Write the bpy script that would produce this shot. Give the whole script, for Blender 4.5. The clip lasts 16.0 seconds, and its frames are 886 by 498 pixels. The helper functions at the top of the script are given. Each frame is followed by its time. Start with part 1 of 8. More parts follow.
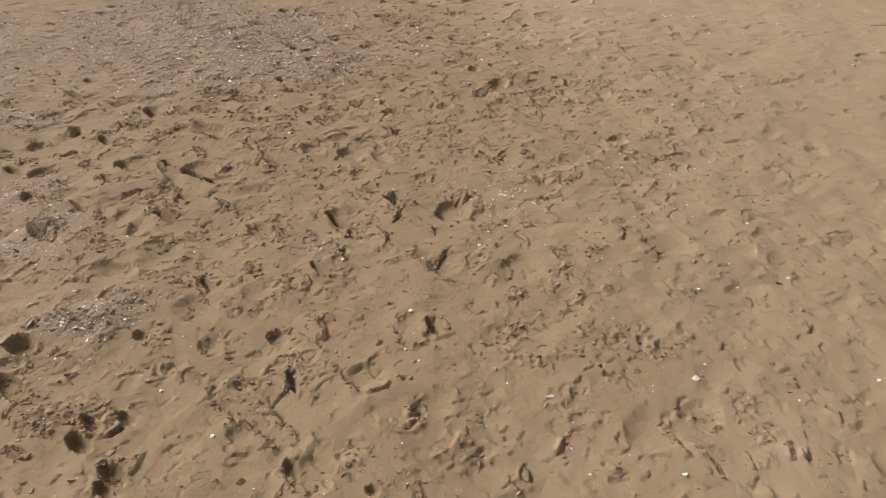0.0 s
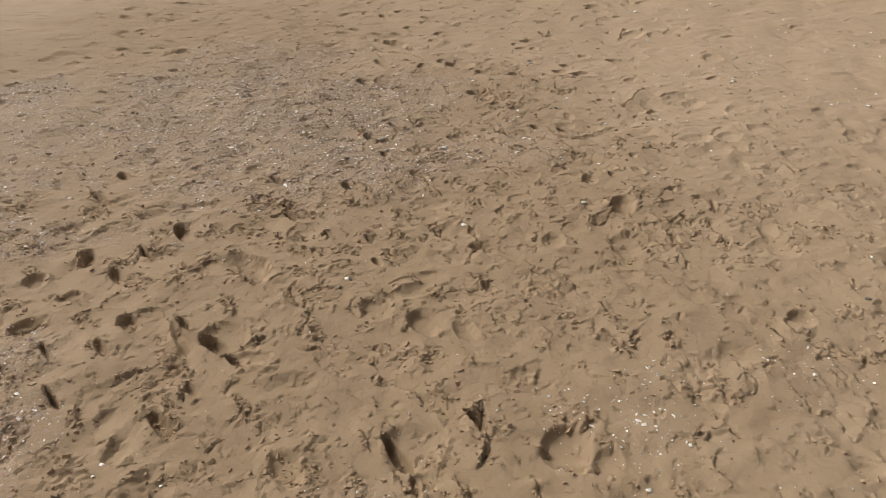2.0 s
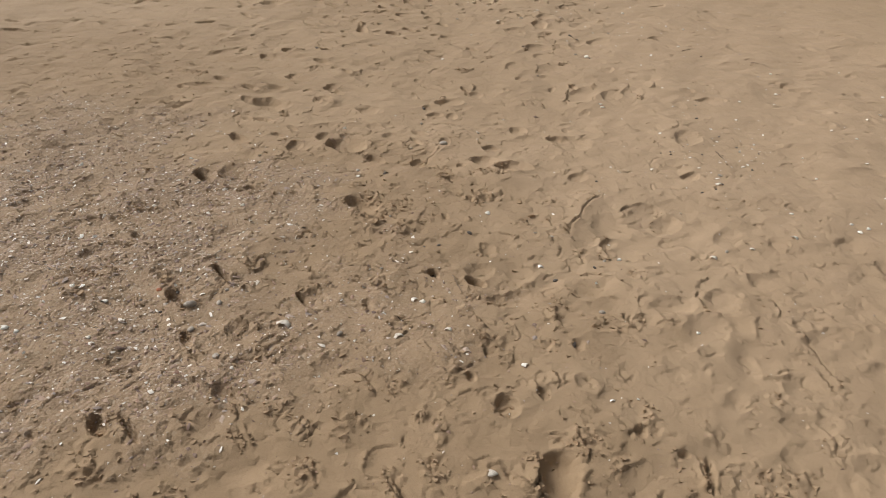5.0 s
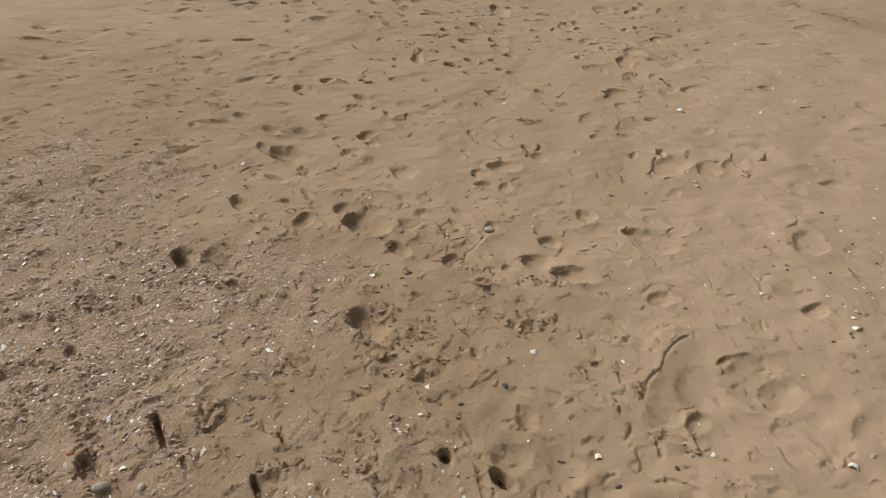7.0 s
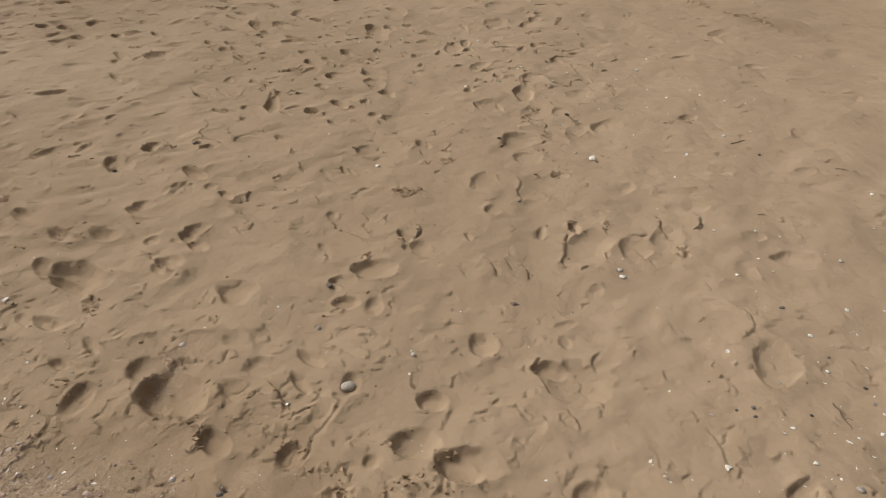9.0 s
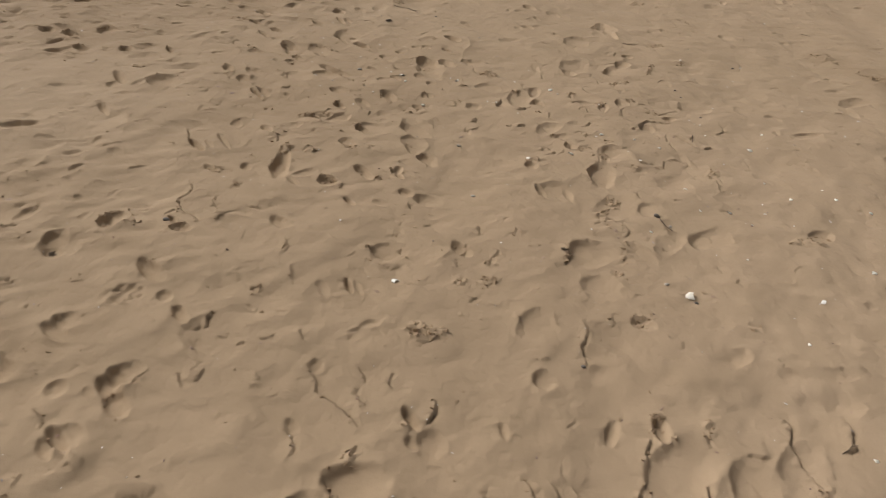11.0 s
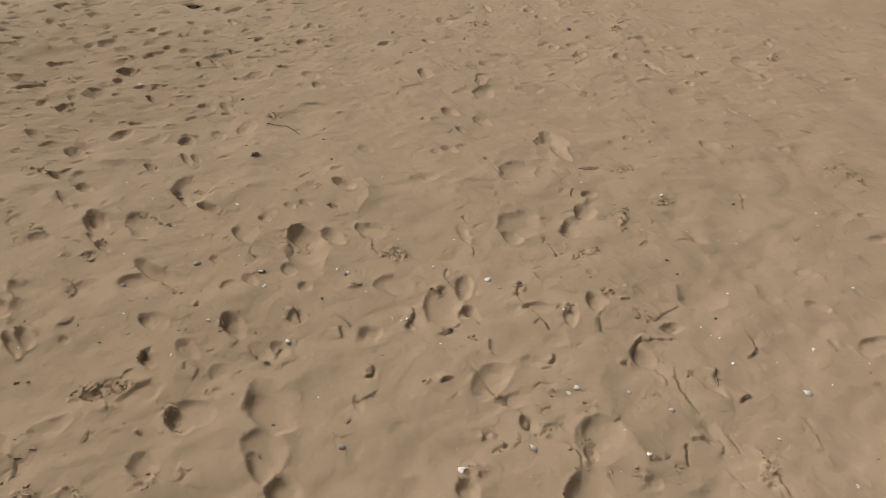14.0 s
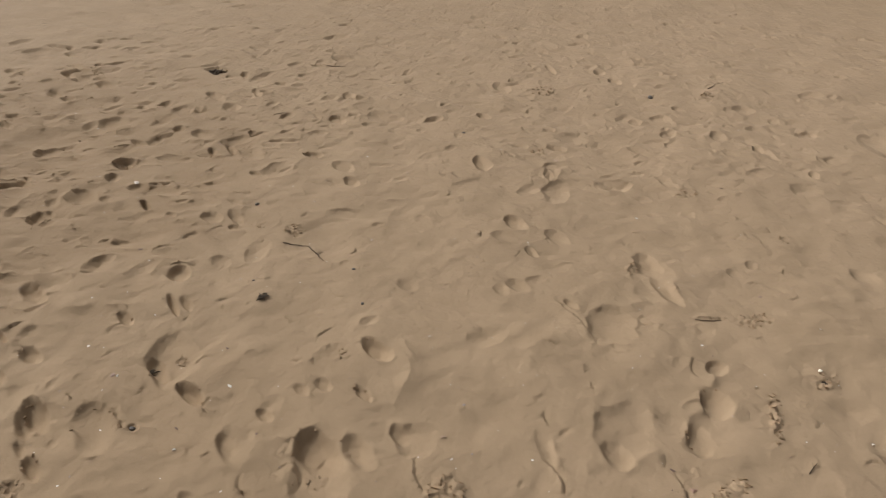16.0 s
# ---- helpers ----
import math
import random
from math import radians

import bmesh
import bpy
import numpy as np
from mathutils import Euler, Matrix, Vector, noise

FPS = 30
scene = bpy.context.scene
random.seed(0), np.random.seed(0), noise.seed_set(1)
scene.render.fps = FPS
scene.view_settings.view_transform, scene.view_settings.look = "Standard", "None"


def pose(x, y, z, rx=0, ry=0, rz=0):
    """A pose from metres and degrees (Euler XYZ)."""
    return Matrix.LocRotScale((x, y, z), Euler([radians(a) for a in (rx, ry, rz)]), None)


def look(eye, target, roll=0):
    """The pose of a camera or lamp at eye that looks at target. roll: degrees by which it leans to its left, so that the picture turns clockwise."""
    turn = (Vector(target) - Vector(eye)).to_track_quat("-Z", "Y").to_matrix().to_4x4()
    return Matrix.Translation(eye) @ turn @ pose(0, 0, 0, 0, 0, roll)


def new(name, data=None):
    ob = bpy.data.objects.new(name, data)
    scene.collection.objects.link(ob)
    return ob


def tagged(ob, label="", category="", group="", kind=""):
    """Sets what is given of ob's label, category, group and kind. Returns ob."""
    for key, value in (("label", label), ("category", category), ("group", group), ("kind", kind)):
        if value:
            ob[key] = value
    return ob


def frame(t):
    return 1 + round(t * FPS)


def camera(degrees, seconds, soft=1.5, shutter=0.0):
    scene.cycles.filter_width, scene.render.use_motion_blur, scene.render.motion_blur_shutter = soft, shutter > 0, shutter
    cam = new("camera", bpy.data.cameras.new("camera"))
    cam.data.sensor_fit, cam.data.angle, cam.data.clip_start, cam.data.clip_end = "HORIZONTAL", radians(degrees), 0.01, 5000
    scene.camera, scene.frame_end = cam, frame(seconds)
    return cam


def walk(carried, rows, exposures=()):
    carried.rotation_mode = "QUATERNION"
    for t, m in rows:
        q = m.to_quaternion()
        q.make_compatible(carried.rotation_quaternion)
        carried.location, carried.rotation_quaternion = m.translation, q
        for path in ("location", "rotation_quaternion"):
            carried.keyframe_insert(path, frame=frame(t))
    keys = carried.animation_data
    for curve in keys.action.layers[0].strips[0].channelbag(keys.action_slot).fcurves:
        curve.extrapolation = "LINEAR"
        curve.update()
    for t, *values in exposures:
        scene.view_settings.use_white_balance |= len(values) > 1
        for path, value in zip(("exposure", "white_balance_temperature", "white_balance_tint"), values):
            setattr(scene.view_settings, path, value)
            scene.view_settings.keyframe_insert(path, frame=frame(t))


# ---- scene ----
cam = camera(62.0, 16.0, soft=0.88)
PATH = [
    (0, (0.03, -0.102, 1.433), (0.022, 1.595, 0.376), -0.6),
    (0.5, (0.033, 0.197, 1.412), (0.005, 1.894, 0.353), -1.7),
    (1, (0.013, 0.462, 1.489), (-0.106, 2.195, 0.497), -0.6),
    (1.5, (-0.088, 0.795, 1.466), (-0.279, 2.512, 0.457), 0.8),
    (2, (-0.07, 1.005, 1.48), (-0.297, 2.72, 0.476), -1.3),
    (2.5, (0.114, 1.301, 1.475), (0.019, 3.017, 0.452), -3.5),
    (3, (0.124, 1.525, 1.482), (0.102, 3.242, 0.456), -0.3),
    (3.5, (0.039, 1.836, 1.505), (-0.007, 3.528, 0.439), 2.6),
    (4, (0.077, 2.044, 1.484), (0.007, 3.753, 0.447), 1.3),
    (4.2, (0.121, 2.168, 1.473), (0.057, 3.885, 0.448), 0.9),
    (6.3, (0.106, 3.287, 1.475), (-0.144, 4.967, 0.418), 2.8),
    (6.5, (0.123, 3.374, 1.491), (-0.141, 5.047, 0.428), 3.3),
    (7, (0.144, 3.572, 1.476), (-0.141, 5.257, 0.437), 2.0),
    (7.5, (0.138, 3.861, 1.487), (-0.09, 5.542, 0.428), 1.1),
    (8, (0.14, 4.096, 1.481), (0.086, 5.788, 0.416), 1.8),
    (8.5, (0.215, 4.369, 1.467), (0.155, 6.067, 0.412), 1.1),
    (8.7, (0.229, 4.452, 1.463), (0.158, 6.15, 0.409), 0.9),
    (10.8, (0.24, 5.525, 1.441), (0.077, 7.192, 0.348), 3.2),
    (11, (0.209, 5.626, 1.431), (-0.014, 7.3, 0.359), 4.0),
    (11.5, (0.1, 5.934, 1.444), (-0.177, 7.606, 0.382), 2.6),
    (12, (0.098, 6.133, 1.452), (-0.139, 7.824, 0.41), 1.0),
    (12.5, (0.209, 6.463, 1.447), (0.057, 8.162, 0.403), 1.2),
    (13, (0.238, 6.719, 1.476), (0.12, 8.425, 0.439), 0.1),
    (13.5, (0.171, 7.088, 1.496), (0.131, 8.799, 0.461), 2.4),
    (14, (0.146, 7.333, 1.495), (0.07, 9.053, 0.477), 2.5),
    (14.5, (0.156, 7.66, 1.507), (0.037, 9.382, 0.496), 2.0),
    (15, (0.098, 7.933, 1.5), (-0.106, 9.655, 0.504), 1.5),
    (15.5, (-0.026, 8.192, 1.529), (-0.213, 9.927, 0.551), 2.9),
    (16, (-0.013, 8.385, 1.502), (-0.212, 10.13, 0.546), 1.1),
]
walk(cam, [(t, look(eye, target, roll)) for t, eye, target, roll in PATH],
     exposures=[(0, 0.21), (4.2, 0.18), (6.3, 0.1), (8.7, 0.02), (11, -0.02), (16, -0.03)])

# ---- light ----
SUN_EL, SUN_AZ = 42.0, 296.0   # degrees; azimuth clockwise from +y (ahead)
world = bpy.data.worlds.new("world")
scene.world = world
world.use_nodes = True
wn = world.node_tree
sky = wn.nodes.new("ShaderNodeTexSky")
sky.sky_type, sky.sun_disc = "NISHITA", False
sky.air_density, sky.dust_density, sky.ozone_density = 0.25, 4.5, 0.0
sky.sun_elevation, sky.sun_rotation = radians(SUN_EL), radians(SUN_AZ)
wn.nodes["Background"].inputs["Strength"].default_value = 0.15
haze = wn.nodes.new("ShaderNodeHueSaturation")   # thin white haze pales the blue
haze.inputs["Saturation"].default_value = 0.2
wn.links.new(sky.outputs["Color"], haze.inputs["Color"])
wn.links.new(haze.outputs["Color"], wn.nodes["Background"].inputs["Color"])
sun_data = bpy.data.lights.new("sun", "SUN")
sun_data.energy, sun_data.angle, sun_data.color = 0.82, radians(0.5), (1.0, 0.969, 0.933)
toward = Vector((math.sin(radians(SUN_AZ)) * math.cos(radians(SUN_EL)), math.cos(radians(SUN_AZ)) * math.cos(radians(SUN_EL)), math.sin(radians(SUN_EL))))
sun = new("sun", sun_data)
sun.matrix_world = look(toward * 60, (0, 0, 0))

# ---- materials ----
def material(name):
    m = bpy.data.materials.new(name)
    m.use_nodes = True
    return m, m.node_tree.nodes, m.node_tree.links, m.node_tree.nodes["Principled BSDF"]


def noise_node(nodes, links, vec, scale, detail=4.0, rough=0.6):
    n = nodes.new("ShaderNodeTexNoise")
    n.inputs["Scale"].default_value, n.inputs["Detail"].default_value, n.inputs["Roughness"].default_value = scale, detail, rough
    links.new(vec, n.inputs["Vector"])
    return n.outputs["Fac"]


def ramp_node(nodes, links, fac, stops):
    r = nodes.new("ShaderNodeValToRGB")
    els = r.color_ramp.elements
    els[0].position, els[0].color = stops[0][0], (*stops[0][1], 1)
    els[1].position, els[1].color = stops[-1][0], (*stops[-1][1], 1)
    for p, c in stops[1:-1]:
        els.new(p).color = (*c, 1)
    links.new(fac, r.inputs["Fac"])
    return r.outputs["Color"]


def mix_node(nodes, links, fac, a, b, blend="MIX"):
    m = nodes.new("ShaderNodeMix")
    m.data_type, m.blend_type = "RGBA", blend
    for sock, v in ((m.inputs["Factor"], fac), (m.inputs["A"], a), (m.inputs["B"], b)):
        if isinstance(v, bpy.types.NodeSocket):
            links.new(v, sock)
        elif isinstance(v, (int, float)):
            sock.default_value = v
        else:
            sock.default_value = (*v, 1)
    return m.outputs["Result"]


def math_node(nodes, links, op, a, b=0.0):
    m = nodes.new("ShaderNodeMath")
    m.operation = op
    for sock, v in zip(m.inputs, (a, b)):
        if isinstance(v, bpy.types.NodeSocket):
            links.new(v, sock)
        else:
            sock.default_value = v
    return m.outputs["Value"]


def attribute_node(nodes, name):
    a = nodes.new("ShaderNodeAttribute")
    a.attribute_name = name
    return a.outputs["Fac"]


def bump_node(nodes, links, height, distance, strength=1.0, under=None):
    b = nodes.new("ShaderNodeBump")
    b.inputs["Distance"].default_value, b.inputs["Strength"].default_value = distance, strength
    links.new(height, b.inputs["Height"])
    if under is not None:
        links.new(under, b.inputs["Normal"])
    return b.outputs["Normal"]


def sand_material():
    m, n, l, bsdf = material("sand")
    pos = n.new("ShaderNodeNewGeometry").outputs["Position"]
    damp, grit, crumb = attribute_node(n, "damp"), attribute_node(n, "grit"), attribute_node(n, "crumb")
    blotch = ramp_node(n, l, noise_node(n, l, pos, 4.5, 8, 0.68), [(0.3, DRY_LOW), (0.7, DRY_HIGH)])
    # bleached sand; one pale patch is painted grazing-angle brightness instead
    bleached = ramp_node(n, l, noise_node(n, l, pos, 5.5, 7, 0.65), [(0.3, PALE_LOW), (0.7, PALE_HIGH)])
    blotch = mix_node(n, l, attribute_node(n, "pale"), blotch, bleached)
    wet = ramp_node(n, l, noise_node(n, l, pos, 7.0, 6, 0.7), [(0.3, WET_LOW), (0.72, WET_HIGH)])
    # the wet colour also carries one patch of painted shade
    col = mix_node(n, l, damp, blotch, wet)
    # small shell dust and dark grains, thickest on the strandline
    dust = ramp_node(n, l, noise_node(n, l, pos, 160, 2, 0.6), [(0.34, (0.22, 0.16, 0.108)), (0.5, (0.365, 0.26, 0.17)), (0.68, (0.60, 0.50, 0.395))])
    col = mix_node(n, l, math_node(n, l, "MULTIPLY", grit, 0.36), col, dust)
    # packed small gravel: one tint and one low dome for each grain
    cells = n.new("ShaderNodeTexVoronoi")
    cells.inputs["Scale"].default_value = 105
    l.new(pos, cells.inputs["Vector"])
    tint = n.new("ShaderNodeSeparateColor")
    l.new(cells.outputs["Color"], tint.inputs["Color"])
    gravel = ramp_node(n, l, tint.outputs["Red"], [(0.0, (0.17, 0.117, 0.080)), (0.35, (0.32, 0.220, 0.147)), (0.7, (0.41, 0.297, 0.208)), (0.93, (0.49, 0.385, 0.285)), (1.0, (0.76, 0.70, 0.61))])
    col = mix_node(n, l, math_node(n, l, "MULTIPLY", grit, 0.45), col, gravel)
    grain = ramp_node(n, l, noise_node(n, l, pos, 520, 2, 0.8), [(0.3, (0.72, 0.72, 0.72)), (0.7, (1.2, 1.2, 1.2))])
    col = mix_node(n, l, 0.55, col, grain, "MULTIPLY")
    speck = ramp_node(n, l, noise_node(n, l, pos, 240, 1, 0.5), [(0.27, (0.45, 0.42, 0.4)), (0.34, (1, 1, 1))])
    col = mix_node(n, l, 0.3, col, speck, "MULTIPLY")
    l.new(col, bsdf.inputs["Base Color"])
    bsdf.inputs["Roughness"].default_value = 0.85
    bsdf.inputs["Specular IOR Level"].default_value = 0.16
    rough = math_node(n, l, "ADD", 0.05, math_node(n, l, "ADD", math_node(n, l, "MULTIPLY", damp, 0.15), math_node(n, l, "MULTIPLY", grit, 0.45)))
    lumps = math_node(n, l, "MULTIPLY", noise_node(n, l, pos, 45, 5, 0.65), rough)
    nrm = bump_node(n, l, lumps, 0.014)
    domes = math_node(n, l, "MULTIPLY", math_node(n, l, "SUBTRACT", 1.0, cells.outputs["Distance"]), grit)
    nrm = bump_node(n, l, domes, 0.0035, 1.0, nrm)
    # broken crust: small plates with sharp edges
    plate = ramp_node(n, l, noise_node(n, l, pos, 62, 3, 0.6), [(0.44, (0, 0, 0)), (0.52, (1, 1, 1))])
    flake = ramp_node(n, l, noise_node(n, l, pos, 120, 3, 0.6), [(0.42, (0, 0, 0)), (0.56, (0.5, 0.5, 0.5))])
    crust = math_node(n, l, "MULTIPLY", math_node(n, l, "ADD", plate, flake), crumb)
    nrm = bump_node(n, l, crust, 0.0010, 1.0, nrm)
    nrm = bump_node(n, l, noise_node(n, l, pos, 17, 2, 0.5), 0.006, 1.0, nrm)
    # blurred old marks: low steps in the loose sand
    steps = ramp_node(n, l, noise_node(n, l, pos, 12, 2, 0.5), [(0.40, (0, 0, 0)), (0.47, (0.45, 0.45, 0.45)), (0.52, (0.5, 0.5, 0.5)), (0.60, (1, 1, 1))])
    nrm = bump_node(n, l, steps, 0.0023, 1.0, nrm)
    nrm = bump_node(n, l, noise_node(n, l, pos, 330, 3, 0.7), 0.0012, 1.0, nrm)
    l.new(nrm, bsdf.inputs["Normal"])
    return m


DRY_LOW, DRY_HIGH = (0.346, 0.247, 0.152), (0.419, 0.302, 0.190)
PALE_LOW, PALE_HIGH = (0.392, 0.281, 0.177), (0.453, 0.327, 0.212)
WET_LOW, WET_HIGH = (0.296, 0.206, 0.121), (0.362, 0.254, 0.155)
SAND = sand_material()


def chip_material(name, stops, rough):
    """Loose bits that differ piece by piece."""
    m, n, l, bsdf = material(name)
    rnd = n.new("ShaderNodeNewGeometry").outputs["Random Per Island"]
    pos = n.new("ShaderNodeTexCoord").outputs["Object"]
    col = ramp_node(n, l, rnd, stops)
    stain = ramp_node(n, l, noise_node(n, l, pos, 130, 4, 0.7), [(0.3, (0.7, 0.66, 0.6)), (0.6, (1, 1, 1))])
    l.new(mix_node(n, l, 0.6, col, stain, "MULTIPLY"), bsdf.inputs["Base Color"])
    bsdf.inputs["Roughness"].default_value = rough
    l.new(bump_node(n, l, noise_node(n, l, pos, 260, 3), 0.0006), bsdf.inputs["Normal"])
    return m


def thing_material(name, low, high, scale, rough, bump=0.0006):
    """One loose thing: stained between two tints, varied from copy to copy."""
    m, n, l, bsdf = material(name)
    pos = n.new("ShaderNodeTexCoord").outputs["Object"]
    rnd = n.new("ShaderNodeObjectInfo").outputs["Random"]
    fac = math_node(n, l, "ADD", noise_node(n, l, pos, scale, 5, 0.65), math_node(n, l, "MULTIPLY", math_node(n, l, "SUBTRACT", rnd, 0.5), 0.3))
    l.new(ramp_node(n, l, fac, [(0.32, low), (0.62, high)]), bsdf.inputs["Base Color"])
    bsdf.inputs["Roughness"].default_value = rough
    l.new(bump_node(n, l, noise_node(n, l, pos, scale * 3, 3), bump), bsdf.inputs["Normal"])
    return m


CLOD = chip_material("damp_sand_crumb", [(0.0, (0.33, 0.228, 0.134)), (0.6, (0.38, 0.266, 0.160)), (1.0, (0.42, 0.298, 0.185))], 0.95)
GRIT_CHIP = chip_material("shell_grit", [(0.0, (0.16, 0.10, 0.075)), (0.2, (0.30, 0.195, 0.135)), (0.4, (0.40, 0.275, 0.19)), (0.55, (0.37, 0.225, 0.155)), (0.66, (0.30, 0.245, 0.215)), (0.78, (0.47, 0.35, 0.26)), (0.91, (0.80, 0.74, 0.65)), (1.0, (0.88, 0.85, 0.79))], 0.6)
SPLINTER = chip_material("shell_splinter", [(0.0, (0.46, 0.37, 0.30)), (0.25, (0.66, 0.57, 0.48)), (0.5, (0.80, 0.74, 0.66)), (1.0, (0.90, 0.87, 0.81))], 0.5)
WHITE_SHELL = thing_material("white_shell", (0.78, 0.71, 0.58), (0.92, 0.88, 0.79), 5, 0.45)
GREY_SHELL = thing_material("grey_shell", (0.56, 0.49, 0.40), (0.80, 0.74, 0.63), 5, 0.45)
DARK_STONE = thing_material("dark_stone", (0.075, 0.06, 0.05), (0.17, 0.14, 0.115), 5, 0.7)
GREY_STONE = thing_material("grey_stone", (0.26, 0.22, 0.175), (0.46, 0.40, 0.325), 5, 0.65)
BRICK = thing_material("brick_red", (0.34, 0.11, 0.06), (0.5, 0.2, 0.11), 5, 0.85)
TWIG = thing_material("driftwood", (0.09, 0.06, 0.038), (0.24, 0.17, 0.11), 120, 0.85)
WEED = thing_material("dry_weed", (0.03, 0.022, 0.015), (0.11, 0.075, 0.045), 120, 0.9)


# strength, centre, half-widths and turn of the damp patches (one is painted shade), of the shell strandline and of the
# bleached dry sand (one is painted brightness)
DAMP_SHADE_SPOTS = []


def damp_or_shade_patch(strength, x, y, rx, ry, turn):
    DAMP_SHADE_SPOTS.append((strength, x, y, rx, ry, turn))


damp_or_shade_patch(1, -0.63, 1.99, 1.35, 1.9, 0)
damp_or_shade_patch(1, -0.52, 3.69, 1.35, 1.5, 0)
damp_or_shade_patch(0.9, -1.09, 5.13, 1.35, 1.1, 0)
damp_or_shade_patch(0.9, -0.41, 4.93, 0.75, 0.6, 0)
damp_or_shade_patch(0.8, -0.6, 5.76, 0.6, 0.45, 20)
damp_or_shade_patch(0.5, 0.6, 3.5, 0.8, 1.1, 0)
damp_or_shade_patch(0.35, 1.03, 2.35, 0.9, 1.2, 0)
damp_or_shade_patch(0.3, 1.54, 3.97, 0.7, 1.2, 0)
damp_or_shade_patch(0.25, -0.47, 7.42, 1.2, 1.5, 0)
damp_or_shade_patch(0.9, -3.1, 11.3, 1.5, 1.9, 0)
# shading on the left side, painted in as browner sand
damp_or_shade_patch(0.45, -1.15, 9.4, 0.7, 0.9, 0)
damp_or_shade_patch(0.9, -2.1, 3.6, 1.3, 2.2, 0)
damp_or_shade_patch(0.85, -3.4, 5.2, 1.3, 1.8, 0)
damp_or_shade_patch(1, -3, 6.6, 1.7, 1.6, 0)
damp_or_shade_patch(0.8, 2.35, 10.35, 0.5, 0.16, 128)
damp_or_shade_patch(0.5, 2.0, 10.85, 0.16, 0.12, 0)
damp_or_shade_patch(0.8, -2.5, 3.1, 1.0, 1.2, 0)
GRIT_SPOTS = []


def grit_patch(strength, x, y, rx, ry, turn):
    GRIT_SPOTS.append((strength, x, y, rx, ry, turn))


grit_patch(0.8, -1.14, 1.81, 0.16, 0.1, 10)
grit_patch(0.7, -1.52, 2.27, 0.14, 0.16, 30)
grit_patch(0.4, -0.43, 2.21, 0.1, 0.08, 0)
grit_patch(0.75, -1.73, 4.59, 0.65, 0.42, 10)
grit_patch(0.6, -3.34, 5.17, 0.8, 0.4, 10)
grit_patch(0.3, -1, 5.38, 0.3, 0.25, 0)
grit_patch(0.85, -1.6, 4.95, 0.95, 0.95, 0)
grit_patch(0.75, -1.15, 4.62, 0.6, 0.65, 0)
grit_patch(0.6, -0.9, 5.25, 0.4, 0.35, 20)
grit_patch(0.35, -0.35, 4.62, 0.5, 0.4, 0)
grit_patch(0.5, -0.7, 5.69, 0.2, 0.14, 0)
grit_patch(0.6, -2.66, 4.01, 0.3, 0.2, 20)
grit_patch(0.6, -1.74, 2.65, 0.2, 0.15, 0)
grit_patch(0.5, -2.21, 3.49, 0.35, 0.2, 0)
grit_patch(0.7, -2.2, 5.3, 0.9, 0.7, 0)
grit_patch(0.6, -2.0, 5.9, 0.7, 0.6, 0)
grit_patch(0.55, -3.2, 4.6, 0.9, 0.9, 0)
grit_patch(0.8, -1.29, 4.54, 0.24, 0.18, 0)
grit_patch(0.7, -2.62, 5.42, 0.5, 0.2, 0)
grit_patch(0.8, -3.35, 5.32, 0.35, 0.3, 0)
grit_patch(0.5, -1.53, 2.45, 0.12, 0.08, 0)
grit_patch(0.5, -1.76, 2.78, 0.1, 0.08, 0)
grit_patch(0.3, -0.93, 5.4, 0.3, 0.12, 0)
PALE_SPOTS = []


def pale_patch(strength, x, y, rx, ry, turn):
    PALE_SPOTS.append((strength, x, y, rx, ry, turn))


pale_patch(1, 1.9, 6.6, 1.9, 3.4, 0)
pale_patch(0.7, 0.4, 6, 1.2, 1.2, 0)
# brightness of brown sand seen at a low angle, painted into its colour
pale_patch(0.3, 0.7, 4.9, 0.8, 0.8, 0)
pale_patch(0.8, 1.8, 14.5, 2.4, 3.2, 0)


# ---- ground: one sheet of sand, fine along the walk, out to the horizon ----
def axis(fine_from, fine_to, step, grow, soft_span):
    mid = np.arange(fine_from, fine_to + step / 2, step)
    out, s, d = [], step, 0.0
    while d < 2600:
        s = s * (1 + grow) if d < soft_span else s * 1.3
        d += s
        out.append(d)
    out = np.array(out)
    return np.concatenate([fine_from - out[::-1], mid, mid[-1] + out])


AX = axis(-1.25, 1.45, 0.005, 0.0045, 3.2)
AY = axis(1.05, 11.6, 0.005, 0.0045, 5.6)
AX, AY = AX[: len(AX) // 4 * 4 - 3], AY[: len(AY) // 4 * 4 - 3]
GX, GY = np.meshgrid(AX, AY)
Z = np.zeros_like(GX)
SMOOTH = np.zeros_like(GX)   # where feet have pressed the sand flat
CRUMB = np.zeros_like(GX)    # where the crust is broken to crumbs


def lattice(ix, iy, seed):
    h = (ix.astype(np.int64) * 374761393 + iy.astype(np.int64) * 668265263 + seed * 974634599) & 0x7FFFFFFF
    h = ((h ^ (h >> 13)) * 1274126177) & 0x7FFFFFFF
    return ((h ^ (h >> 16)) & 0xFFFF) / 65535.0


def field(x, y, size, seed):
    """Smooth noise from -1 to 1, with lumps of that size in metres."""
    px, py = x / size, y / size
    ix, iy = np.floor(px), np.floor(py)
    fx, fy = px - ix, py - iy
    ux, uy = fx * fx * fx * (fx * (fx * 6 - 15) + 10), fy * fy * fy * (fy * (fy * 6 - 15) + 10)
    total = 0
    for cx, wx in ((0, 1 - ux), (1, ux)):
        for cy, wy in ((0, 1 - uy), (1, uy)):
            a = lattice(ix + cx, iy + cy, seed) * 2 * math.pi
            total = total + wx * wy * (np.cos(a) * (fx - cx) + np.sin(a) * (fy - cy))
    return total * 1.5


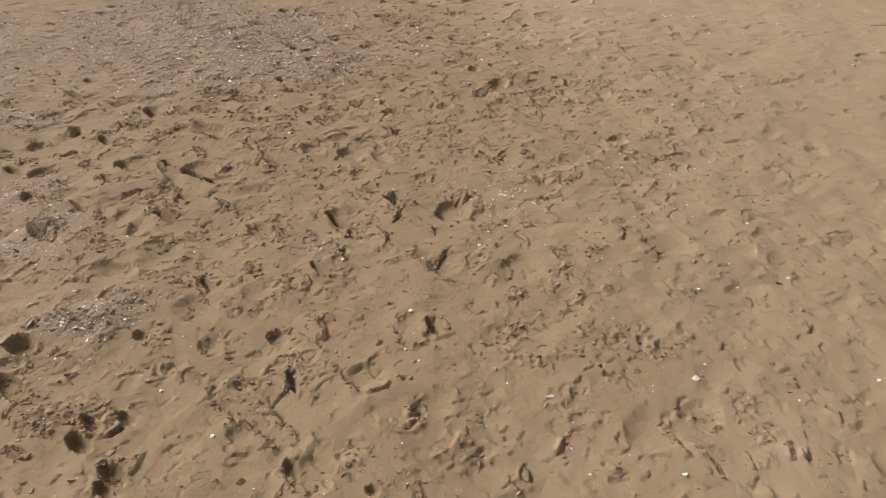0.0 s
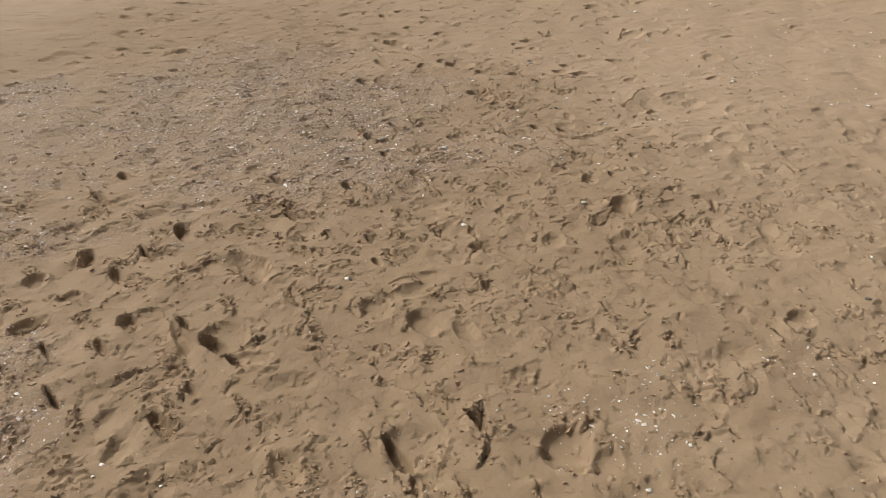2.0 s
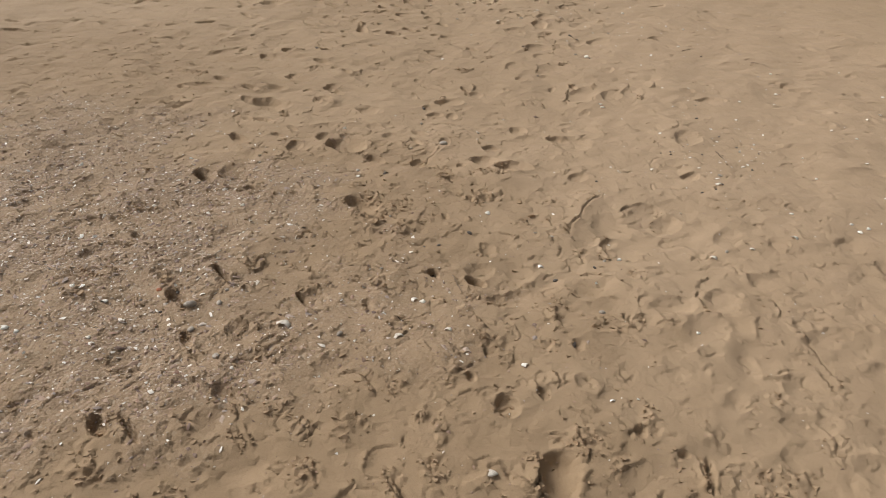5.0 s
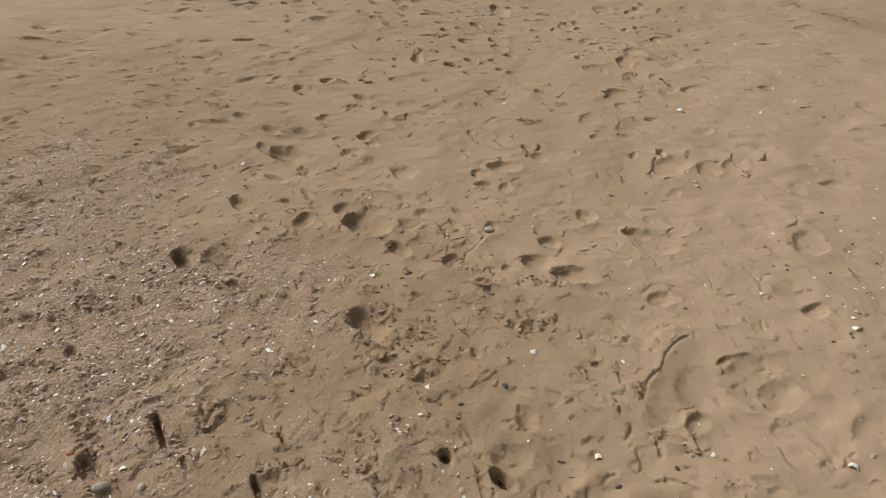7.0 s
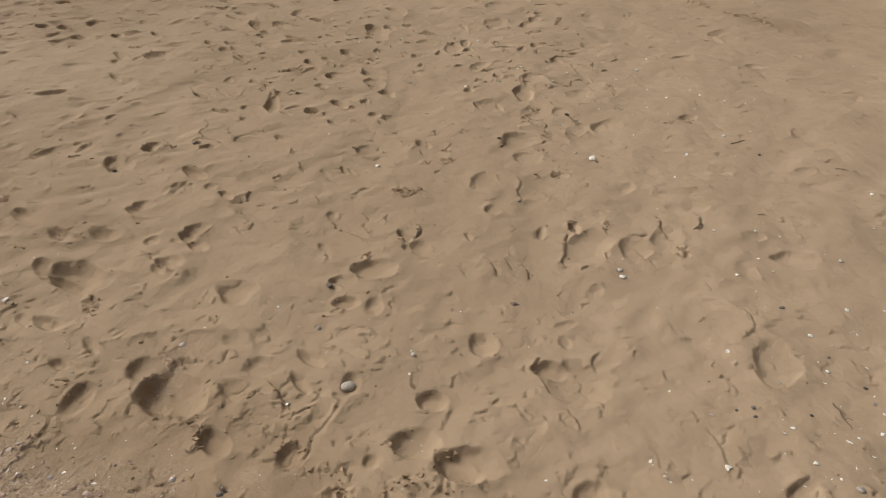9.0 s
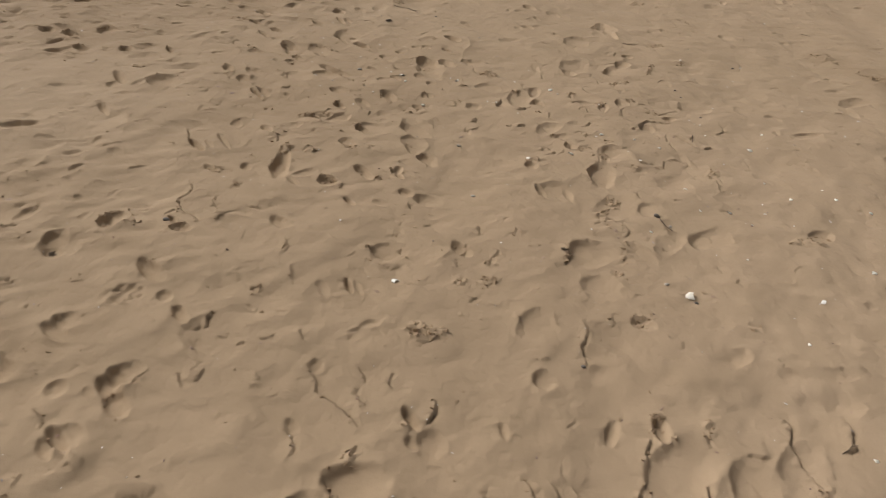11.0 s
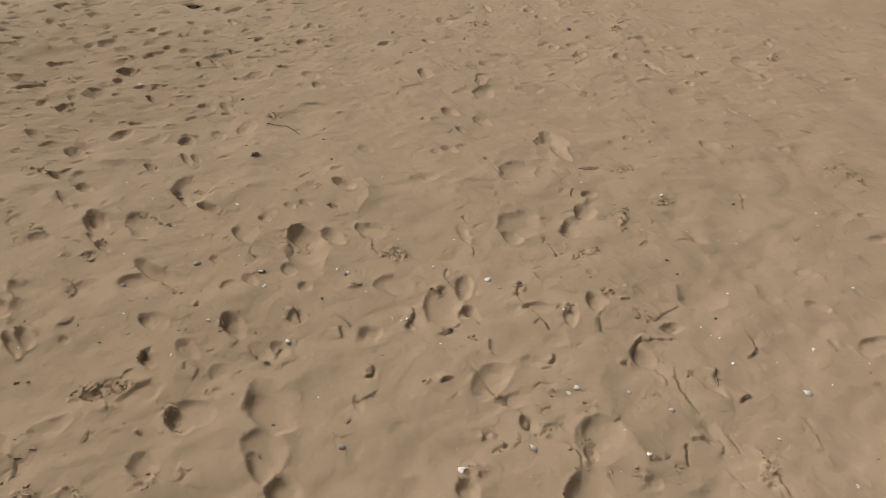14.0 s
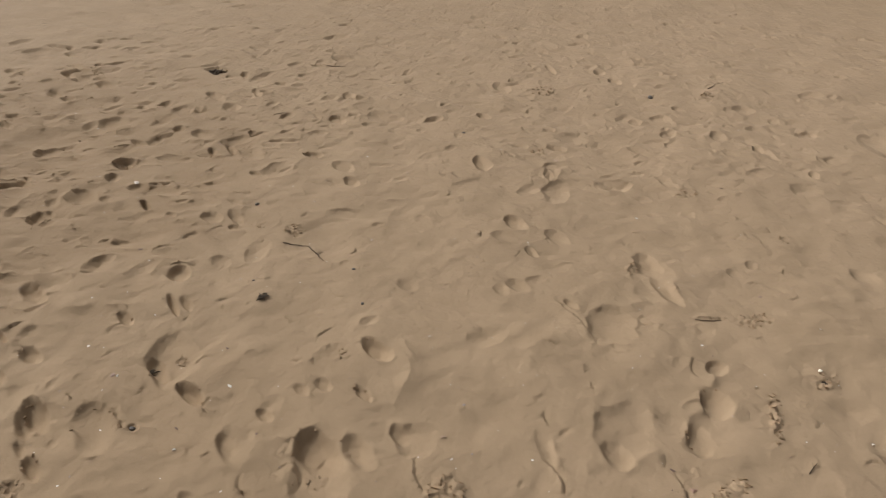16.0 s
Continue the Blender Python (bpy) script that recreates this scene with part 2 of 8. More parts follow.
def ease(edge0, edge1, v):
    t = np.clip((v - edge0) / (edge1 - edge0), 0, 1)
    return t * t * (3 - 2 * t)


NEAR = ease(14, 9, np.hypot(GX - 0.2, (GY - 8) * 0.62))
WOBBLE = field(GX, GY, 0.05, 3) + 0.6 * field(GX, GY, 0.022, 4)
SWAY = field(GX, GY, 0.11, 5)


RAG = field(GX, GY, 0.45, 11) * 0.6 + field(GX, GY, 0.14, 12) * 0.5


def blot(x, y, rx, ry, turn, edge=0.9, rag=0.5):
    """A ragged patch, 1 inside and 0 outside, over the whole sheet."""
    c, s = math.cos(radians(turn)), math.sin(radians(turn))
    u, v = ((GX - x) * c + (GY - y) * s) / rx, ((GY - y) * c - (GX - x) * s) / ry
    r = np.hypot(u, v) + rag * RAG
    return ease(1 + edge / 2, 1 - edge / 2, r)


# damp trampled sand and painted shade, sand bleached dry or painted brighter, and the strandline of broken shell
DAMP_AND_SHADE = np.zeros_like(GX)
for spot in DAMP_SHADE_SPOTS:
    DAMP_AND_SHADE = np.maximum(DAMP_AND_SHADE, spot[0] * blot(*spot[1:]))
PALE = np.zeros_like(GX)
for spot in PALE_SPOTS:
    PALE = np.maximum(PALE, spot[0] * blot(*spot[1:], edge=1.4))
GRIT = np.zeros_like(GX)
for spot in GRIT_SPOTS:
    GRIT = np.maximum(GRIT, spot[0] * blot(*spot[1:], edge=1.2, rag=1.0))
GRIT *= 0.62 + 0.38 * ease(-0.3, 0.25, field(GX, GY, 0.3, 61) + 0.5 * field(GX, GY, 0.1, 62))


def window(x, y, reach):
    j0, j1 = np.searchsorted(AX, (x - reach, x + reach))
    i0, i1 = np.searchsorted(AY, (y - reach, y + reach))
    return slice(i0, i1), slice(j0, j1)


def dent(x, y, length, width, turn, depth, rim=0.34, steep=None, lean=152):
    """A hollow trodden into the sand; turn in degrees from +x to its long axis. With steep it is a hole, with steep 0 a shallow bowl; without, its floor tilts down to a sheer wall on the side lean."""
    w = window(x, y, max(length, width) * 0.95 + 0.03)
    gx, gy = GX[w] - x, GY[w] - y
    c, s = math.cos(radians(turn)), math.sin(radians(turn))
    u, v = (gx * c + gy * s) / (length / 2), (gy * c - gx * s) / (width / 2)
    k = 0.5 + 0.5 * (gx * math.cos(radians(lean)) + gy * math.sin(radians(lean))) / np.maximum(np.hypot(gx, gy), 1e-6)
    r = np.hypot(u, v) * (1 + 0.22 * SWAY[w]) + 0.11 * WOBBLE[w]
    if steep:
        inside = ease(1.0, 0.12 + (steep - 0.12) * k, r)
    elif steep == 0:
        inside = 1.12 * (1 - np.clip(r, 0, 1) ** (2.0 - 0.85 * k))
    else:
        cl, sl = math.cos(radians(lean)), math.sin(radians(lean))
        reach = math.hypot(length / 2 * math.cos(radians(turn - lean)), width / 2 * math.sin(radians(turn - lean)))
        inside = ease(1.0, 0.40 + 0.34 * k, r) * (0.62 + 0.38 * np.clip((gx * cl + gy * sl) / reach, -1, 1))
    Z[w] += -depth * inside * (0.66 + 0.34 * k + 0.10 * WOBBLE[w])
    Z[w] += depth * rim * np.exp(-np.abs(r - 1.0) / np.where(r > 1, 0.42, 0.14)) * np.clip(0.55 + 1.1 * SWAY[w], 0, 1.4)
    SMOOTH[w] = np.maximum(SMOOTH[w], ease(1.1, 0.8, r) * 0.9)
    CRUMB[w] *= 1 - 0.8 * ease(1.0, 0.8, r)


CLODS, clod_rng = [], random.Random(21)   # loose lumps of crust


def hollow(x, y, length, width, turn, depth, steep=0.7, rim=0.16, lean=152):
    """A clean print in loose sand: a crisp crest all round, a sheer wall on the side lean and a long slope opposite. turn in degrees from +x to its long axis."""
    w = window(x, y, length * 0.95 + 0.02)
    gx, gy = GX[w] - x, GY[w] - y
    c, s = math.cos(radians(turn)), math.sin(radians(turn))
    u, v = (gx * c + gy * s) / (length / 2), (gy * c - gx * s) / (width / 2)
    k = 0.5 + 0.5 * (gx * math.cos(radians(lean)) + gy * math.sin(radians(lean))) / np.maximum(np.hypot(gx, gy), 1e-6)
    r = np.hypot(u, v) * (1 + 0.24 * SWAY[w]) + 0.045 * WOBBLE[w]
    inside = np.sin(np.clip((1 - r) / (1 - 0.08 - (steep - 0.08) * k), 0, 1) * math.pi / 2)
    bank = depth * rim * np.clip(0.7 + 0.9 * SWAY[w], 0.1, 1.5)
    Z[w] = Z[w] * (1 - 0.55 * inside) + np.where(r < 1, bank * (1 - inside) - depth * inside, bank * np.exp(-np.maximum(r - 1, 0) / 0.32))
    SMOOTH[w] = np.maximum(SMOOTH[w], ease(1.15, 0.9, r) * 0.9)
    CRUMB[w] *= 1 - 0.8 * ease(1.0, 0.8, r)
    for k in range(clod_rng.randint(0, 9) if depth > 0.014 and steep > 0.5 else 0):
        a = radians(lean + clod_rng.gauss(0, 45) - turn)
        p, q = math.cos(a) * length / 2 * clod_rng.gauss(0.97, 0.09), math.sin(a) * width / 2 * clod_rng.gauss(0.97, 0.09)
        CLODS.append((x + p * c - q * s, y + p * s + q * c, clod_rng.uniform(0.004, 0.010), clod_rng.uniform(0.5, 0.9)))


SUNWARD = (-0.88, 0.47)
CRUST, crust = [], random.Random(12)   # loose bits of crust along the cracks


def lip(x0, y0, x1, y1, bend, depth, width=0.0055, pieces=1.0):
    """A crack along the broken edge of the crust: one side stands proud. bend: sideways bulge as a share of the length."""
    long = math.hypot(x1 - x0, y1 - y0)
    c, s = (x1 - x0) / long, (y1 - y0) / long
    w = window((x0 + x1) / 2, (y0 + y1) / 2, long * 0.65 + min(0.08, long))
    gx, gy = GX[w] - x0, GY[w] - y0
    u, v = (gx * c + gy * s) / long, gy * c - gx * s
    side = 1 if c * SUNWARD[1] - s * SUNWARD[0] > 0 else -1
    d = v - bend * long * 4 * u * (1 - u) + 0.004 * WOBBLE[w]
    along = ease(-0.12, 0.12, u) * ease(1.12, 0.88, u)
    along = along * np.clip(0.85 + 0.6 * SWAY[w], 0.2, 1.3)
    d = d * side
    for k in range(int(pieces * long / 0.009 * (0.04 + 0.8 * DAMP_AND_SHADE[w].mean()))):
        f = crust.uniform(0, 1)
        b = bend * long * 4 * f * (1 - f) + side * crust.gauss(0.004, 0.006)
        CRUST.append((x0 + c * long * f - s * b, y0 + s * long * f + c * b, crust.uniform(0.3, 0.8) * min(depth, 0.012)))
    Z[w] += 0.8 * along * depth * np.where(d > 0, 0.4 * np.exp(-d / 0.03), -0.9 * np.exp(d / width))
    SMOOTH[w] = np.maximum(SMOOTH[w], 0.5 * along * np.exp(-np.abs(d) / 0.02))
    CRUMB[w] = np.maximum(CRUMB[w], np.clip(along * np.exp(-np.abs(d) / 0.014), 0, 0.8))


def ridge(x0, y0, x1, y1, bend, height, width=0.03):
    """A soft bank of sand pushed up beside a print."""
    long = math.hypot(x1 - x0, y1 - y0)
    c, s = (x1 - x0) / long, (y1 - y0) / long
    w = window((x0 + x1) / 2, (y0 + y1) / 2, long * 0.7 + width * 3)
    gx, gy = GX[w] - x0, GY[w] - y0
    u, v = (gx * c + gy * s) / long, gy * c - gx * s
    d = (v - bend * long * 4 * u * (1 - u)) * (1 if c * SUNWARD[1] - s * SUNWARD[0] > 0 else -1) + 0.25 * width * SWAY[w]
    Z[w] += height * ease(-0.2, 0.25, u) * ease(1.2, 0.75, u) * np.exp(-np.abs(d) / np.where(d > 0, width * 1.3, width * 0.85))


# where the crust has crumbled: place, reach and number of the loose clods
PLATES = np.tanh(5 * field(GX, GY, 0.042, 41)) + 0.8 * np.tanh(5 * field(GX, GY, 0.022, 42))
CRUMBLES = []


def crumble(x, y, reach, count):
    CRUMBLES.append((x, y, reach, count))
    w = window(x, y, reach * 1.5)
    r = np.hypot(GX[w] - x, GY[w] - y) / reach + 0.5 * SWAY[w]
    Z[w] += ease(1.2, 0.4, r) * (0.0012 + 0.0018 * DAMP_AND_SHADE[w]) * (PLATES[w] + 0.5 * WOBBLE[w])
    CRUMB[w] = np.maximum(CRUMB[w], ease(1.15, 0.3, r) * (0.4 + 0.6 * DAMP_AND_SHADE[w]) * ease(-0.5, 0.25, WOBBLE[w]))


def clods(x, y, length, width, turn, count):
    """Crust broken to plates and lumps over an oval stretch."""
    w = window(x, y, length * 0.8)
    gx, gy = GX[w] - x, GY[w] - y
    c, s = math.cos(radians(turn)), math.sin(radians(turn))
    r = np.hypot((gx * c + gy * s) / (length / 2), (gy * c - gx * s) / (width / 2)) + 0.4 * SWAY[w]
    Z[w] += ease(1.15, 0.5, r) * (0.0026 * PLATES[w] + 0.002 * WOBBLE[w] + 0.0008)
    CRUMB[w] = np.maximum(CRUMB[w], ease(1.1, 0.4, r) * ease(-0.5, 0.25, WOBBLE[w]))
    for k in range(count):
        a, d = clod_rng.uniform(0, 6.283), math.sqrt(clod_rng.uniform(0, 1))
        p, q = d * math.cos(a) * length / 2, d * math.sin(a) * width / 2
        CLODS.append((x + p * c - q * s, y + p * s + q * c, min(0.0052 * clod_rng.lognormvariate(0, 0.5), 0.016), clod_rng.uniform(0.4, 0.85)))


def paw(x, y, turn, size, depth=0.007):
    """A dog's print: a pad and four toes."""
    for a, b, l, w in ((-0.22, 0, 0.5, 0.55), (0.16, 0.34, 0.3, 0.22), (0.36, 0.13, 0.32, 0.22), (0.36, -0.13, 0.32, 0.22), (0.16, -0.34, 0.3, 0.22)):
        c, s = math.cos(radians(turn)), math.sin(radians(turn))
        dent(x + size * (a * c - b * s), y + size * (a * s + b * c), size * l, size * w, turn, depth, 0.25, 0)


# prints of feet and paws, and cracks, in the order of the walk
lip(-0.58, 4.44, -0.54, 4.52, 0.00, 0.009)
lip(0.31, 1.22, 0.34, 1.26, 0.00, 0.015)
lip(0.10, 4.68, 0.14, 4.62, -0.05, 0.015)
lip(-0.09, 1.30, -0.05, 1.34, 0.00, 0.015)
lip(-0.60, 4.54, -0.62, 4.58, 0.00, 0.018)
lip(-0.65, 4.50, -0.67, 4.55, 0.00, 0.015)
lip(0.28, 2.96, 0.31, 3.02, 0.00, 0.015)
lip(-0.07, 1.34, -0.04, 1.42, 0.10, 0.015)
lip(0.18, 4.73, 0.19, 4.79, 0.00, 0.015)
lip(0.03, 2.45, 0.08, 2.40, 0.10, 0.020)
lip(-0.67, 4.51, -0.68, 4.61, -0.25, 0.022)
lip(0.07, 3.00, 0.07, 3.06, 0.20, 0.009)
lip(0.61, 1.26, 0.64, 1.20, 0.00, 0.015)
lip(0.21, 3.02, 0.28, 2.90, 0.00, 0.013)
lip(-0.29, 4.73, -0.26, 4.68, 0.00, 0.014)
lip(-0.03, 4.79, -0.00, 4.75, 0.00, 0.015)
lip(0.61, 4.73, 0.60, 4.70, 0.00, 0.015)
lip(-0.82, 4.50, -0.79, 4.45, 0.00, 0.013)
lip(-0.16, 2.53, -0.17, 2.42, 0.10, 0.028)
lip(0.38, 4.82, 0.42, 4.73, 0.00, 0.012)
lip(-0.47, 2.97, -0.45, 3.02, 0.00, 0.018)
lip(0.61, 1.35, 0.61, 1.26, -0.15, 0.018)
lip(0.41, 2.51, 0.44, 2.58, 0.30, 0.015)
lip(0.93, 1.21, 0.93, 1.17, 0.00, 0.010)
lip(-0.22, 2.59, -0.18, 2.54, 0.00, 0.020)
lip(0.84, 2.95, 0.89, 2.98, 0.00, 0.010)
lip(0.90, 1.24, 0.89, 1.18, 0.00, 0.010)
lip(-0.18, 3.10, -0.16, 3.03, -0.10, 0.013)
lip(-0.47, 1.43, -0.35, 1.29, -0.10, 0.010)
lip(-0.92, 2.38, -0.89, 2.44, 0.20, 0.010)
lip(-0.61, 1.39, -0.40, 1.23, 0.05, 0.013)
lip(0.42, 4.89, 0.45, 4.84, 0.00, 0.020)
lip(-0.19, 2.65, -0.16, 2.53, -0.10, 0.025)
lip(-0.89, 1.28, -0.84, 1.32, -0.10, 0.015)
lip(0.98, 2.95, 1.00, 2.98, 0.00, 0.018)
lip(0.19, 3.19, 0.24, 3.10, -0.10, 0.015)
lip(-0.28, 1.54, -0.21, 1.44, -0.10, 0.011)
lip(-0.82, 2.91, -0.81, 3.02, 0.00, 0.015)
lip(-0.94, 2.86, -0.93, 2.90, 0.00, 0.018)
lip(0.73, 3.12, 0.77, 3.04, 0.00, 0.015)
lip(0.82, 3.09, 0.87, 3.07, 0.00, 0.013)
lip(-0.90, 2.50, -0.93, 2.61, -0.30, 0.013)
lip(0.90, 3.05, 0.89, 2.96, 0.00, 0.013)
lip(-0.43, 1.55, -0.42, 1.45, -0.10, 0.015)
lip(0.62, 4.94, 0.66, 4.89, 0.00, 0.012)
lip(0.50, 2.64, 0.51, 2.60, 0.00, 0.025)
lip(-0.95, 4.66, -0.98, 4.79, 0.10, 0.018)
lip(1.05, 2.99, 1.13, 3.03, 0.20, 0.011)
lip(-0.03, 2.75, -0.02, 2.82, 0.00, 0.013)
lip(-0.52, 4.92, -0.49, 4.89, 0.00, 0.020)
lip(-0.23, 3.25, -0.20, 3.32, 0.00, 0.018)
lip(-0.98, 2.91, -0.94, 2.87, 0.00, 0.015)
lip(0.70, 4.96, 0.72, 4.91, 0.00, 0.015)
lip(0.89, 4.89, 0.89, 4.80, -0.15, 0.020)
lip(-1.13, 1.25, -1.03, 1.21, -0.10, 0.015)
lip(0.82, 3.17, 0.82, 3.09, -0.25, 0.022)
lip(-0.71, 4.89, -0.71, 5.00, 0.20, 0.015)
lip(-0.04, 1.70, -0.01, 1.80, -0.10, 0.025)
lip(0.90, 4.91, 0.95, 4.98, 0.10, 0.010)
lip(-0.92, 2.60, -0.80, 2.51, -0.10, 0.010)
lip(-0.67, 3.15, -0.65, 3.04, -0.20, 0.015)
lip(-0.05, 3.36, -0.04, 3.43, 0.00, 0.013)
lip(0.37, 2.80, 0.39, 2.75, 0.00, 0.015)
lip(0.55, 2.75, 0.61, 2.76, 0.00, 0.010)
lip(1.10, 3.10, 1.10, 3.05, 0.00, 0.015)
lip(0.07, 3.38, 0.11, 3.31, 0.00, 0.010)
lip(-1.08, 2.57, -1.09, 2.63, 0.00, 0.018)
lip(-0.80, 4.94, -0.73, 4.88, 0.20, 0.010)
lip(-0.88, 4.91, -0.82, 4.82, -0.10, 0.022)
lip(-0.84, 3.16, -0.80, 3.19, -0.10, 0.010)
lip(-0.01, 1.81, 0.04, 1.73, 0.15, 0.025)
lip(-0.86, 2.75, -0.87, 2.83, 0.10, 0.007)
lip(-1.34, 2.45, -1.38, 2.52, 0.00, 0.015)
lip(-0.93, 3.16, -0.90, 3.10, -0.20, 0.013)
lip(-0.74, 1.69, -0.68, 1.61, -0.10, 0.010)
lip(-0.29, 3.43, -0.26, 3.58, 0.10, 0.018)
lip(-0.92, 3.20, -0.84, 3.06, 0.10, 0.015)
lip(-1.12, 3.06, -1.11, 3.01, 0.00, 0.015)
lip(0.61, 2.86, 0.62, 2.79, -0.20, 0.010)
lip(-1.11, 3.08, -1.13, 3.12, 0.00, 0.015)
lip(0.41, 3.53, 0.46, 3.49, 0.00, 0.010)
lip(-1.32, 2.61, -1.24, 2.70, 0.10, 0.013)
lip(0.37, 3.01, 0.41, 3.03, 0.00, 0.013)
lip(0.52, 3.57, 0.53, 3.47, -0.20, 0.015)
lip(-1.12, 3.20, -1.08, 3.22, -0.10, 0.010)
lip(1.08, 3.41, 1.09, 3.35, 0.00, 0.015)
lip(-1.52, 2.58, -1.45, 2.50, 0.00, 0.025)
lip(0.00, 2.04, 0.05, 2.21, 0.10, 0.013)
lip(-1.23, 2.88, -1.23, 2.94, 0.00, 0.015)
lip(1.28, 3.40, 1.26, 3.29, 0.00, 0.015)
lip(-1.34, 1.64, -1.27, 1.69, 0.10, 0.020)
paw(-1.02, 7.34, 70, 0.12)
lip(-1.21, 3.31, -1.11, 3.25, -0.10, 0.018)
lip(-0.07, 2.15, 0.01, 2.04, -0.10, 0.010)
lip(1.42, 3.38, 1.47, 3.42, -0.20, 0.007)
lip(0.02, 3.79, 0.09, 3.84, -0.10, 0.011)
lip(0.49, 3.77, 0.51, 3.70, 0.00, 0.020)
lip(-0.84, 2.05, -0.75, 1.88, -0.10, 0.015)
lip(0.51, 3.83, 0.60, 3.97, 0.00, 0.020)
lip(0.69, 3.79, 0.72, 3.66, 0.10, 0.018)
lip(-0.38, 2.25, -0.33, 2.14, 0.00, 0.015)
lip(-1.45, 2.96, -1.33, 3.00, 0.20, 0.009)
lip(0.27, 3.92, 0.18, 3.80, -0.15, 0.015)
lip(0.67, 3.88, 0.69, 3.79, 0.00, 0.022)
lip(0.28, 2.33, 0.33, 2.23, 0.00, 0.010)
lip(0.77, 2.23, 0.79, 2.13, 0.00, 0.012)
lip(-0.11, 3.99, -0.03, 3.86, -0.10, 0.011)
lip(-0.23, 2.36, -0.17, 2.22, 0.00, 0.020)
lip(-1.21, 2.08, -1.17, 2.14, 0.10, 0.007)
lip(0.48, 4.01, 0.58, 4.08, 0.00, 0.010)
lip(-1.82, 2.83, -1.72, 2.91, 0.10, 0.015)
lip(-1.19, 3.75, -1.14, 3.80, -0.10, 0.015)
lip(-1.49, 2.05, -1.45, 2.13, 0.15, 0.015)
lip(0.72, 4.10, 0.72, 3.99, 0.00, 0.018)
lip(-1.34, 3.33, -1.30, 3.37, 0.00, 0.015)
lip(-1.31, 3.82, -1.21, 3.72, -0.10, 0.015)
lip(-0.48, 3.70, -0.46, 3.78, 0.20, 0.020)
lip(-1.61, 3.28, -1.64, 3.43, 0.10, 0.015)
lip(1.43, 3.99, 1.43, 3.91, 0.00, 0.015)
lip(1.06, 4.19, 1.08, 4.13, 0.10, 0.013)
lip(0.29, 4.36, 0.32, 4.28, 0.00, 0.020)
lip(-1.83, 3.24, -1.84, 3.38, 0.10, 0.020)
lip(0.05, 4.38, 0.10, 4.43, 0.00, 0.018)
lip(1.21, 2.58, 1.31, 2.60, 0.10, 0.010)
lip(1.29, 4.22, 1.41, 4.27, -0.20, 0.010)
lip(1.00, 4.42, 1.09, 4.44, 0.00, 0.006)
paw(-1.03, 7.32, 70, 0.10)
paw(-1.42, 7.29, 70, 0.08)
lip(1.19, 4.67, 1.21, 4.42, -0.05, 0.010)
paw(-1.73, 7.18, 70, 0.09)
lip(1.11, 4.91, 1.13, 4.75, 0.20, 0.010)
lip(-2.10, 3.90, -2.02, 3.81, 0.00, 0.015)
lip(0.95, 4.64, 1.08, 4.60, -0.20, 0.005)
lip(-0.11, 4.94, -0.06, 4.93, 0.20, 0.015)
lip(-0.04, 1.13, -0.03, 1.08, 0.00, 0.013)
lip(0.21, 1.13, 0.23, 1.19, 0.10, 0.015)
lip(-0.52, 4.41, -0.47, 4.50, 0.00, 0.009)
lip(-0.29, 1.15, -0.29, 1.09, 0.00, 0.015)
lip(0.11, 4.58, 0.13, 4.53, 0.00, 0.018)
lip(-0.55, 4.42, -0.50, 4.52, 0.00, 0.009)
lip(0.21, 4.61, 0.24, 4.57, 0.00, 0.013)
lip(-0.57, 4.44, -0.52, 4.40, 0.00, 0.013)
lip(-0.23, 2.85, -0.21, 2.81, 0.00, 0.018)
lip(-0.38, 1.20, -0.30, 1.08, -0.20, 0.022)
lip(-0.03, 2.39, -0.01, 2.31, 0.00, 0.015)
lip(-0.40, 2.38, -0.36, 2.32, 0.00, 0.015)
lip(-0.74, 2.28, -0.72, 2.40, 0.05, 0.006)
lip(-0.77, 4.43, -0.73, 4.40, -0.10, 0.015)
lip(0.58, 4.65, 0.59, 4.63, 0.00, 0.015)
lip(-0.82, 1.08, -0.82, 1.20, 0.00, 0.018)
lip(0.36, 4.74, 0.39, 4.64, 0.00, 0.018)
lip(0.66, 1.24, 0.71, 1.12, 0.10, 0.018)
lip(0.88, 2.90, 0.92, 2.81, -0.05, 0.010)
lip(0.47, 2.52, 0.48, 2.40, -0.30, 0.013)
lip(0.77, 4.75, 0.80, 4.73, 0.00, 0.010)
lip(0.88, 4.81, 0.94, 4.74, -0.05, 0.015)
lip(-1.00, 2.84, -0.93, 2.86, -0.10, 0.022)
crumble(-3.59, 6.46, 0.107, 12)
crumble(0.73, 15.51, 0.160, 16)
crumble(-0.51, 15.55, 0.087, 7)

# hollows, cracks, banks and broken crust along the walk
lip(0.801, 1.097, 0.811, 1.072, 0.00, 0.030)
hollow(-0.150, 1.093, 0.048, 0.035, 146, 0.016, 0.70)
clods(-0.048, 1.096, 0.057, 0.050, 170, 8)
lip(0.185, 1.128, 0.215, 1.077, 0.10, 0.014)
lip(-0.350, 1.129, -0.298, 1.078, 0.10, 0.030)
hollow(-0.799, 1.104, 0.086, 0.039, 141, 0.025, 0.70)
hollow(-0.263, 1.119, 0.054, 0.023, 116, 0.010, 0.61)
lip(0.691, 1.159, 0.708, 1.124, 0.00, 0.016)
hollow(-0.294, 1.150, 0.133, 0.110, 117, 0.012, 0.60)
lip(0.224, 1.172, 0.227, 1.128, 0.10, 0.030)
lip(-0.376, 1.177, -0.346, 1.124, 0.20, 0.030)
lip(-0.092, 1.148, -0.029, 1.156, 0.10, 0.010)
hollow(-0.799, 1.154, 0.125, 0.056, 136, 0.032, 0.70)
clods(0.215, 1.154, 0.071, 0.056, 75, 11)
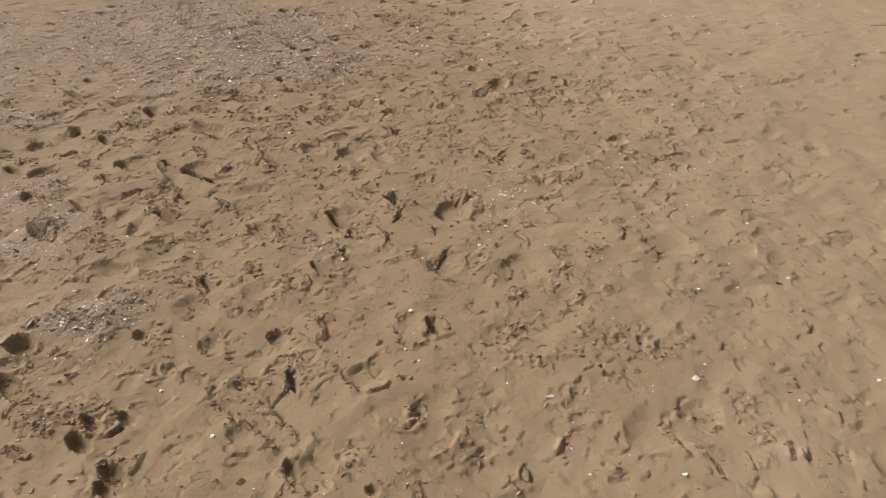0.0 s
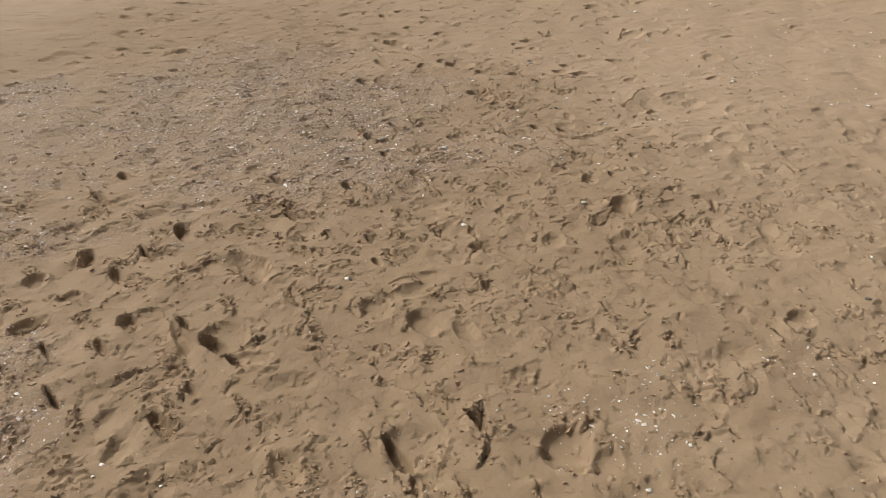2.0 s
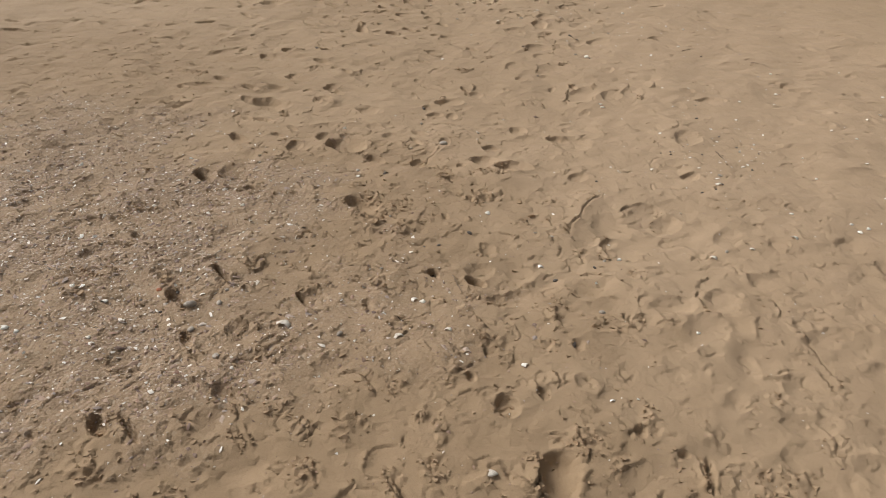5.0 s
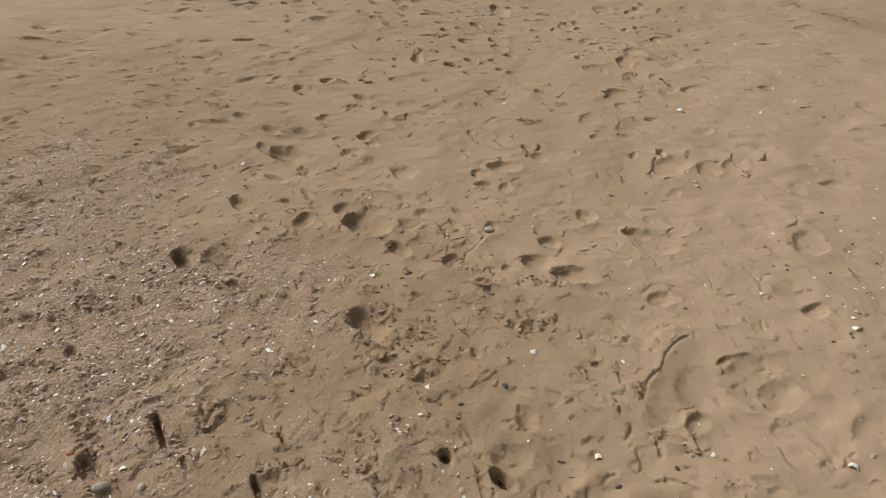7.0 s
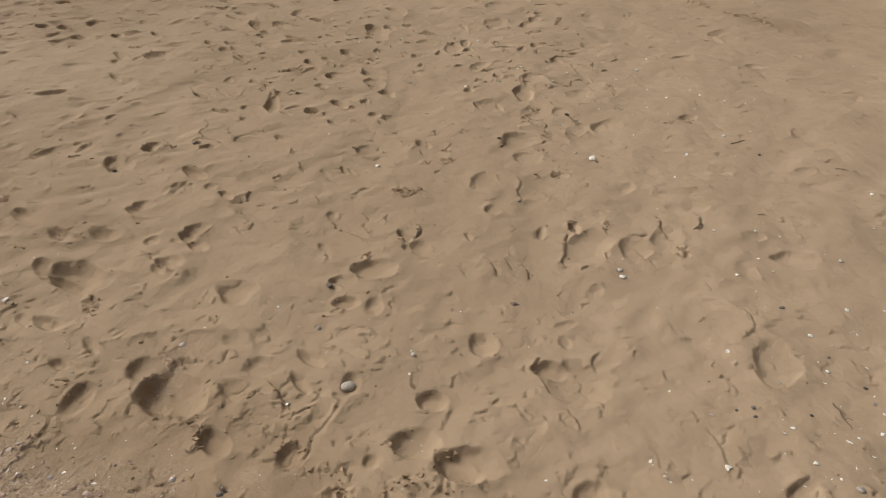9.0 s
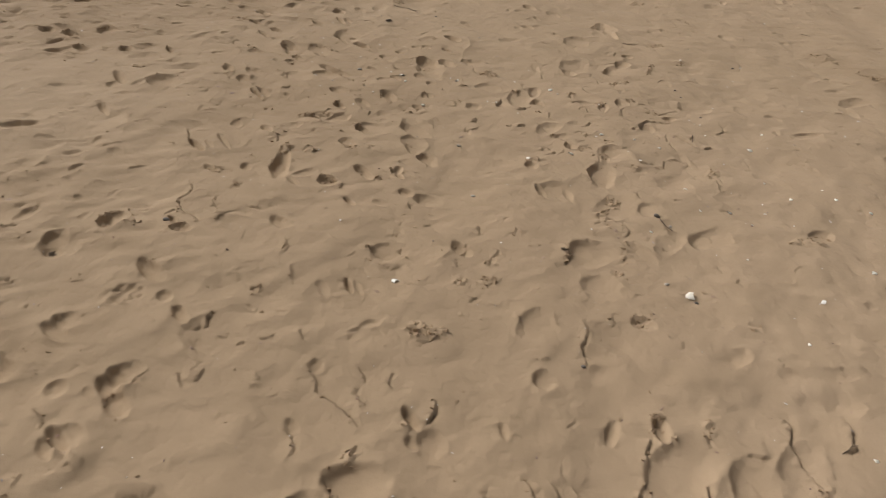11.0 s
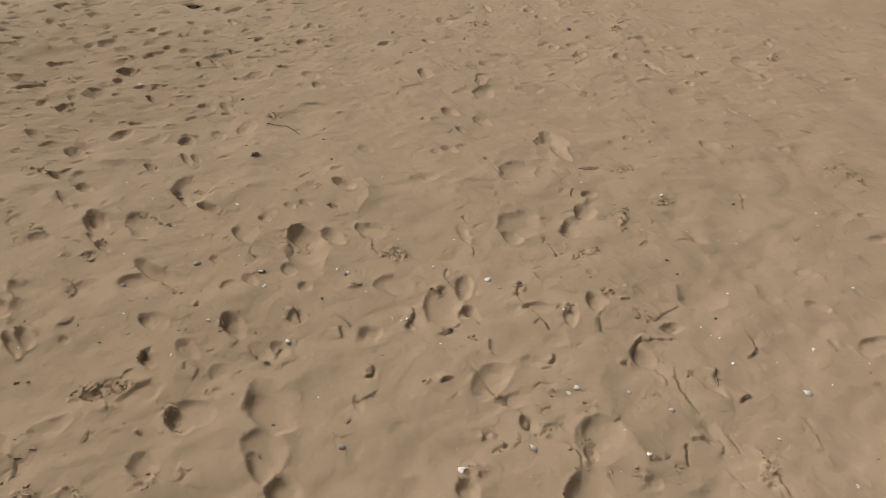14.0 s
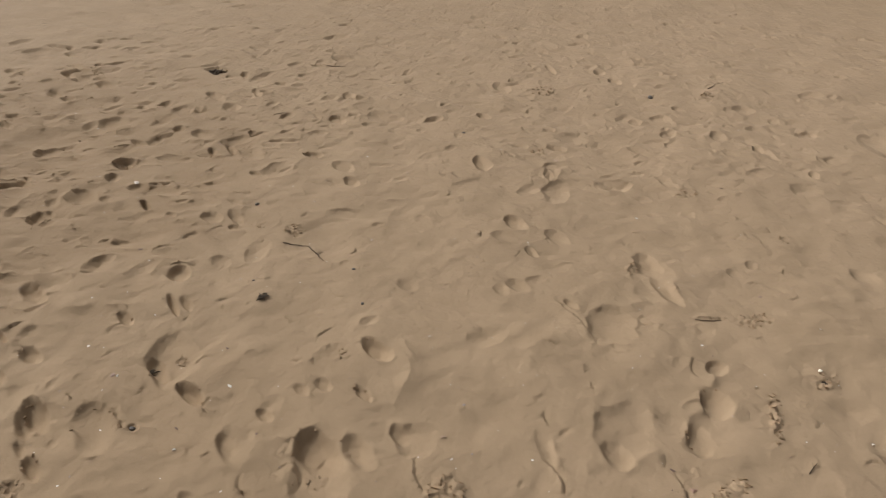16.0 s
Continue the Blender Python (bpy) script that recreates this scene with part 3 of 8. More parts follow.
clods(0.433, 1.161, 0.084, 0.067, 24, 16)
hollow(-0.357, 1.162, 0.090, 0.039, 116, 0.022, 0.70)
clods(-0.803, 1.163, 0.134, 0.093, 142, 37)
lip(-0.749, 1.190, -0.761, 1.145, 0.10, 0.014)
lip(0.787, 1.213, 0.792, 1.149, 0.10, 0.010)
lip(0.664, 1.233, 0.695, 1.150, 0.05, 0.026)
clods(1.021, 1.193, 0.099, 0.063, 29, 18)
lip(-0.378, 1.187, -0.345, 1.205, 0.00, 0.016)
hollow(-0.240, 1.201, 0.038, 0.022, 121, 0.008, 0.66)
lip(0.941, 1.221, 0.939, 1.184, 0.10, 0.016)
lip(-0.748, 1.227, -0.749, 1.190, 0.00, 0.020)
lip(0.912, 1.241, 0.897, 1.185, 0.00, 0.020)
lip(0.628, 1.234, 0.646, 1.196, 0.00, 0.020)
clods(0.099, 1.220, 0.120, 0.084, 174, 30)
clods(-0.204, 1.222, 0.116, 0.089, 102, 31)
lip(-1.122, 1.250, -1.037, 1.211, 0.10, 0.020)
clods(0.333, 1.246, 0.078, 0.044, 75, 10)
lip(0.337, 1.275, 0.307, 1.218, 0.10, 0.022)
lip(0.604, 1.293, 0.632, 1.224, 0.05, 0.026)
hollow(-0.930, 1.259, 0.113, 0.049, 138, 0.038, 0.70)
lip(0.858, 1.291, 0.869, 1.241, 0.10, 0.014)
clods(0.851, 1.271, 0.100, 0.072, 30, 21)
lip(-0.499, 1.314, -0.408, 1.234, 0.05, 0.018)
hollow(-0.507, 1.283, 0.101, 0.079, 141, 0.010, 0.60)
lip(-0.408, 1.313, -0.356, 1.272, 0.10, 0.010)
hollow(0.563, 1.293, 0.197, 0.148, 62, 0.010, 0.60)
ridge(-0.536, 1.345, -0.395, 1.243, 0.00, 0.008)
clods(1.106, 1.298, 0.070, 0.030, 60, 6)
lip(-0.865, 1.287, -0.843, 1.327, 0.00, 0.020)
clods(-1.069, 1.309, 0.130, 0.074, 163, 28)
lip(-0.063, 1.330, -0.077, 1.299, 0.00, 0.022)
lip(0.620, 1.344, 0.604, 1.293, 0.20, 0.024)
lip(-0.540, 1.329, -0.499, 1.314, 0.00, 0.010)
clods(0.742, 1.322, 0.089, 0.056, 63, 14)
hollow(0.705, 1.323, 0.189, 0.133, 49, 0.012, 0.60)
lip(1.086, 1.350, 1.074, 1.309, 0.00, 0.018)
hollow(-0.924, 1.331, 0.101, 0.030, 139, 0.026, 0.70)
hollow(0.626, 1.341, 0.044, 0.032, 14, 0.008, 0.61)
clods(-0.056, 1.341, 0.104, 0.060, 92, 18)
clods(0.673, 1.344, 0.091, 0.043, 5, 11)
clods(-0.912, 1.349, 0.205, 0.123, 166, 76)
lip(-0.448, 1.387, -0.408, 1.313, 0.10, 0.016)
clods(-1.150, 1.351, 0.099, 0.050, 129, 15)
hollow(-0.841, 1.352, 0.089, 0.041, 135, 0.020, 0.66)
lip(-0.601, 1.389, -0.540, 1.329, 0.10, 0.018)
clods(-1.047, 1.361, 0.214, 0.104, 171, 66)
hollow(-0.045, 1.368, 0.061, 0.029, 110, 0.012, 0.66)
clods(0.858, 1.374, 0.117, 0.059, 64, 20)
lip(-0.051, 1.416, -0.056, 1.351, 0.10, 0.020)
lip(0.936, 1.417, 0.934, 1.352, 0.10, 0.010)
hollow(0.367, 1.387, 0.044, 0.038, 150, 0.009, 0.61)
lip(0.668, 1.409, 0.656, 1.365, 0.00, 0.012)
hollow(0.012, 1.405, 0.135, 0.095, 90, 0.010, 0.60)
lip(-0.636, 1.434, -0.595, 1.384, 0.00, 0.014)
lip(1.031, 1.428, 1.036, 1.394, 0.00, 0.016)
clods(0.374, 1.423, 0.114, 0.038, 81, 12)
lip(-0.455, 1.398, -0.426, 1.454, 0.10, 0.016)
lip(-0.132, 1.475, -0.193, 1.429, 0.10, 0.010)
clods(-0.634, 1.457, 0.078, 0.056, 129, 13)
clods(-1.173, 1.462, 0.161, 0.082, 125, 39)
lip(-0.264, 1.500, -0.218, 1.441, 0.10, 0.020)
hollow(-1.211, 1.474, 0.166, 0.059, 136, 0.034, 0.66)
hollow(-0.552, 1.474, 0.059, 0.034, 142, 0.014, 0.66)
lip(1.024, 1.498, 1.016, 1.451, 0.00, 0.022)
clods(-0.495, 1.478, 0.079, 0.060, 129, 14)
clods(-0.563, 1.491, 0.100, 0.075, 157, 22)
hollow(-0.415, 1.495, 0.105, 0.024, 112, 0.028, 0.70)
hollow(-0.089, 1.496, 0.030, 0.020, 123, 0.009, 0.70)
clods(-0.093, 1.498, 0.048, 0.037, 177, 5)
lip(-0.430, 1.538, -0.424, 1.466, 0.15, 0.022)
lip(0.477, 1.516, 0.507, 1.503, 0.00, 0.016)
hollow(-0.192, 1.511, 0.147, 0.132, 111, 0.012, 0.60)
lip(-0.306, 1.574, -0.264, 1.505, 0.00, 0.010)
clods(-0.806, 1.567, 0.128, 0.091, 153, 34)
clods(0.287, 1.568, 0.078, 0.040, 84, 9)
clods(-0.423, 1.575, 0.138, 0.108, 124, 44)
clods(-1.249, 1.585, 0.125, 0.072, 134, 27)
clods(0.656, 1.615, 0.133, 0.103, 42, 41)
clods(-0.626, 1.617, 0.059, 0.043, 135, 7)
clods(-1.131, 1.622, 0.104, 0.050, 171, 15)
lip(0.872, 1.652, 0.850, 1.613, 0.00, 0.018)
clods(-0.074, 1.645, 0.068, 0.063, 153, 12)
lip(-0.739, 1.685, -0.703, 1.617, 0.25, 0.014)
hollow(-0.686, 1.652, 0.099, 0.070, 125, 0.010, 0.60)
hollow(-1.269, 1.654, 0.139, 0.083, 131, 0.034, 0.70)
clods(0.537, 1.656, 0.142, 0.084, 71, 36)
hollow(0.628, 1.661, 0.055, 0.035, 88, 0.012, 0.70)
clods(0.159, 1.661, 0.054, 0.052, 58, 8)
clods(0.755, 1.667, 0.089, 0.066, 57, 17)
lip(-0.171, 1.678, -0.181, 1.657, 0.00, 0.020)
lip(0.256, 1.687, 0.297, 1.659, 0.10, 0.016)
clods(-0.853, 1.686, 0.146, 0.088, 164, 38)
hollow(0.195, 1.688, 0.143, 0.122, 77, 0.010, 0.60)
clods(0.449, 1.699, 0.086, 0.052, 77, 13)
clods(0.231, 1.701, 0.126, 0.118, 38, 44)
hollow(-0.920, 1.702, 0.072, 0.048, 141, 0.019, 0.70)
hollow(-0.496, 1.704, 0.086, 0.061, 130, 0.020, 0.66)
clods(-0.006, 1.704, 0.088, 0.085, 0, 22)
clods(-0.358, 1.708, 0.059, 0.048, 130, 8)
lip(1.178, 1.747, 1.145, 1.690, 0.10, 0.016)
lip(-0.150, 1.763, -0.110, 1.678, 0.10, 0.012)
lip(-0.379, 1.796, -0.345, 1.680, 0.10, 0.018)
clods(-0.504, 1.739, 0.086, 0.067, 139, 17)
hollow(-0.010, 1.740, 0.121, 0.038, 111, 0.037, 0.70)
clods(-1.180, 1.800, 0.161, 0.100, 153, 48)
clods(-0.387, 1.805, 0.089, 0.074, 157, 19)
lip(-0.350, 1.846, -0.325, 1.789, 0.00, 0.014)
lip(-0.829, 1.891, -0.802, 1.782, 0.15, 0.012)
hollow(-0.779, 1.842, 0.202, 0.149, 132, 0.014, 0.60)
clods(0.453, 1.870, 0.100, 0.071, 65, 21)
clods(0.250, 1.898, 0.103, 0.087, 63, 26)
clods(-1.094, 1.908, 0.102, 0.066, 139, 20)
clods(0.813, 1.909, 0.099, 0.067, 37, 19)
hollow(-1.106, 1.913, 0.070, 0.049, 101, 0.012, 0.61)
clods(-0.552, 1.916, 0.089, 0.060, 118, 16)
clods(0.565, 1.916, 0.069, 0.051, 42, 10)
lip(0.772, 1.968, 0.769, 1.888, 0.15, 0.010)
lip(-0.818, 2.037, -0.786, 1.925, 0.10, 0.018)
clods(-0.521, 1.984, 0.103, 0.084, 147, 26)
lip(-0.460, 2.044, -0.447, 1.944, 0.15, 0.014)
hollow(-0.799, 1.994, 0.114, 0.029, 123, 0.029, 0.70)
clods(-0.871, 1.999, 0.125, 0.089, 160, 33)
clods(0.180, 1.999, 0.090, 0.063, 83, 17)
clods(-1.249, 2.014, 0.123, 0.078, 147, 28)
clods(0.435, 2.035, 0.118, 0.090, 63, 31)
hollow(0.303, 2.051, 0.192, 0.162, 50, 0.012, 0.60)
lip(0.227, 2.105, 0.251, 2.003, 0.20, 0.016)
hollow(-1.130, 2.067, 0.163, 0.089, 154, 0.021, 0.47)
clods(-0.651, 2.070, 0.124, 0.080, 116, 29)
hollow(-0.427, 2.074, 0.109, 0.020, 120, 0.029, 0.70)
clods(0.136, 2.076, 0.094, 0.066, 83, 18)
hollow(-1.162, 2.079, 0.162, 0.101, 164, 0.012, 0.60)
lip(-0.054, 2.126, 0.006, 2.035, 0.10, 0.016)
hollow(0.030, 2.094, 0.170, 0.149, 80, 0.012, 0.60)
lip(0.004, 2.129, -0.011, 2.068, 0.10, 0.020)
clods(-0.857, 2.121, 0.034, 0.024, 132, 5)
clods(0.795, 2.147, 0.133, 0.062, 67, 24)
lip(0.034, 2.181, 0.005, 2.117, 0.00, 0.014)
clods(0.437, 2.152, 0.103, 0.072, 16, 22)
clods(0.553, 2.158, 0.100, 0.061, 72, 18)
lip(0.771, 2.207, 0.788, 2.123, 0.05, 0.024)
clods(0.029, 2.168, 0.075, 0.050, 88, 11)
clods(-0.359, 2.186, 0.119, 0.076, 103, 27)
hollow(-0.346, 2.195, 0.071, 0.038, 97, 0.015, 0.70)
hollow(0.892, 2.201, 0.148, 0.138, 72, 0.014, 0.43)
hollow(0.846, 2.211, 0.219, 0.157, 36, 0.010, 0.60)
clods(-1.245, 2.249, 0.200, 0.118, 135, 70)
lip(0.320, 2.302, 0.336, 2.210, 0.10, 0.014)
clods(-1.027, 2.260, 0.155, 0.111, 165, 51)
clods(-0.203, 2.275, 0.114, 0.037, 97, 12)
hollow(1.200, 2.278, 0.062, 0.038, 62, 0.006, 0.52)
lip(0.702, 2.336, 0.681, 2.228, 0.10, 0.026)
lip(-0.199, 2.332, -0.194, 2.234, 0.05, 0.030)
clods(-0.303, 2.308, 0.114, 0.074, 6, 25)
clods(-0.916, 2.309, 0.133, 0.098, 135, 39)
clods(-0.501, 2.321, 0.081, 0.068, 127, 16)
hollow(-0.328, 2.322, 0.083, 0.029, 111, 0.021, 0.70)
lip(0.704, 2.309, 0.746, 2.338, 0.00, 0.014)
lip(-0.231, 2.353, -0.186, 2.295, 0.10, 0.018)
clods(-0.624, 2.326, 0.159, 0.089, 108, 42)
clods(-0.699, 2.335, 0.136, 0.087, 116, 35)
hollow(-1.518, 2.335, 0.223, 0.085, 142, 0.034, 0.61)
hollow(-0.680, 2.338, 0.172, 0.084, 128, 0.021, 0.47)
clods(-0.338, 2.339, 0.088, 0.036, 99, 9)
lip(0.792, 2.412, 0.796, 2.327, 0.20, 0.012)
clods(0.363, 2.376, 0.111, 0.058, 6, 19)
clods(-1.510, 2.386, 0.230, 0.126, 135, 80)
hollow(0.077, 2.428, 0.075, 0.029, 150, 0.027, 0.70)
hollow(-0.394, 2.429, 0.187, 0.047, 127, 0.070, 0.70)
clods(-0.276, 2.432, 0.121, 0.091, 98, 32)
lip(-0.634, 2.473, -0.647, 2.407, 0.00, 0.012)
hollow(0.170, 2.449, 0.134, 0.082, 78, 0.012, 0.60)
lip(-0.174, 2.519, -0.175, 2.394, 0.10, 0.022)
clods(-1.352, 2.457, 0.184, 0.045, 122, 25)
hollow(-0.351, 2.458, 0.212, 0.180, 107, 0.018, 0.60)
hollow(-1.089, 2.464, 0.152, 0.046, 138, 0.034, 0.66)
lip(-0.512, 2.507, -0.470, 2.425, 0.00, 0.012)
hollow(0.012, 2.483, 0.056, 0.025, 142, 0.017, 0.70)
clods(-1.111, 2.498, 0.191, 0.130, 140, 74)
hollow(0.063, 2.504, 0.170, 0.151, 60, 0.022, 0.60)
clods(0.163, 2.527, 0.109, 0.044, 83, 14)
hollow(-1.461, 2.532, 0.138, 0.021, 139, 0.042, 0.70)
lip(-0.888, 2.558, -0.840, 2.506, 0.00, 0.010)
clods(-0.140, 2.547, 0.095, 0.090, 173, 25)
lip(-0.936, 2.608, -0.863, 2.513, 0.30, 0.014)
hollow(-0.186, 2.570, 0.120, 0.044, 131, 0.036, 0.70)
lip(0.453, 2.590, 0.432, 2.552, 0.00, 0.020)
clods(0.756, 2.584, 0.063, 0.048, 31, 9)
lip(0.510, 2.598, 0.532, 2.571, 0.00, 0.020)
hollow(-0.191, 2.589, 0.086, 0.046, 159, 0.023, 0.70)
clods(-1.193, 2.592, 0.119, 0.084, 165, 29)
lip(-0.926, 2.612, -0.904, 2.580, 0.00, 0.020)
clods(0.129, 2.598, 0.085, 0.070, 175, 17)
lip(-1.112, 2.642, -1.070, 2.565, 0.00, 0.016)
hollow(0.986, 2.611, 0.040, 0.031, 6, 0.006, 0.52)
hollow(-1.063, 2.617, 0.099, 0.032, 136, 0.020, 0.61)
clods(0.086, 2.617, 0.150, 0.110, 0, 49)
lip(0.954, 2.633, 0.950, 2.606, 0.10, 0.020)
lip(0.499, 2.644, 0.510, 2.598, 0.10, 0.034)
clods(-1.660, 2.623, 0.233, 0.139, 141, 80)
clods(-0.191, 2.623, 0.111, 0.089, 105, 29)
lip(-0.188, 2.661, -0.187, 2.586, 0.10, 0.030)
hollow(-1.719, 2.637, 0.113, 0.052, 133, 0.026, 0.66)
clods(-1.283, 2.658, 0.103, 0.071, 167, 21)
lip(-0.420, 2.696, -0.354, 2.627, 0.10, 0.016)
clods(-0.316, 2.664, 0.138, 0.088, 107, 36)
lip(-1.321, 2.637, -1.260, 2.693, 0.10, 0.024)
lip(0.899, 2.692, 0.896, 2.663, 0.20, 0.016)
clods(-1.131, 2.684, 0.153, 0.087, 139, 39)
clods(0.795, 2.704, 0.086, 0.031, 179, 7)
clods(0.543, 2.721, 0.103, 0.055, 73, 17)
clods(-1.642, 2.726, 0.188, 0.070, 125, 39)
clods(-0.497, 2.729, 0.098, 0.060, 166, 17)
lip(0.744, 2.777, 0.749, 2.696, 0.10, 0.010)
clods(-1.170, 2.739, 0.141, 0.073, 121, 30)
clods(-1.205, 2.747, 0.152, 0.057, 124, 25)
hollow(-1.618, 2.747, 0.169, 0.023, 136, 0.034, 0.70)
hollow(-0.966, 2.751, 0.140, 0.034, 147, 0.029, 0.61)
hollow(-1.556, 2.755, 0.198, 0.118, 135, 0.012, 0.60)
lip(0.941, 2.804, 0.932, 2.721, 0.05, 0.012)
clods(0.409, 2.766, 0.106, 0.062, 5, 19)
lip(0.490, 2.796, 0.518, 2.742, 0.20, 0.018)
hollow(-0.941, 2.772, 0.156, 0.083, 169, 0.014, 0.60)
lip(0.627, 2.791, 0.588, 2.757, 0.20, 0.012)
hollow(-1.440, 2.776, 0.132, 0.032, 132, 0.029, 0.66)
lip(0.368, 2.799, 0.379, 2.767, 0.00, 0.022)
clods(-1.468, 2.784, 0.112, 0.055, 124, 18)
lip(-0.022, 2.800, -0.029, 2.779, 0.00, 0.020)
hollow(-0.060, 2.790, 0.095, 0.086, 170, 0.010, 0.60)
clods(0.213, 2.793, 0.087, 0.079, 77, 20)
clods(0.513, 2.795, 0.112, 0.073, 71, 24)
lip(-1.029, 2.785, -0.990, 2.828, 0.10, 0.014)
lip(-0.224, 2.839, -0.212, 2.810, 0.00, 0.020)
lip(0.826, 2.897, 0.841, 2.754, 0.05, 0.008)
clods(-0.553, 2.826, 0.054, 0.039, 143, 6)
hollow(-1.077, 2.841, 0.176, 0.072, 138, 0.070, 0.70)
lip(0.596, 2.893, 0.627, 2.791, 0.10, 0.016)
clods(-1.269, 2.847, 0.080, 0.054, 134, 13)
lip(-0.990, 2.828, -0.925, 2.872, 0.15, 0.020)
hollow(-1.703, 2.862, 0.209, 0.166, 134, 0.012, 0.60)
hollow(-1.204, 2.864, 0.234, 0.051, 130, 0.023, 0.43)
clods(-0.399, 2.867, 0.185, 0.115, 173, 64)
ridge(-1.297, 2.956, -1.191, 2.787, 0.15, 0.012)
hollow(-1.053, 2.876, 0.238, 0.151, 143, 0.020, 0.60)
hollow(-0.535, 2.879, 0.058, 0.030, 147, 0.012, 0.61)
hollow(-1.782, 2.881, 0.121, 0.088, 43, 0.024, 0.70)
clods(-0.534, 2.883, 0.079, 0.062, 139, 14)
clods(0.491, 2.885, 0.096, 0.070, 5, 20)
lip(-1.817, 2.854, -1.751, 2.925, 0.05, 0.026)
hollow(-1.911, 2.899, 0.136, 0.047, 140, 0.028, 0.61)
hollow(-1.341, 2.912, 0.249, 0.164, 131, 0.012, 0.60)
clods(-0.762, 2.914, 0.161, 0.078, 114, 37)
hollow(-1.421, 2.928, 0.123, 0.071, 143, 0.029, 0.66)
lip(0.587, 2.965, 0.596, 2.893, 0.10, 0.014)
lip(-1.602, 2.954, -1.532, 2.905, 0.00, 0.014)
hollow(-1.224, 2.934, 0.113, 0.038, 137, 0.026, 0.66)
clods(-1.592, 2.935, 0.147, 0.100, 153, 43)
clods(-1.429, 2.938, 0.132, 0.088, 137, 35)
hollow(0.598, 2.940, 0.152, 0.122, 60, 0.010, 0.60)
clods(0.240, 2.953, 0.096, 0.074, 9, 21)
lip(0.844, 2.956, 0.872, 2.992, 0.00, 0.016)
clods(0.980, 2.976, 0.170, 0.096, 5, 49)
clods(-0.610, 2.983, 0.090, 0.050, 169, 13)
clods(0.409, 2.984, 0.083, 0.072, 32, 17)
hollow(-0.257, 2.986, 0.142, 0.081, 127, 0.014, 0.43)
clods(-0.804, 2.989, 0.114, 0.062, 121, 21)
clods(-1.895, 2.995, 0.147, 0.090, 141, 39)
lip(0.289, 2.951, 0.307, 3.052, 0.20, 0.018)
lip(0.238, 3.055, 0.289, 2.951, 0.15, 0.014)
lip(1.032, 2.986, 1.124, 3.034, 0.10, 0.022)
lip(0.385, 2.998, 0.416, 3.035, 0.00, 0.016)
hollow(-0.409, 3.017, 0.150, 0.080, 123, 0.032, 0.66)
clods(0.176, 3.018, 0.084, 0.077, 11, 19)
hollow(-0.402, 3.027, 0.168, 0.128, 126, 0.014, 0.60)
clods(0.884, 3.030, 0.087, 0.060, 52, 15)
lip(-1.112, 3.066, -1.073, 2.999, 0.10, 0.022)
lip(1.275, 3.094, 1.300, 3.014, 0.10, 0.012)
clods(-1.760, 3.056, 0.139, 0.093, 166, 38)
lip(0.867, 3.084, 0.835, 3.032, 0.10, 0.014)
lip(-0.173, 3.098, -0.134, 3.043, 0.20, 0.012)
hollow(-1.728, 3.075, 0.111, 0.081, 55, 0.017, 0.61)
lip(-0.086, 3.122, -0.098, 3.028, 0.10, 0.010)
lip(0.734, 3.130, 0.765, 3.022, 0.10, 0.020)
lip(-0.673, 3.118, -0.624, 3.035, 0.20, 0.014)
clods(-1.127, 3.080, 0.132, 0.075, 132, 29)
clods(-0.484, 3.083, 0.082, 0.036, 105, 8)
hollow(-0.583, 3.087, 0.147, 0.129, 131, 0.016, 0.60)
clods(0.074, 3.088, 0.083, 0.070, 97, 17)
clods(1.101, 3.101, 0.092, 0.059, 50, 16)
clods(-2.058, 3.103, 0.204, 0.078, 128, 47)
clods(-0.308, 3.103, 0.086, 0.070, 119, 18)
lip(0.208, 3.138, 0.240, 3.082, 0.10, 0.012)
clods(-0.920, 3.114, 0.091, 0.034, 113, 9)
lip(0.814, 3.170, 0.846, 3.098, 0.25, 0.024)
lip(-0.918, 3.215, -0.859, 3.070, -0.15, 0.024)
hollow(0.862, 3.161, 0.109, 0.091, 81, 0.019, 0.61)
lip(-0.873, 3.140, -0.798, 3.195, 0.10, 0.014)
lip(0.193, 3.197, 0.208, 3.138, 0.00, 0.022)
hollow(-1.928, 3.179, 0.123, 0.090, 125, 0.025, 0.61)
clods(-1.512, 3.179, 0.150, 0.100, 135, 45)
clods(-0.570, 3.185, 0.120, 0.083, 161, 29)
clods(-1.380, 3.198, 0.127, 0.098, 151, 37)
hollow(-1.811, 3.207, 0.224, 0.181, 127, 0.010, 0.60)
clods(-0.072, 3.208, 0.117, 0.044, 94, 15)
lip(-0.812, 3.241, -0.817, 3.196, 0.00, 0.014)
clods(-1.963, 3.219, 0.091, 0.057, 143, 15)
clods(1.032, 3.219, 0.128, 0.081, 58, 31)
hollow(-1.623, 3.220, 0.145, 0.051, 134, 0.033, 0.66)
clods(-0.399, 3.223, 0.103, 0.083, 145, 25)
lip(-1.189, 3.242, -1.107, 3.208, 0.20, 0.010)
clods(0.874, 3.226, 0.075, 0.057, 23, 12)
clods(0.020, 3.234, 0.154, 0.073, 93, 33)
lip(-1.203, 3.273, -1.123, 3.224, 0.10, 0.014)
clods(-1.357, 3.264, 0.206, 0.120, 142, 74)
hollow(-0.206, 3.270, 0.083, 0.046, 122, 0.016, 0.61)
clods(-1.666, 3.275, 0.206, 0.086, 120, 53)
hollow(1.359, 3.275, 0.108, 0.057, 53, 0.008, 0.47)
clods(-0.724, 3.291, 0.070, 0.038, 115, 7)
clods(-0.235, 3.292, 0.106, 0.060, 102, 18)
clods(-0.917, 3.295, 0.184, 0.084, 177, 46)
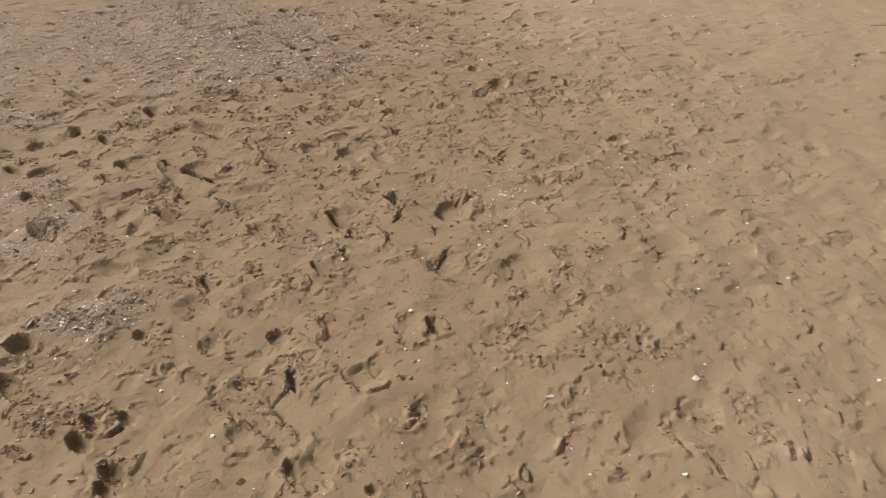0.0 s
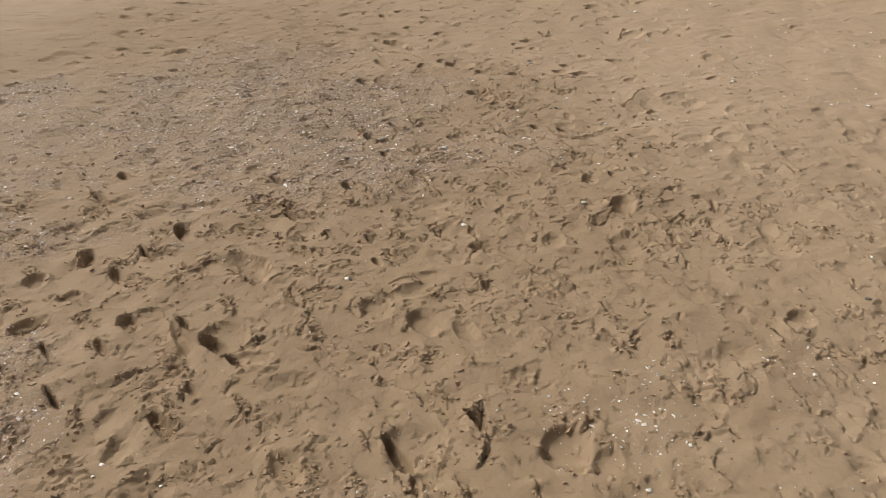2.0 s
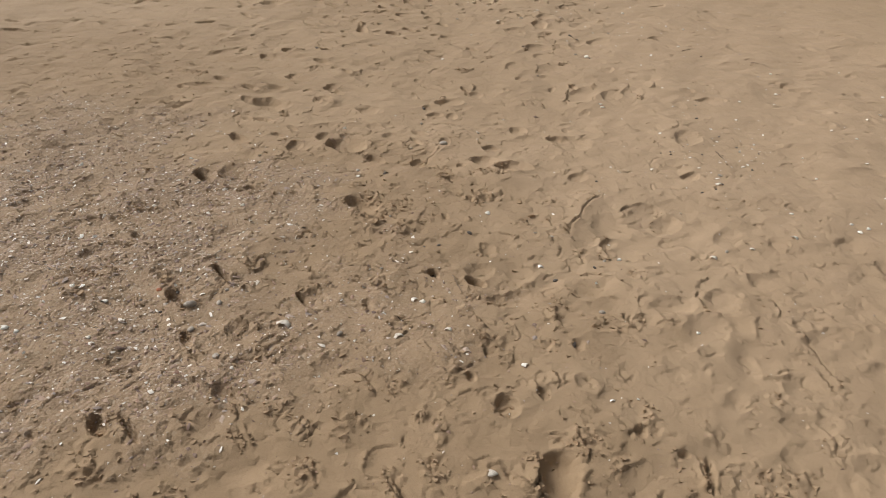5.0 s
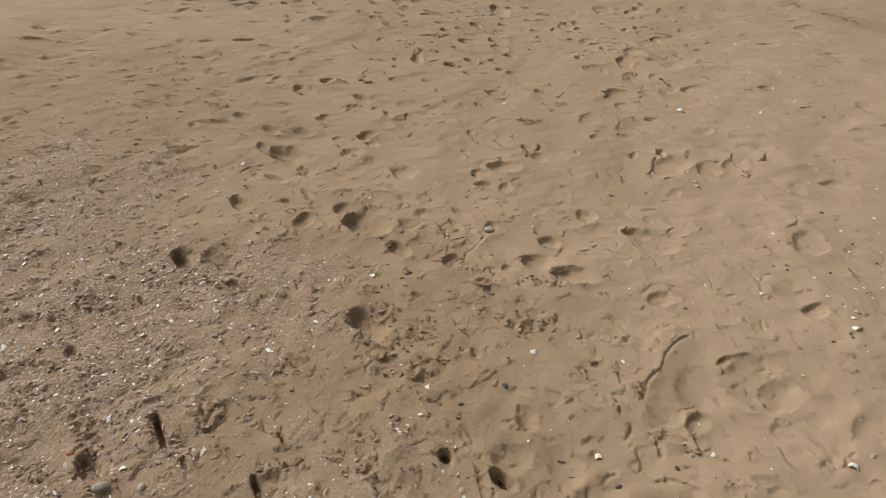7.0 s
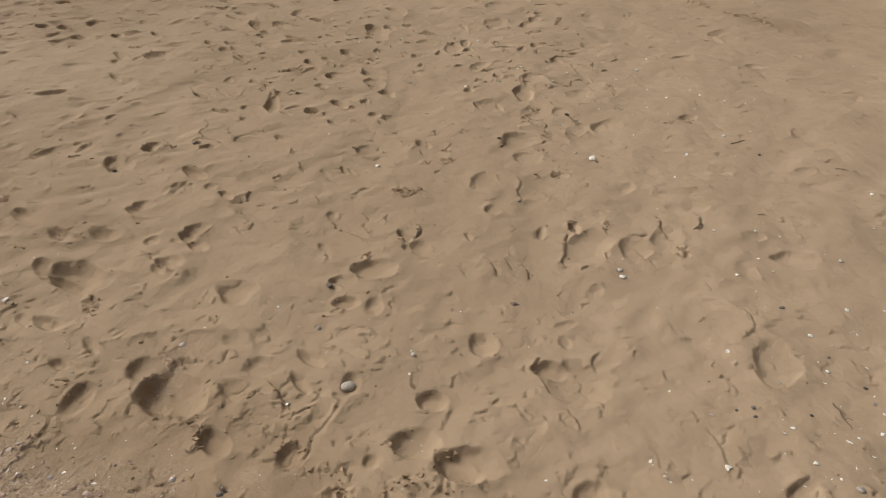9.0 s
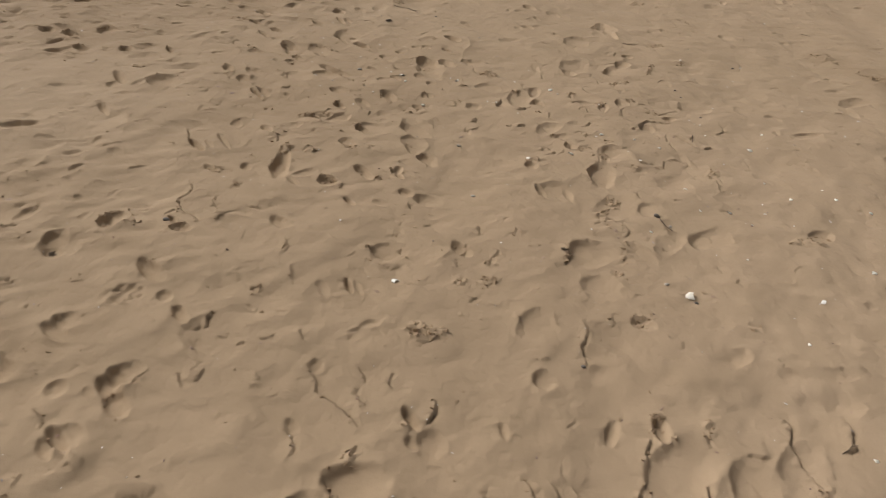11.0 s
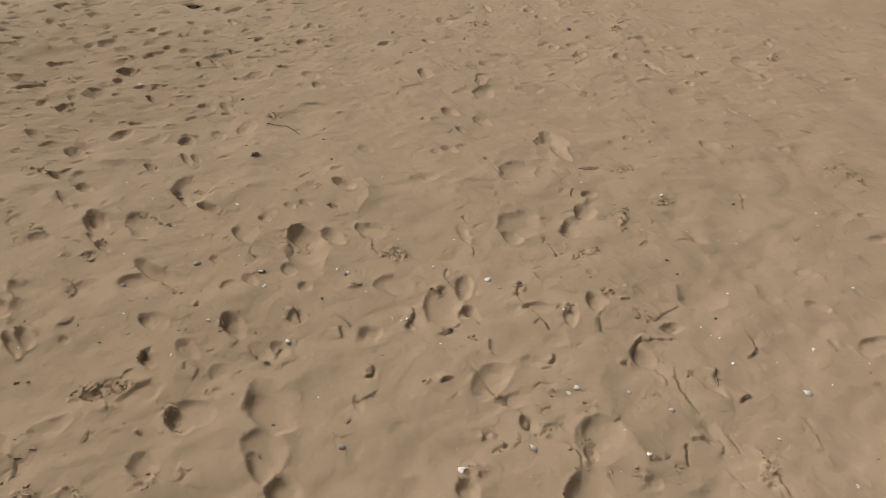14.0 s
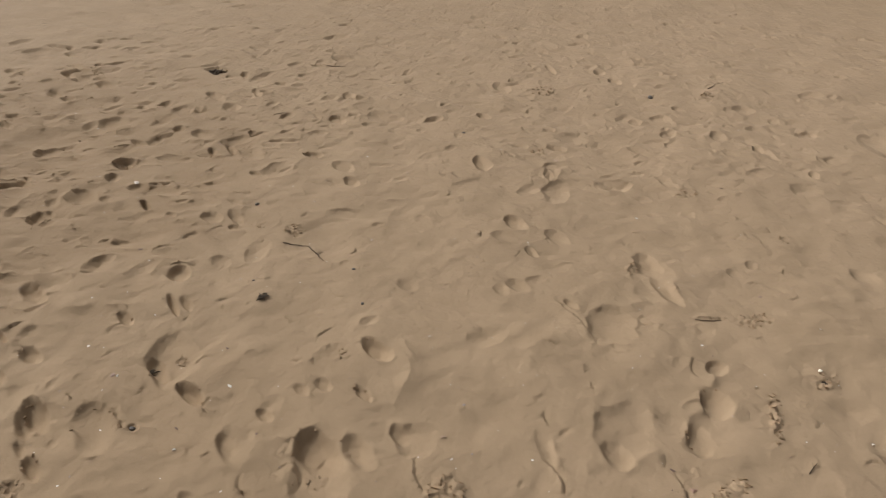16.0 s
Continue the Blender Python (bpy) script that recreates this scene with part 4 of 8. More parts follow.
hollow(-1.129, 3.300, 0.279, 0.127, 142, 0.034, 0.47)
lip(-0.514, 3.332, -0.450, 3.272, 0.10, 0.010)
hollow(-1.108, 3.320, 0.293, 0.109, 140, 0.034, 0.47)
hollow(-1.169, 3.321, 0.251, 0.195, 128, 0.010, 0.60)
hollow(-1.293, 3.322, 0.070, 0.059, 110, 0.015, 0.66)
lip(0.076, 3.374, 0.109, 3.290, 0.05, 0.016)
hollow(-1.807, 3.340, 0.182, 0.064, 119, 0.034, 0.70)
lip(-1.815, 3.279, -1.833, 3.404, 0.10, 0.026)
lip(-1.609, 3.383, -1.598, 3.300, 0.00, 0.020)
clods(-0.259, 3.344, 0.080, 0.044, 5, 10)
lip(0.213, 3.376, 0.235, 3.334, 0.00, 0.012)
lip(-0.063, 3.396, -0.020, 3.366, 0.20, 0.016)
clods(-0.022, 3.388, 0.084, 0.068, 8, 17)
clods(-2.095, 3.393, 0.166, 0.108, 156, 54)
lip(1.107, 3.423, 1.094, 3.367, 0.00, 0.018)
hollow(-1.597, 3.396, 0.168, 0.026, 129, 0.045, 0.70)
hollow(-0.648, 3.408, 0.080, 0.031, 129, 0.021, 0.70)
clods(-1.550, 3.418, 0.134, 0.088, 127, 35)
clods(-1.246, 3.435, 0.105, 0.068, 120, 21)
clods(-0.612, 3.444, 0.091, 0.070, 156, 19)
hollow(-0.365, 3.459, 0.213, 0.113, 156, 0.014, 0.36)
clods(-0.944, 3.462, 0.169, 0.104, 164, 52)
lip(-0.421, 3.511, -0.365, 3.440, 0.15, 0.014)
clods(-2.231, 3.484, 0.244, 0.150, 165, 80)
clods(-0.793, 3.490, 0.149, 0.089, 169, 40)
lip(0.535, 3.528, 0.519, 3.472, 0.10, 0.018)
clods(-0.604, 3.501, 0.122, 0.087, 160, 31)
lip(0.427, 3.541, 0.463, 3.478, 0.05, 0.022)
clods(0.861, 3.510, 0.087, 0.059, 44, 15)
clods(0.308, 3.515, 0.136, 0.095, 9, 38)
lip(-0.270, 3.501, -0.267, 3.560, 0.20, 0.016)
clods(1.061, 3.531, 0.080, 0.050, 28, 11)
lip(0.991, 3.555, 1.021, 3.538, 0.10, 0.016)
lip(0.529, 3.586, 0.532, 3.509, 0.10, 0.022)
clods(0.678, 3.556, 0.101, 0.066, 65, 20)
hollow(0.206, 3.562, 0.028, 0.018, 77, 0.007, 0.70)
clods(0.782, 3.562, 0.107, 0.055, 66, 17)
hollow(-0.257, 3.564, 0.088, 0.048, 175, 0.022, 0.70)
clods(-2.067, 3.565, 0.195, 0.126, 164, 73)
clods(-0.125, 3.568, 0.090, 0.040, 2, 10)
hollow(-1.509, 3.571, 0.181, 0.067, 130, 0.062, 0.70)
clods(-0.254, 3.571, 0.106, 0.080, 175, 25)
lip(0.268, 3.611, 0.309, 3.534, 0.05, 0.014)
clods(-1.102, 3.573, 0.119, 0.041, 121, 14)
clods(-1.388, 3.576, 0.175, 0.119, 125, 62)
hollow(-0.713, 3.579, 0.075, 0.023, 127, 0.023, 0.70)
clods(-0.989, 3.579, 0.124, 0.062, 175, 23)
lip(-0.425, 3.613, -0.351, 3.565, 0.15, 0.016)
hollow(-1.472, 3.592, 0.216, 0.141, 123, 0.012, 0.60)
clods(-0.498, 3.598, 0.049, 0.039, 150, 5)
hollow(-0.888, 3.600, 0.084, 0.023, 136, 0.019, 0.66)
clods(-1.607, 3.602, 0.146, 0.070, 119, 30)
hollow(-0.493, 3.604, 0.060, 0.027, 127, 0.013, 0.66)
lip(-0.913, 3.584, -0.899, 3.639, 0.10, 0.020)
clods(-0.731, 3.616, 0.120, 0.069, 121, 24)
clods(-0.577, 3.625, 0.091, 0.044, 110, 12)
clods(-0.187, 3.627, 0.064, 0.042, 178, 7)
clods(-1.226, 3.628, 0.177, 0.118, 118, 62)
lip(-0.746, 3.615, -0.732, 3.660, 0.10, 0.020)
hollow(0.930, 3.640, 0.123, 0.120, 115, 0.013, 0.43)
lip(-0.497, 3.674, -0.494, 3.609, 0.15, 0.014)
clods(1.166, 3.643, 0.076, 0.048, 43, 11)
lip(-0.181, 3.638, -0.153, 3.661, 0.10, 0.020)
hollow(0.029, 3.650, 0.130, 0.095, 88, 0.012, 0.60)
hollow(0.042, 3.653, 0.108, 0.069, 118, 0.015, 0.52)
lip(0.255, 3.696, 0.268, 3.611, 0.05, 0.022)
clods(-0.619, 3.655, 0.106, 0.079, 150, 25)
hollow(0.347, 3.658, 0.213, 0.177, 45, 0.012, 0.60)
clods(0.555, 3.660, 0.096, 0.051, 9, 14)
hollow(0.872, 3.668, 0.203, 0.147, 41, 0.010, 0.60)
hollow(-0.429, 3.669, 0.124, 0.025, 123, 0.031, 0.70)
lip(0.081, 3.708, 0.130, 3.635, 0.05, 0.012)
hollow(-0.337, 3.672, 0.134, 0.094, 110, 0.010, 0.60)
lip(-0.040, 3.712, -0.048, 3.635, 0.10, 0.018)
clods(0.262, 3.675, 0.044, 0.040, 60, 5)
hollow(-0.295, 3.678, 0.113, 0.035, 115, 0.015, 0.52)
clods(0.698, 3.679, 0.115, 0.074, 64, 25)
hollow(-0.397, 3.691, 0.163, 0.134, 130, 0.014, 0.60)
clods(0.771, 3.694, 0.069, 0.044, 64, 9)
hollow(0.718, 3.696, 0.105, 0.058, 60, 0.011, 0.56)
lip(-0.319, 3.742, -0.293, 3.653, 0.10, 0.018)
lip(-0.474, 3.768, -0.451, 3.654, 0.20, 0.026)
hollow(0.526, 3.719, 0.067, 0.028, 108, 0.016, 0.70)
clods(1.011, 3.719, 0.110, 0.074, 34, 24)
clods(-1.799, 3.724, 0.164, 0.115, 135, 56)
lip(0.698, 3.791, 0.716, 3.659, 0.05, 0.026)
clods(-1.994, 3.727, 0.212, 0.139, 137, 80)
clods(0.512, 3.734, 0.136, 0.062, 81, 25)
clods(0.608, 3.739, 0.117, 0.075, 69, 26)
lip(1.087, 3.757, 1.107, 3.724, 0.10, 0.014)
hollow(0.624, 3.748, 0.046, 0.033, 104, 0.009, 0.66)
clods(1.268, 3.756, 0.134, 0.071, 54, 28)
hollow(-1.106, 3.759, 0.087, 0.036, 142, 0.025, 0.70)
clods(-2.384, 3.768, 0.237, 0.151, 146, 80)
lip(-0.364, 3.799, -0.348, 3.763, 0.00, 0.012)
clods(0.347, 3.782, 0.112, 0.095, 17, 32)
clods(-0.203, 3.784, 0.067, 0.048, 177, 9)
clods(-1.009, 3.785, 0.109, 0.068, 163, 22)
hollow(0.259, 3.812, 0.154, 0.141, 34, 0.012, 0.60)
lip(0.683, 3.838, 0.690, 3.790, 0.00, 0.030)
clods(1.142, 3.817, 0.146, 0.095, 43, 41)
clods(-1.129, 3.821, 0.189, 0.103, 110, 58)
clods(0.425, 3.822, 0.098, 0.065, 77, 19)
hollow(-0.623, 3.826, 0.091, 0.036, 133, 0.016, 0.56)
clods(-1.133, 3.828, 0.099, 0.066, 151, 19)
hollow(0.237, 3.829, 0.093, 0.075, 70, 0.010, 0.47)
hollow(-1.138, 3.835, 0.066, 0.030, 146, 0.016, 0.66)
clods(-0.631, 3.846, 0.133, 0.083, 116, 33)
lip(0.270, 3.901, 0.192, 3.808, 0.20, 0.014)
clods(0.553, 3.855, 0.129, 0.096, 68, 37)
clods(1.009, 3.857, 0.140, 0.088, 54, 36)
clods(0.679, 3.862, 0.154, 0.048, 77, 22)
clods(-1.278, 3.863, 0.200, 0.152, 123, 80)
hollow(-2.047, 3.865, 0.193, 0.036, 142, 0.034, 0.66)
hollow(-0.205, 3.868, 0.047, 0.018, 114, 0.014, 0.70)
hollow(-0.186, 3.874, 0.084, 0.050, 127, 0.010, 0.47)
lip(0.681, 3.913, 0.683, 3.838, 0.10, 0.034)
clods(-1.211, 3.876, 0.141, 0.078, 174, 32)
clods(-2.075, 3.880, 0.154, 0.095, 134, 43)
lip(-0.087, 3.946, -0.035, 3.844, 0.05, 0.022)
clods(-0.868, 3.897, 0.160, 0.062, 179, 29)
lip(1.283, 3.924, 1.296, 3.875, 0.05, 0.010)
hollow(0.592, 3.904, 0.062, 0.039, 79, 0.016, 0.70)
lip(-0.183, 3.940, -0.212, 3.898, 0.20, 0.010)
lip(0.307, 3.956, 0.270, 3.901, 0.00, 0.016)
lip(0.922, 3.928, 0.955, 3.956, 0.10, 0.014)
clods(-0.087, 3.946, 0.111, 0.070, 100, 23)
lip(-0.333, 3.986, -0.274, 3.907, 0.10, 0.012)
lip(-0.883, 3.980, -0.861, 3.925, 0.00, 0.018)
clods(-0.319, 3.959, 0.116, 0.100, 129, 34)
hollow(0.344, 3.986, 0.200, 0.121, 81, 0.014, 0.60)
hollow(0.346, 4.003, 0.176, 0.110, 92, 0.027, 0.61)
clods(0.014, 4.008, 0.142, 0.088, 94, 37)
clods(0.918, 4.008, 0.195, 0.142, 45, 80)
lip(0.288, 4.068, 0.272, 3.954, 0.10, 0.034)
hollow(-1.077, 4.016, 0.049, 0.021, 138, 0.014, 0.70)
hollow(1.261, 4.027, 0.064, 0.024, 70, 0.005, 0.56)
hollow(0.737, 4.033, 0.139, 0.030, 85, 0.015, 0.66)
lip(0.743, 4.097, 0.726, 3.996, 0.00, 0.022)
lip(-0.559, 4.090, -0.503, 4.019, 0.00, 0.014)
lip(-0.874, 4.101, -0.822, 4.013, 0.20, 0.018)
hollow(-0.822, 4.060, 0.157, 0.028, 134, 0.031, 0.61)
clods(1.359, 4.063, 0.112, 0.032, 8, 10)
hollow(-0.913, 4.064, 0.119, 0.048, 130, 0.026, 0.66)
clods(0.503, 4.067, 0.094, 0.066, 67, 18)
lip(-0.544, 4.107, -0.489, 4.034, 0.00, 0.014)
lip(-0.306, 4.091, -0.190, 4.053, 0.10, 0.008)
lip(0.407, 4.121, 0.419, 4.047, 0.10, 0.028)
lip(-0.529, 4.123, -0.474, 4.050, 0.00, 0.014)
clods(0.669, 4.092, 0.093, 0.053, 73, 14)
clods(-0.929, 4.098, 0.139, 0.083, 125, 34)
lip(-0.339, 4.067, -0.323, 4.130, 0.00, 0.012)
hollow(0.683, 4.104, 0.045, 0.033, 29, 0.012, 0.70)
clods(-1.315, 4.105, 0.190, 0.112, 133, 63)
hollow(-1.273, 4.110, 0.156, 0.047, 136, 0.034, 0.66)
clods(-1.203, 4.112, 0.117, 0.074, 168, 26)
lip(-0.360, 4.081, -0.344, 4.144, 0.00, 0.012)
clods(0.416, 4.121, 0.156, 0.094, 80, 44)
hollow(-2.069, 4.123, 0.138, 0.061, 132, 0.034, 0.70)
clods(0.026, 4.127, 0.185, 0.037, 93, 20)
lip(0.432, 4.092, 0.401, 4.167, 0.10, 0.020)
lip(-0.383, 4.101, -0.367, 4.165, 0.00, 0.012)
clods(-0.221, 4.143, 0.116, 0.096, 179, 33)
lip(-0.588, 4.201, -0.548, 4.122, 0.10, 0.022)
hollow(0.578, 4.174, 0.050, 0.032, 95, 0.012, 0.70)
clods(-0.446, 4.177, 0.107, 0.088, 136, 28)
lip(0.541, 4.160, 0.593, 4.195, 0.10, 0.014)
lip(1.091, 4.226, 1.089, 4.133, 0.10, 0.014)
clods(-0.035, 4.187, 0.064, 0.057, 103, 10)
clods(0.614, 4.212, 0.133, 0.074, 77, 29)
clods(-0.611, 4.216, 0.143, 0.110, 123, 47)
hollow(-0.607, 4.222, 0.132, 0.074, 137, 0.020, 0.52)
lip(-1.031, 4.206, -0.996, 4.242, 0.00, 0.016)
clods(1.303, 4.240, 0.104, 0.060, 21, 18)
hollow(0.208, 4.244, 0.102, 0.067, 108, 0.021, 0.66)
clods(0.195, 4.268, 0.147, 0.084, 88, 37)
lip(1.335, 4.274, 1.420, 4.296, 0.00, 0.012)
clods(-0.123, 4.299, 0.141, 0.080, 96, 33)
hollow(1.556, 4.300, 0.158, 0.054, 66, 0.006, 0.43)
hollow(0.317, 4.306, 0.064, 0.039, 99, 0.018, 0.70)
lip(-0.251, 4.362, -0.178, 4.261, 0.10, 0.014)
clods(0.998, 4.337, 0.091, 0.054, 62, 14)
lip(-0.299, 4.341, -0.251, 4.362, 0.10, 0.016)
hollow(0.102, 4.363, 0.069, 0.038, 107, 0.019, 0.70)
lip(0.358, 4.402, 0.365, 4.348, 0.00, 0.022)
lip(-0.803, 4.420, -0.745, 4.367, 0.00, 0.018)
clods(-0.608, 4.395, 0.128, 0.106, 153, 40)
lip(-0.508, 4.364, -0.477, 4.442, 0.00, 0.012)
lip(1.162, 4.455, 1.169, 4.383, 0.10, 0.022)
clods(1.201, 4.421, 0.065, 0.036, 58, 7)
lip(-0.534, 4.388, -0.491, 4.480, 0.00, 0.012)
lip(0.991, 4.426, 1.078, 4.446, 0.00, 0.012)
lip(-0.557, 4.417, -0.512, 4.507, 0.00, 0.012)
hollow(-0.818, 4.469, 0.111, 0.033, 122, 0.018, 0.56)
lip(-0.581, 4.454, -0.544, 4.525, 0.00, 0.012)
lip(0.132, 4.522, 0.143, 4.464, 0.00, 0.026)
hollow(1.505, 4.505, 0.114, 0.072, 161, 0.012, 0.43)
lip(-0.707, 4.568, -0.659, 4.469, -0.20, 0.026)
clods(0.164, 4.524, 0.120, 0.086, 85, 31)
hollow(-0.653, 4.530, 0.145, 0.085, 110, 0.012, 0.60)
lip(-0.632, 4.532, -0.600, 4.534, 0.20, 0.014)
clods(0.334, 4.536, 0.109, 0.080, 8, 25)
hollow(0.437, 4.538, 0.064, 0.036, 98, 0.013, 0.70)
clods(0.430, 4.542, 0.057, 0.042, 73, 7)
lip(0.120, 4.582, 0.175, 4.525, 0.10, 0.012)
clods(-0.143, 4.603, 0.113, 0.087, 102, 29)
lip(0.229, 4.635, 0.252, 4.575, 0.10, 0.022)
lip(-0.168, 4.648, -0.122, 4.612, 0.00, 0.014)
lip(0.570, 4.652, 0.574, 4.622, 0.00, 0.026)
lip(0.100, 4.675, 0.143, 4.616, 0.10, 0.022)
clods(-0.877, 4.655, 0.094, 0.056, 3, 15)
clods(-1.066, 4.659, 0.130, 0.087, 174, 33)
clods(0.537, 4.672, 0.099, 0.069, 34, 20)
clods(0.636, 4.675, 0.094, 0.068, 37, 19)
clods(-1.276, 4.685, 0.136, 0.088, 169, 36)
lip(0.526, 4.708, 0.536, 4.663, 0.10, 0.020)
hollow(-0.935, 4.697, 0.148, 0.049, 142, 0.031, 0.61)
lip(0.364, 4.742, 0.373, 4.665, 0.10, 0.026)
lip(-0.292, 4.738, -0.265, 4.679, 0.10, 0.020)
hollow(-0.270, 4.714, 0.084, 0.034, 104, 0.010, 0.52)
lip(0.648, 4.715, 0.679, 4.731, 0.00, 0.014)
clods(0.374, 4.734, 0.161, 0.060, 88, 28)
hollow(-0.501, 4.738, 0.109, 0.028, 129, 0.043, 0.70)
hollow(-0.951, 4.740, 0.055, 0.026, 141, 0.013, 0.66)
lip(0.762, 4.758, 0.784, 4.725, 0.10, 0.016)
hollow(-0.466, 4.745, 0.132, 0.106, 118, 0.012, 0.60)
lip(0.413, 4.773, 0.419, 4.744, 0.10, 0.016)
lip(-0.020, 4.775, -0.007, 4.745, 0.10, 0.020)
clods(-0.010, 4.766, 0.067, 0.061, 46, 12)
clods(0.185, 4.766, 0.089, 0.075, 57, 19)
hollow(-0.714, 4.768, 0.053, 0.025, 130, 0.016, 0.70)
lip(0.904, 4.788, 0.946, 4.759, 0.05, 0.024)
hollow(0.200, 4.778, 0.125, 0.085, 174, 0.019, 0.52)
clods(-0.739, 4.793, 0.044, 0.034, 172, 5)
clods(-1.006, 4.797, 0.068, 0.048, 172, 9)
clods(0.088, 4.799, 0.089, 0.079, 74, 21)
clods(-0.488, 4.812, 0.114, 0.073, 8, 24)
hollow(0.259, 4.814, 0.104, 0.075, 175, 0.011, 0.43)
lip(0.881, 4.843, 0.904, 4.788, 0.05, 0.030)
hollow(0.964, 4.831, 0.208, 0.124, 45, 0.012, 0.60)
clods(-1.306, 4.837, 0.212, 0.107, 6, 68)
lip(0.337, 4.854, 0.345, 4.822, 0.00, 0.016)
clods(-1.048, 4.840, 0.120, 0.092, 149, 33)
hollow(0.493, 4.843, 0.109, 0.099, 171, 0.009, 0.39)
hollow(-0.823, 4.847, 0.166, 0.022, 129, 0.052, 0.70)
clods(-0.146, 4.853, 0.094, 0.058, 103, 16)
clods(-0.259, 4.857, 0.085, 0.072, 119, 18)
clods(-0.353, 4.886, 0.087, 0.048, 7, 12)
clods(0.283, 4.889, 0.059, 0.051, 34, 9)
clods(0.089, 4.894, 0.082, 0.066, 87, 16)
hollow(0.095, 4.895, 0.095, 0.057, 142, 0.040, 0.70)
lip(-0.705, 4.926, -0.716, 4.880, 0.10, 0.014)
hollow(-0.506, 4.910, 0.062, 0.017, 124, 0.020, 0.70)
clods(-1.282, 4.926, 0.073, 0.041, 142, 8)
clods(-0.520, 4.934, 0.065, 0.036, 117, 7)
clods(-0.737, 4.941, 0.136, 0.074, 123, 29)
hollow(-0.059, 4.943, 0.063, 0.041, 125, 0.028, 0.70)
lip(-0.589, 4.962, -0.557, 4.925, 0.00, 0.012)
lip(-0.803, 4.996, -0.745, 4.906, 0.15, 0.016)
clods(-0.297, 4.961, 0.046, 0.041, 178, 5)
hollow(0.111, 4.967, 0.125, 0.112, 65, 0.012, 0.60)
lip(-0.732, 5.012, -0.705, 4.926, 0.20, 0.018)
clods(-0.074, 4.978, 0.040, 0.024, 14, 5)
hollow(0.255, 4.983, 0.146, 0.113, 117, 0.011, 0.39)
clods(0.680, 4.984, 0.091, 0.052, 25, 14)
clods(-1.322, 5.018, 0.157, 0.064, 6, 30)
clods(-0.235, 5.029, 0.046, 0.044, 6, 6)
clods(-1.147, 5.031, 0.102, 0.062, 178, 18)
lip(0.436, 5.068, 0.441, 4.999, 0.10, 0.012)
clods(-0.965, 5.046, 0.068, 0.047, 174, 9)
lip(-1.254, 5.060, -1.232, 5.043, 0.00, 0.014)
lip(0.484, 5.131, 0.502, 5.062, 0.05, 0.022)
hollow(-1.258, 5.101, 0.068, 0.036, 127, 0.020, 0.70)
clods(-0.375, 5.115, 0.051, 0.019, 11, 5)
clods(0.118, 5.118, 0.088, 0.064, 90, 16)
hollow(0.937, 5.123, 0.071, 0.028, 49, 0.005, 0.52)
hollow(0.139, 5.123, 0.111, 0.071, 114, 0.010, 0.43)
clods(-0.666, 5.126, 0.082, 0.049, 6, 11)
hollow(-0.109, 5.128, 0.025, 0.016, 126, 0.006, 0.70)
lip(0.912, 5.161, 0.939, 5.096, 0.10, 0.016)
lip(0.424, 5.162, 0.407, 5.104, 0.10, 0.014)
clods(0.590, 5.133, 0.111, 0.063, 77, 21)
clods(0.499, 5.135, 0.072, 0.056, 50, 12)
lip(0.825, 5.163, 0.832, 5.113, 0.00, 0.020)
lip(0.557, 5.191, 0.608, 5.095, 0.15, 0.016)
hollow(0.116, 5.159, 0.044, 0.017, 109, 0.008, 0.66)
clods(-0.185, 5.169, 0.060, 0.049, 101, 8)
clods(-0.585, 5.170, 0.077, 0.060, 175, 13)
lip(0.909, 5.213, 0.948, 5.190, 0.20, 0.008)
clods(-0.268, 5.228, 0.052, 0.051, 52, 7)
hollow(-1.488, 5.229, 0.088, 0.057, 175, 0.013, 0.52)
lip(0.370, 5.268, 0.393, 5.201, 0.10, 0.020)
clods(-1.439, 5.251, 0.145, 0.049, 10, 21)
clods(-0.204, 5.255, 0.102, 0.102, 163, 31)
clods(0.603, 5.271, 0.073, 0.053, 46, 11)
hollow(1.092, 5.274, 0.169, 0.121, 62, 0.010, 0.39)
clods(-0.162, 5.305, 0.053, 0.053, 5, 8)
lip(0.454, 5.337, 0.459, 5.276, 0.10, 0.022)
clods(0.453, 5.311, 0.069, 0.048, 74, 10)
clods(-0.328, 5.324, 0.180, 0.121, 13, 65)
clods(-1.316, 5.327, 0.119, 0.072, 178, 25)
lip(0.801, 5.376, 0.830, 5.316, 0.05, 0.016)
clods(0.277, 5.350, 0.092, 0.049, 84, 13)
hollow(0.644, 5.354, 0.233, 0.157, 55, 0.010, 0.60)
lip(0.388, 5.388, 0.400, 5.325, 0.00, 0.020)
clods(-1.380, 5.362, 0.150, 0.098, 143, 44)
lip(0.470, 5.328, 0.525, 5.418, 0.10, 0.014)
hollow(-0.046, 5.376, 0.057, 0.031, 118, 0.012, 0.66)
clods(-0.077, 5.380, 0.083, 0.061, 19, 15)
hollow(0.871, 5.391, 0.171, 0.115, 63, 0.018, 0.52)
lip(-0.504, 5.465, -0.402, 5.359, -0.05, 0.030)
hollow(-1.206, 5.413, 0.071, 0.020, 132, 0.014, 0.61)
clods(0.319, 5.413, 0.042, 0.032, 60, 5)
hollow(0.799, 5.414, 0.261, 0.192, 82, 0.012, 0.60)
clods(-1.061, 5.419, 0.100, 0.074, 169, 22)
hollow(-0.406, 5.427, 0.211, 0.101, 132, 0.034, 0.61)
clods(-0.532, 5.443, 0.084, 0.068, 1, 17)
clods(-0.246, 5.446, 0.150, 0.143, 78, 64)
hollow(-0.401, 5.457, 0.189, 0.173, 178, 0.020, 0.60)
lip(0.708, 5.473, 0.716, 5.442, 0.00, 0.012)
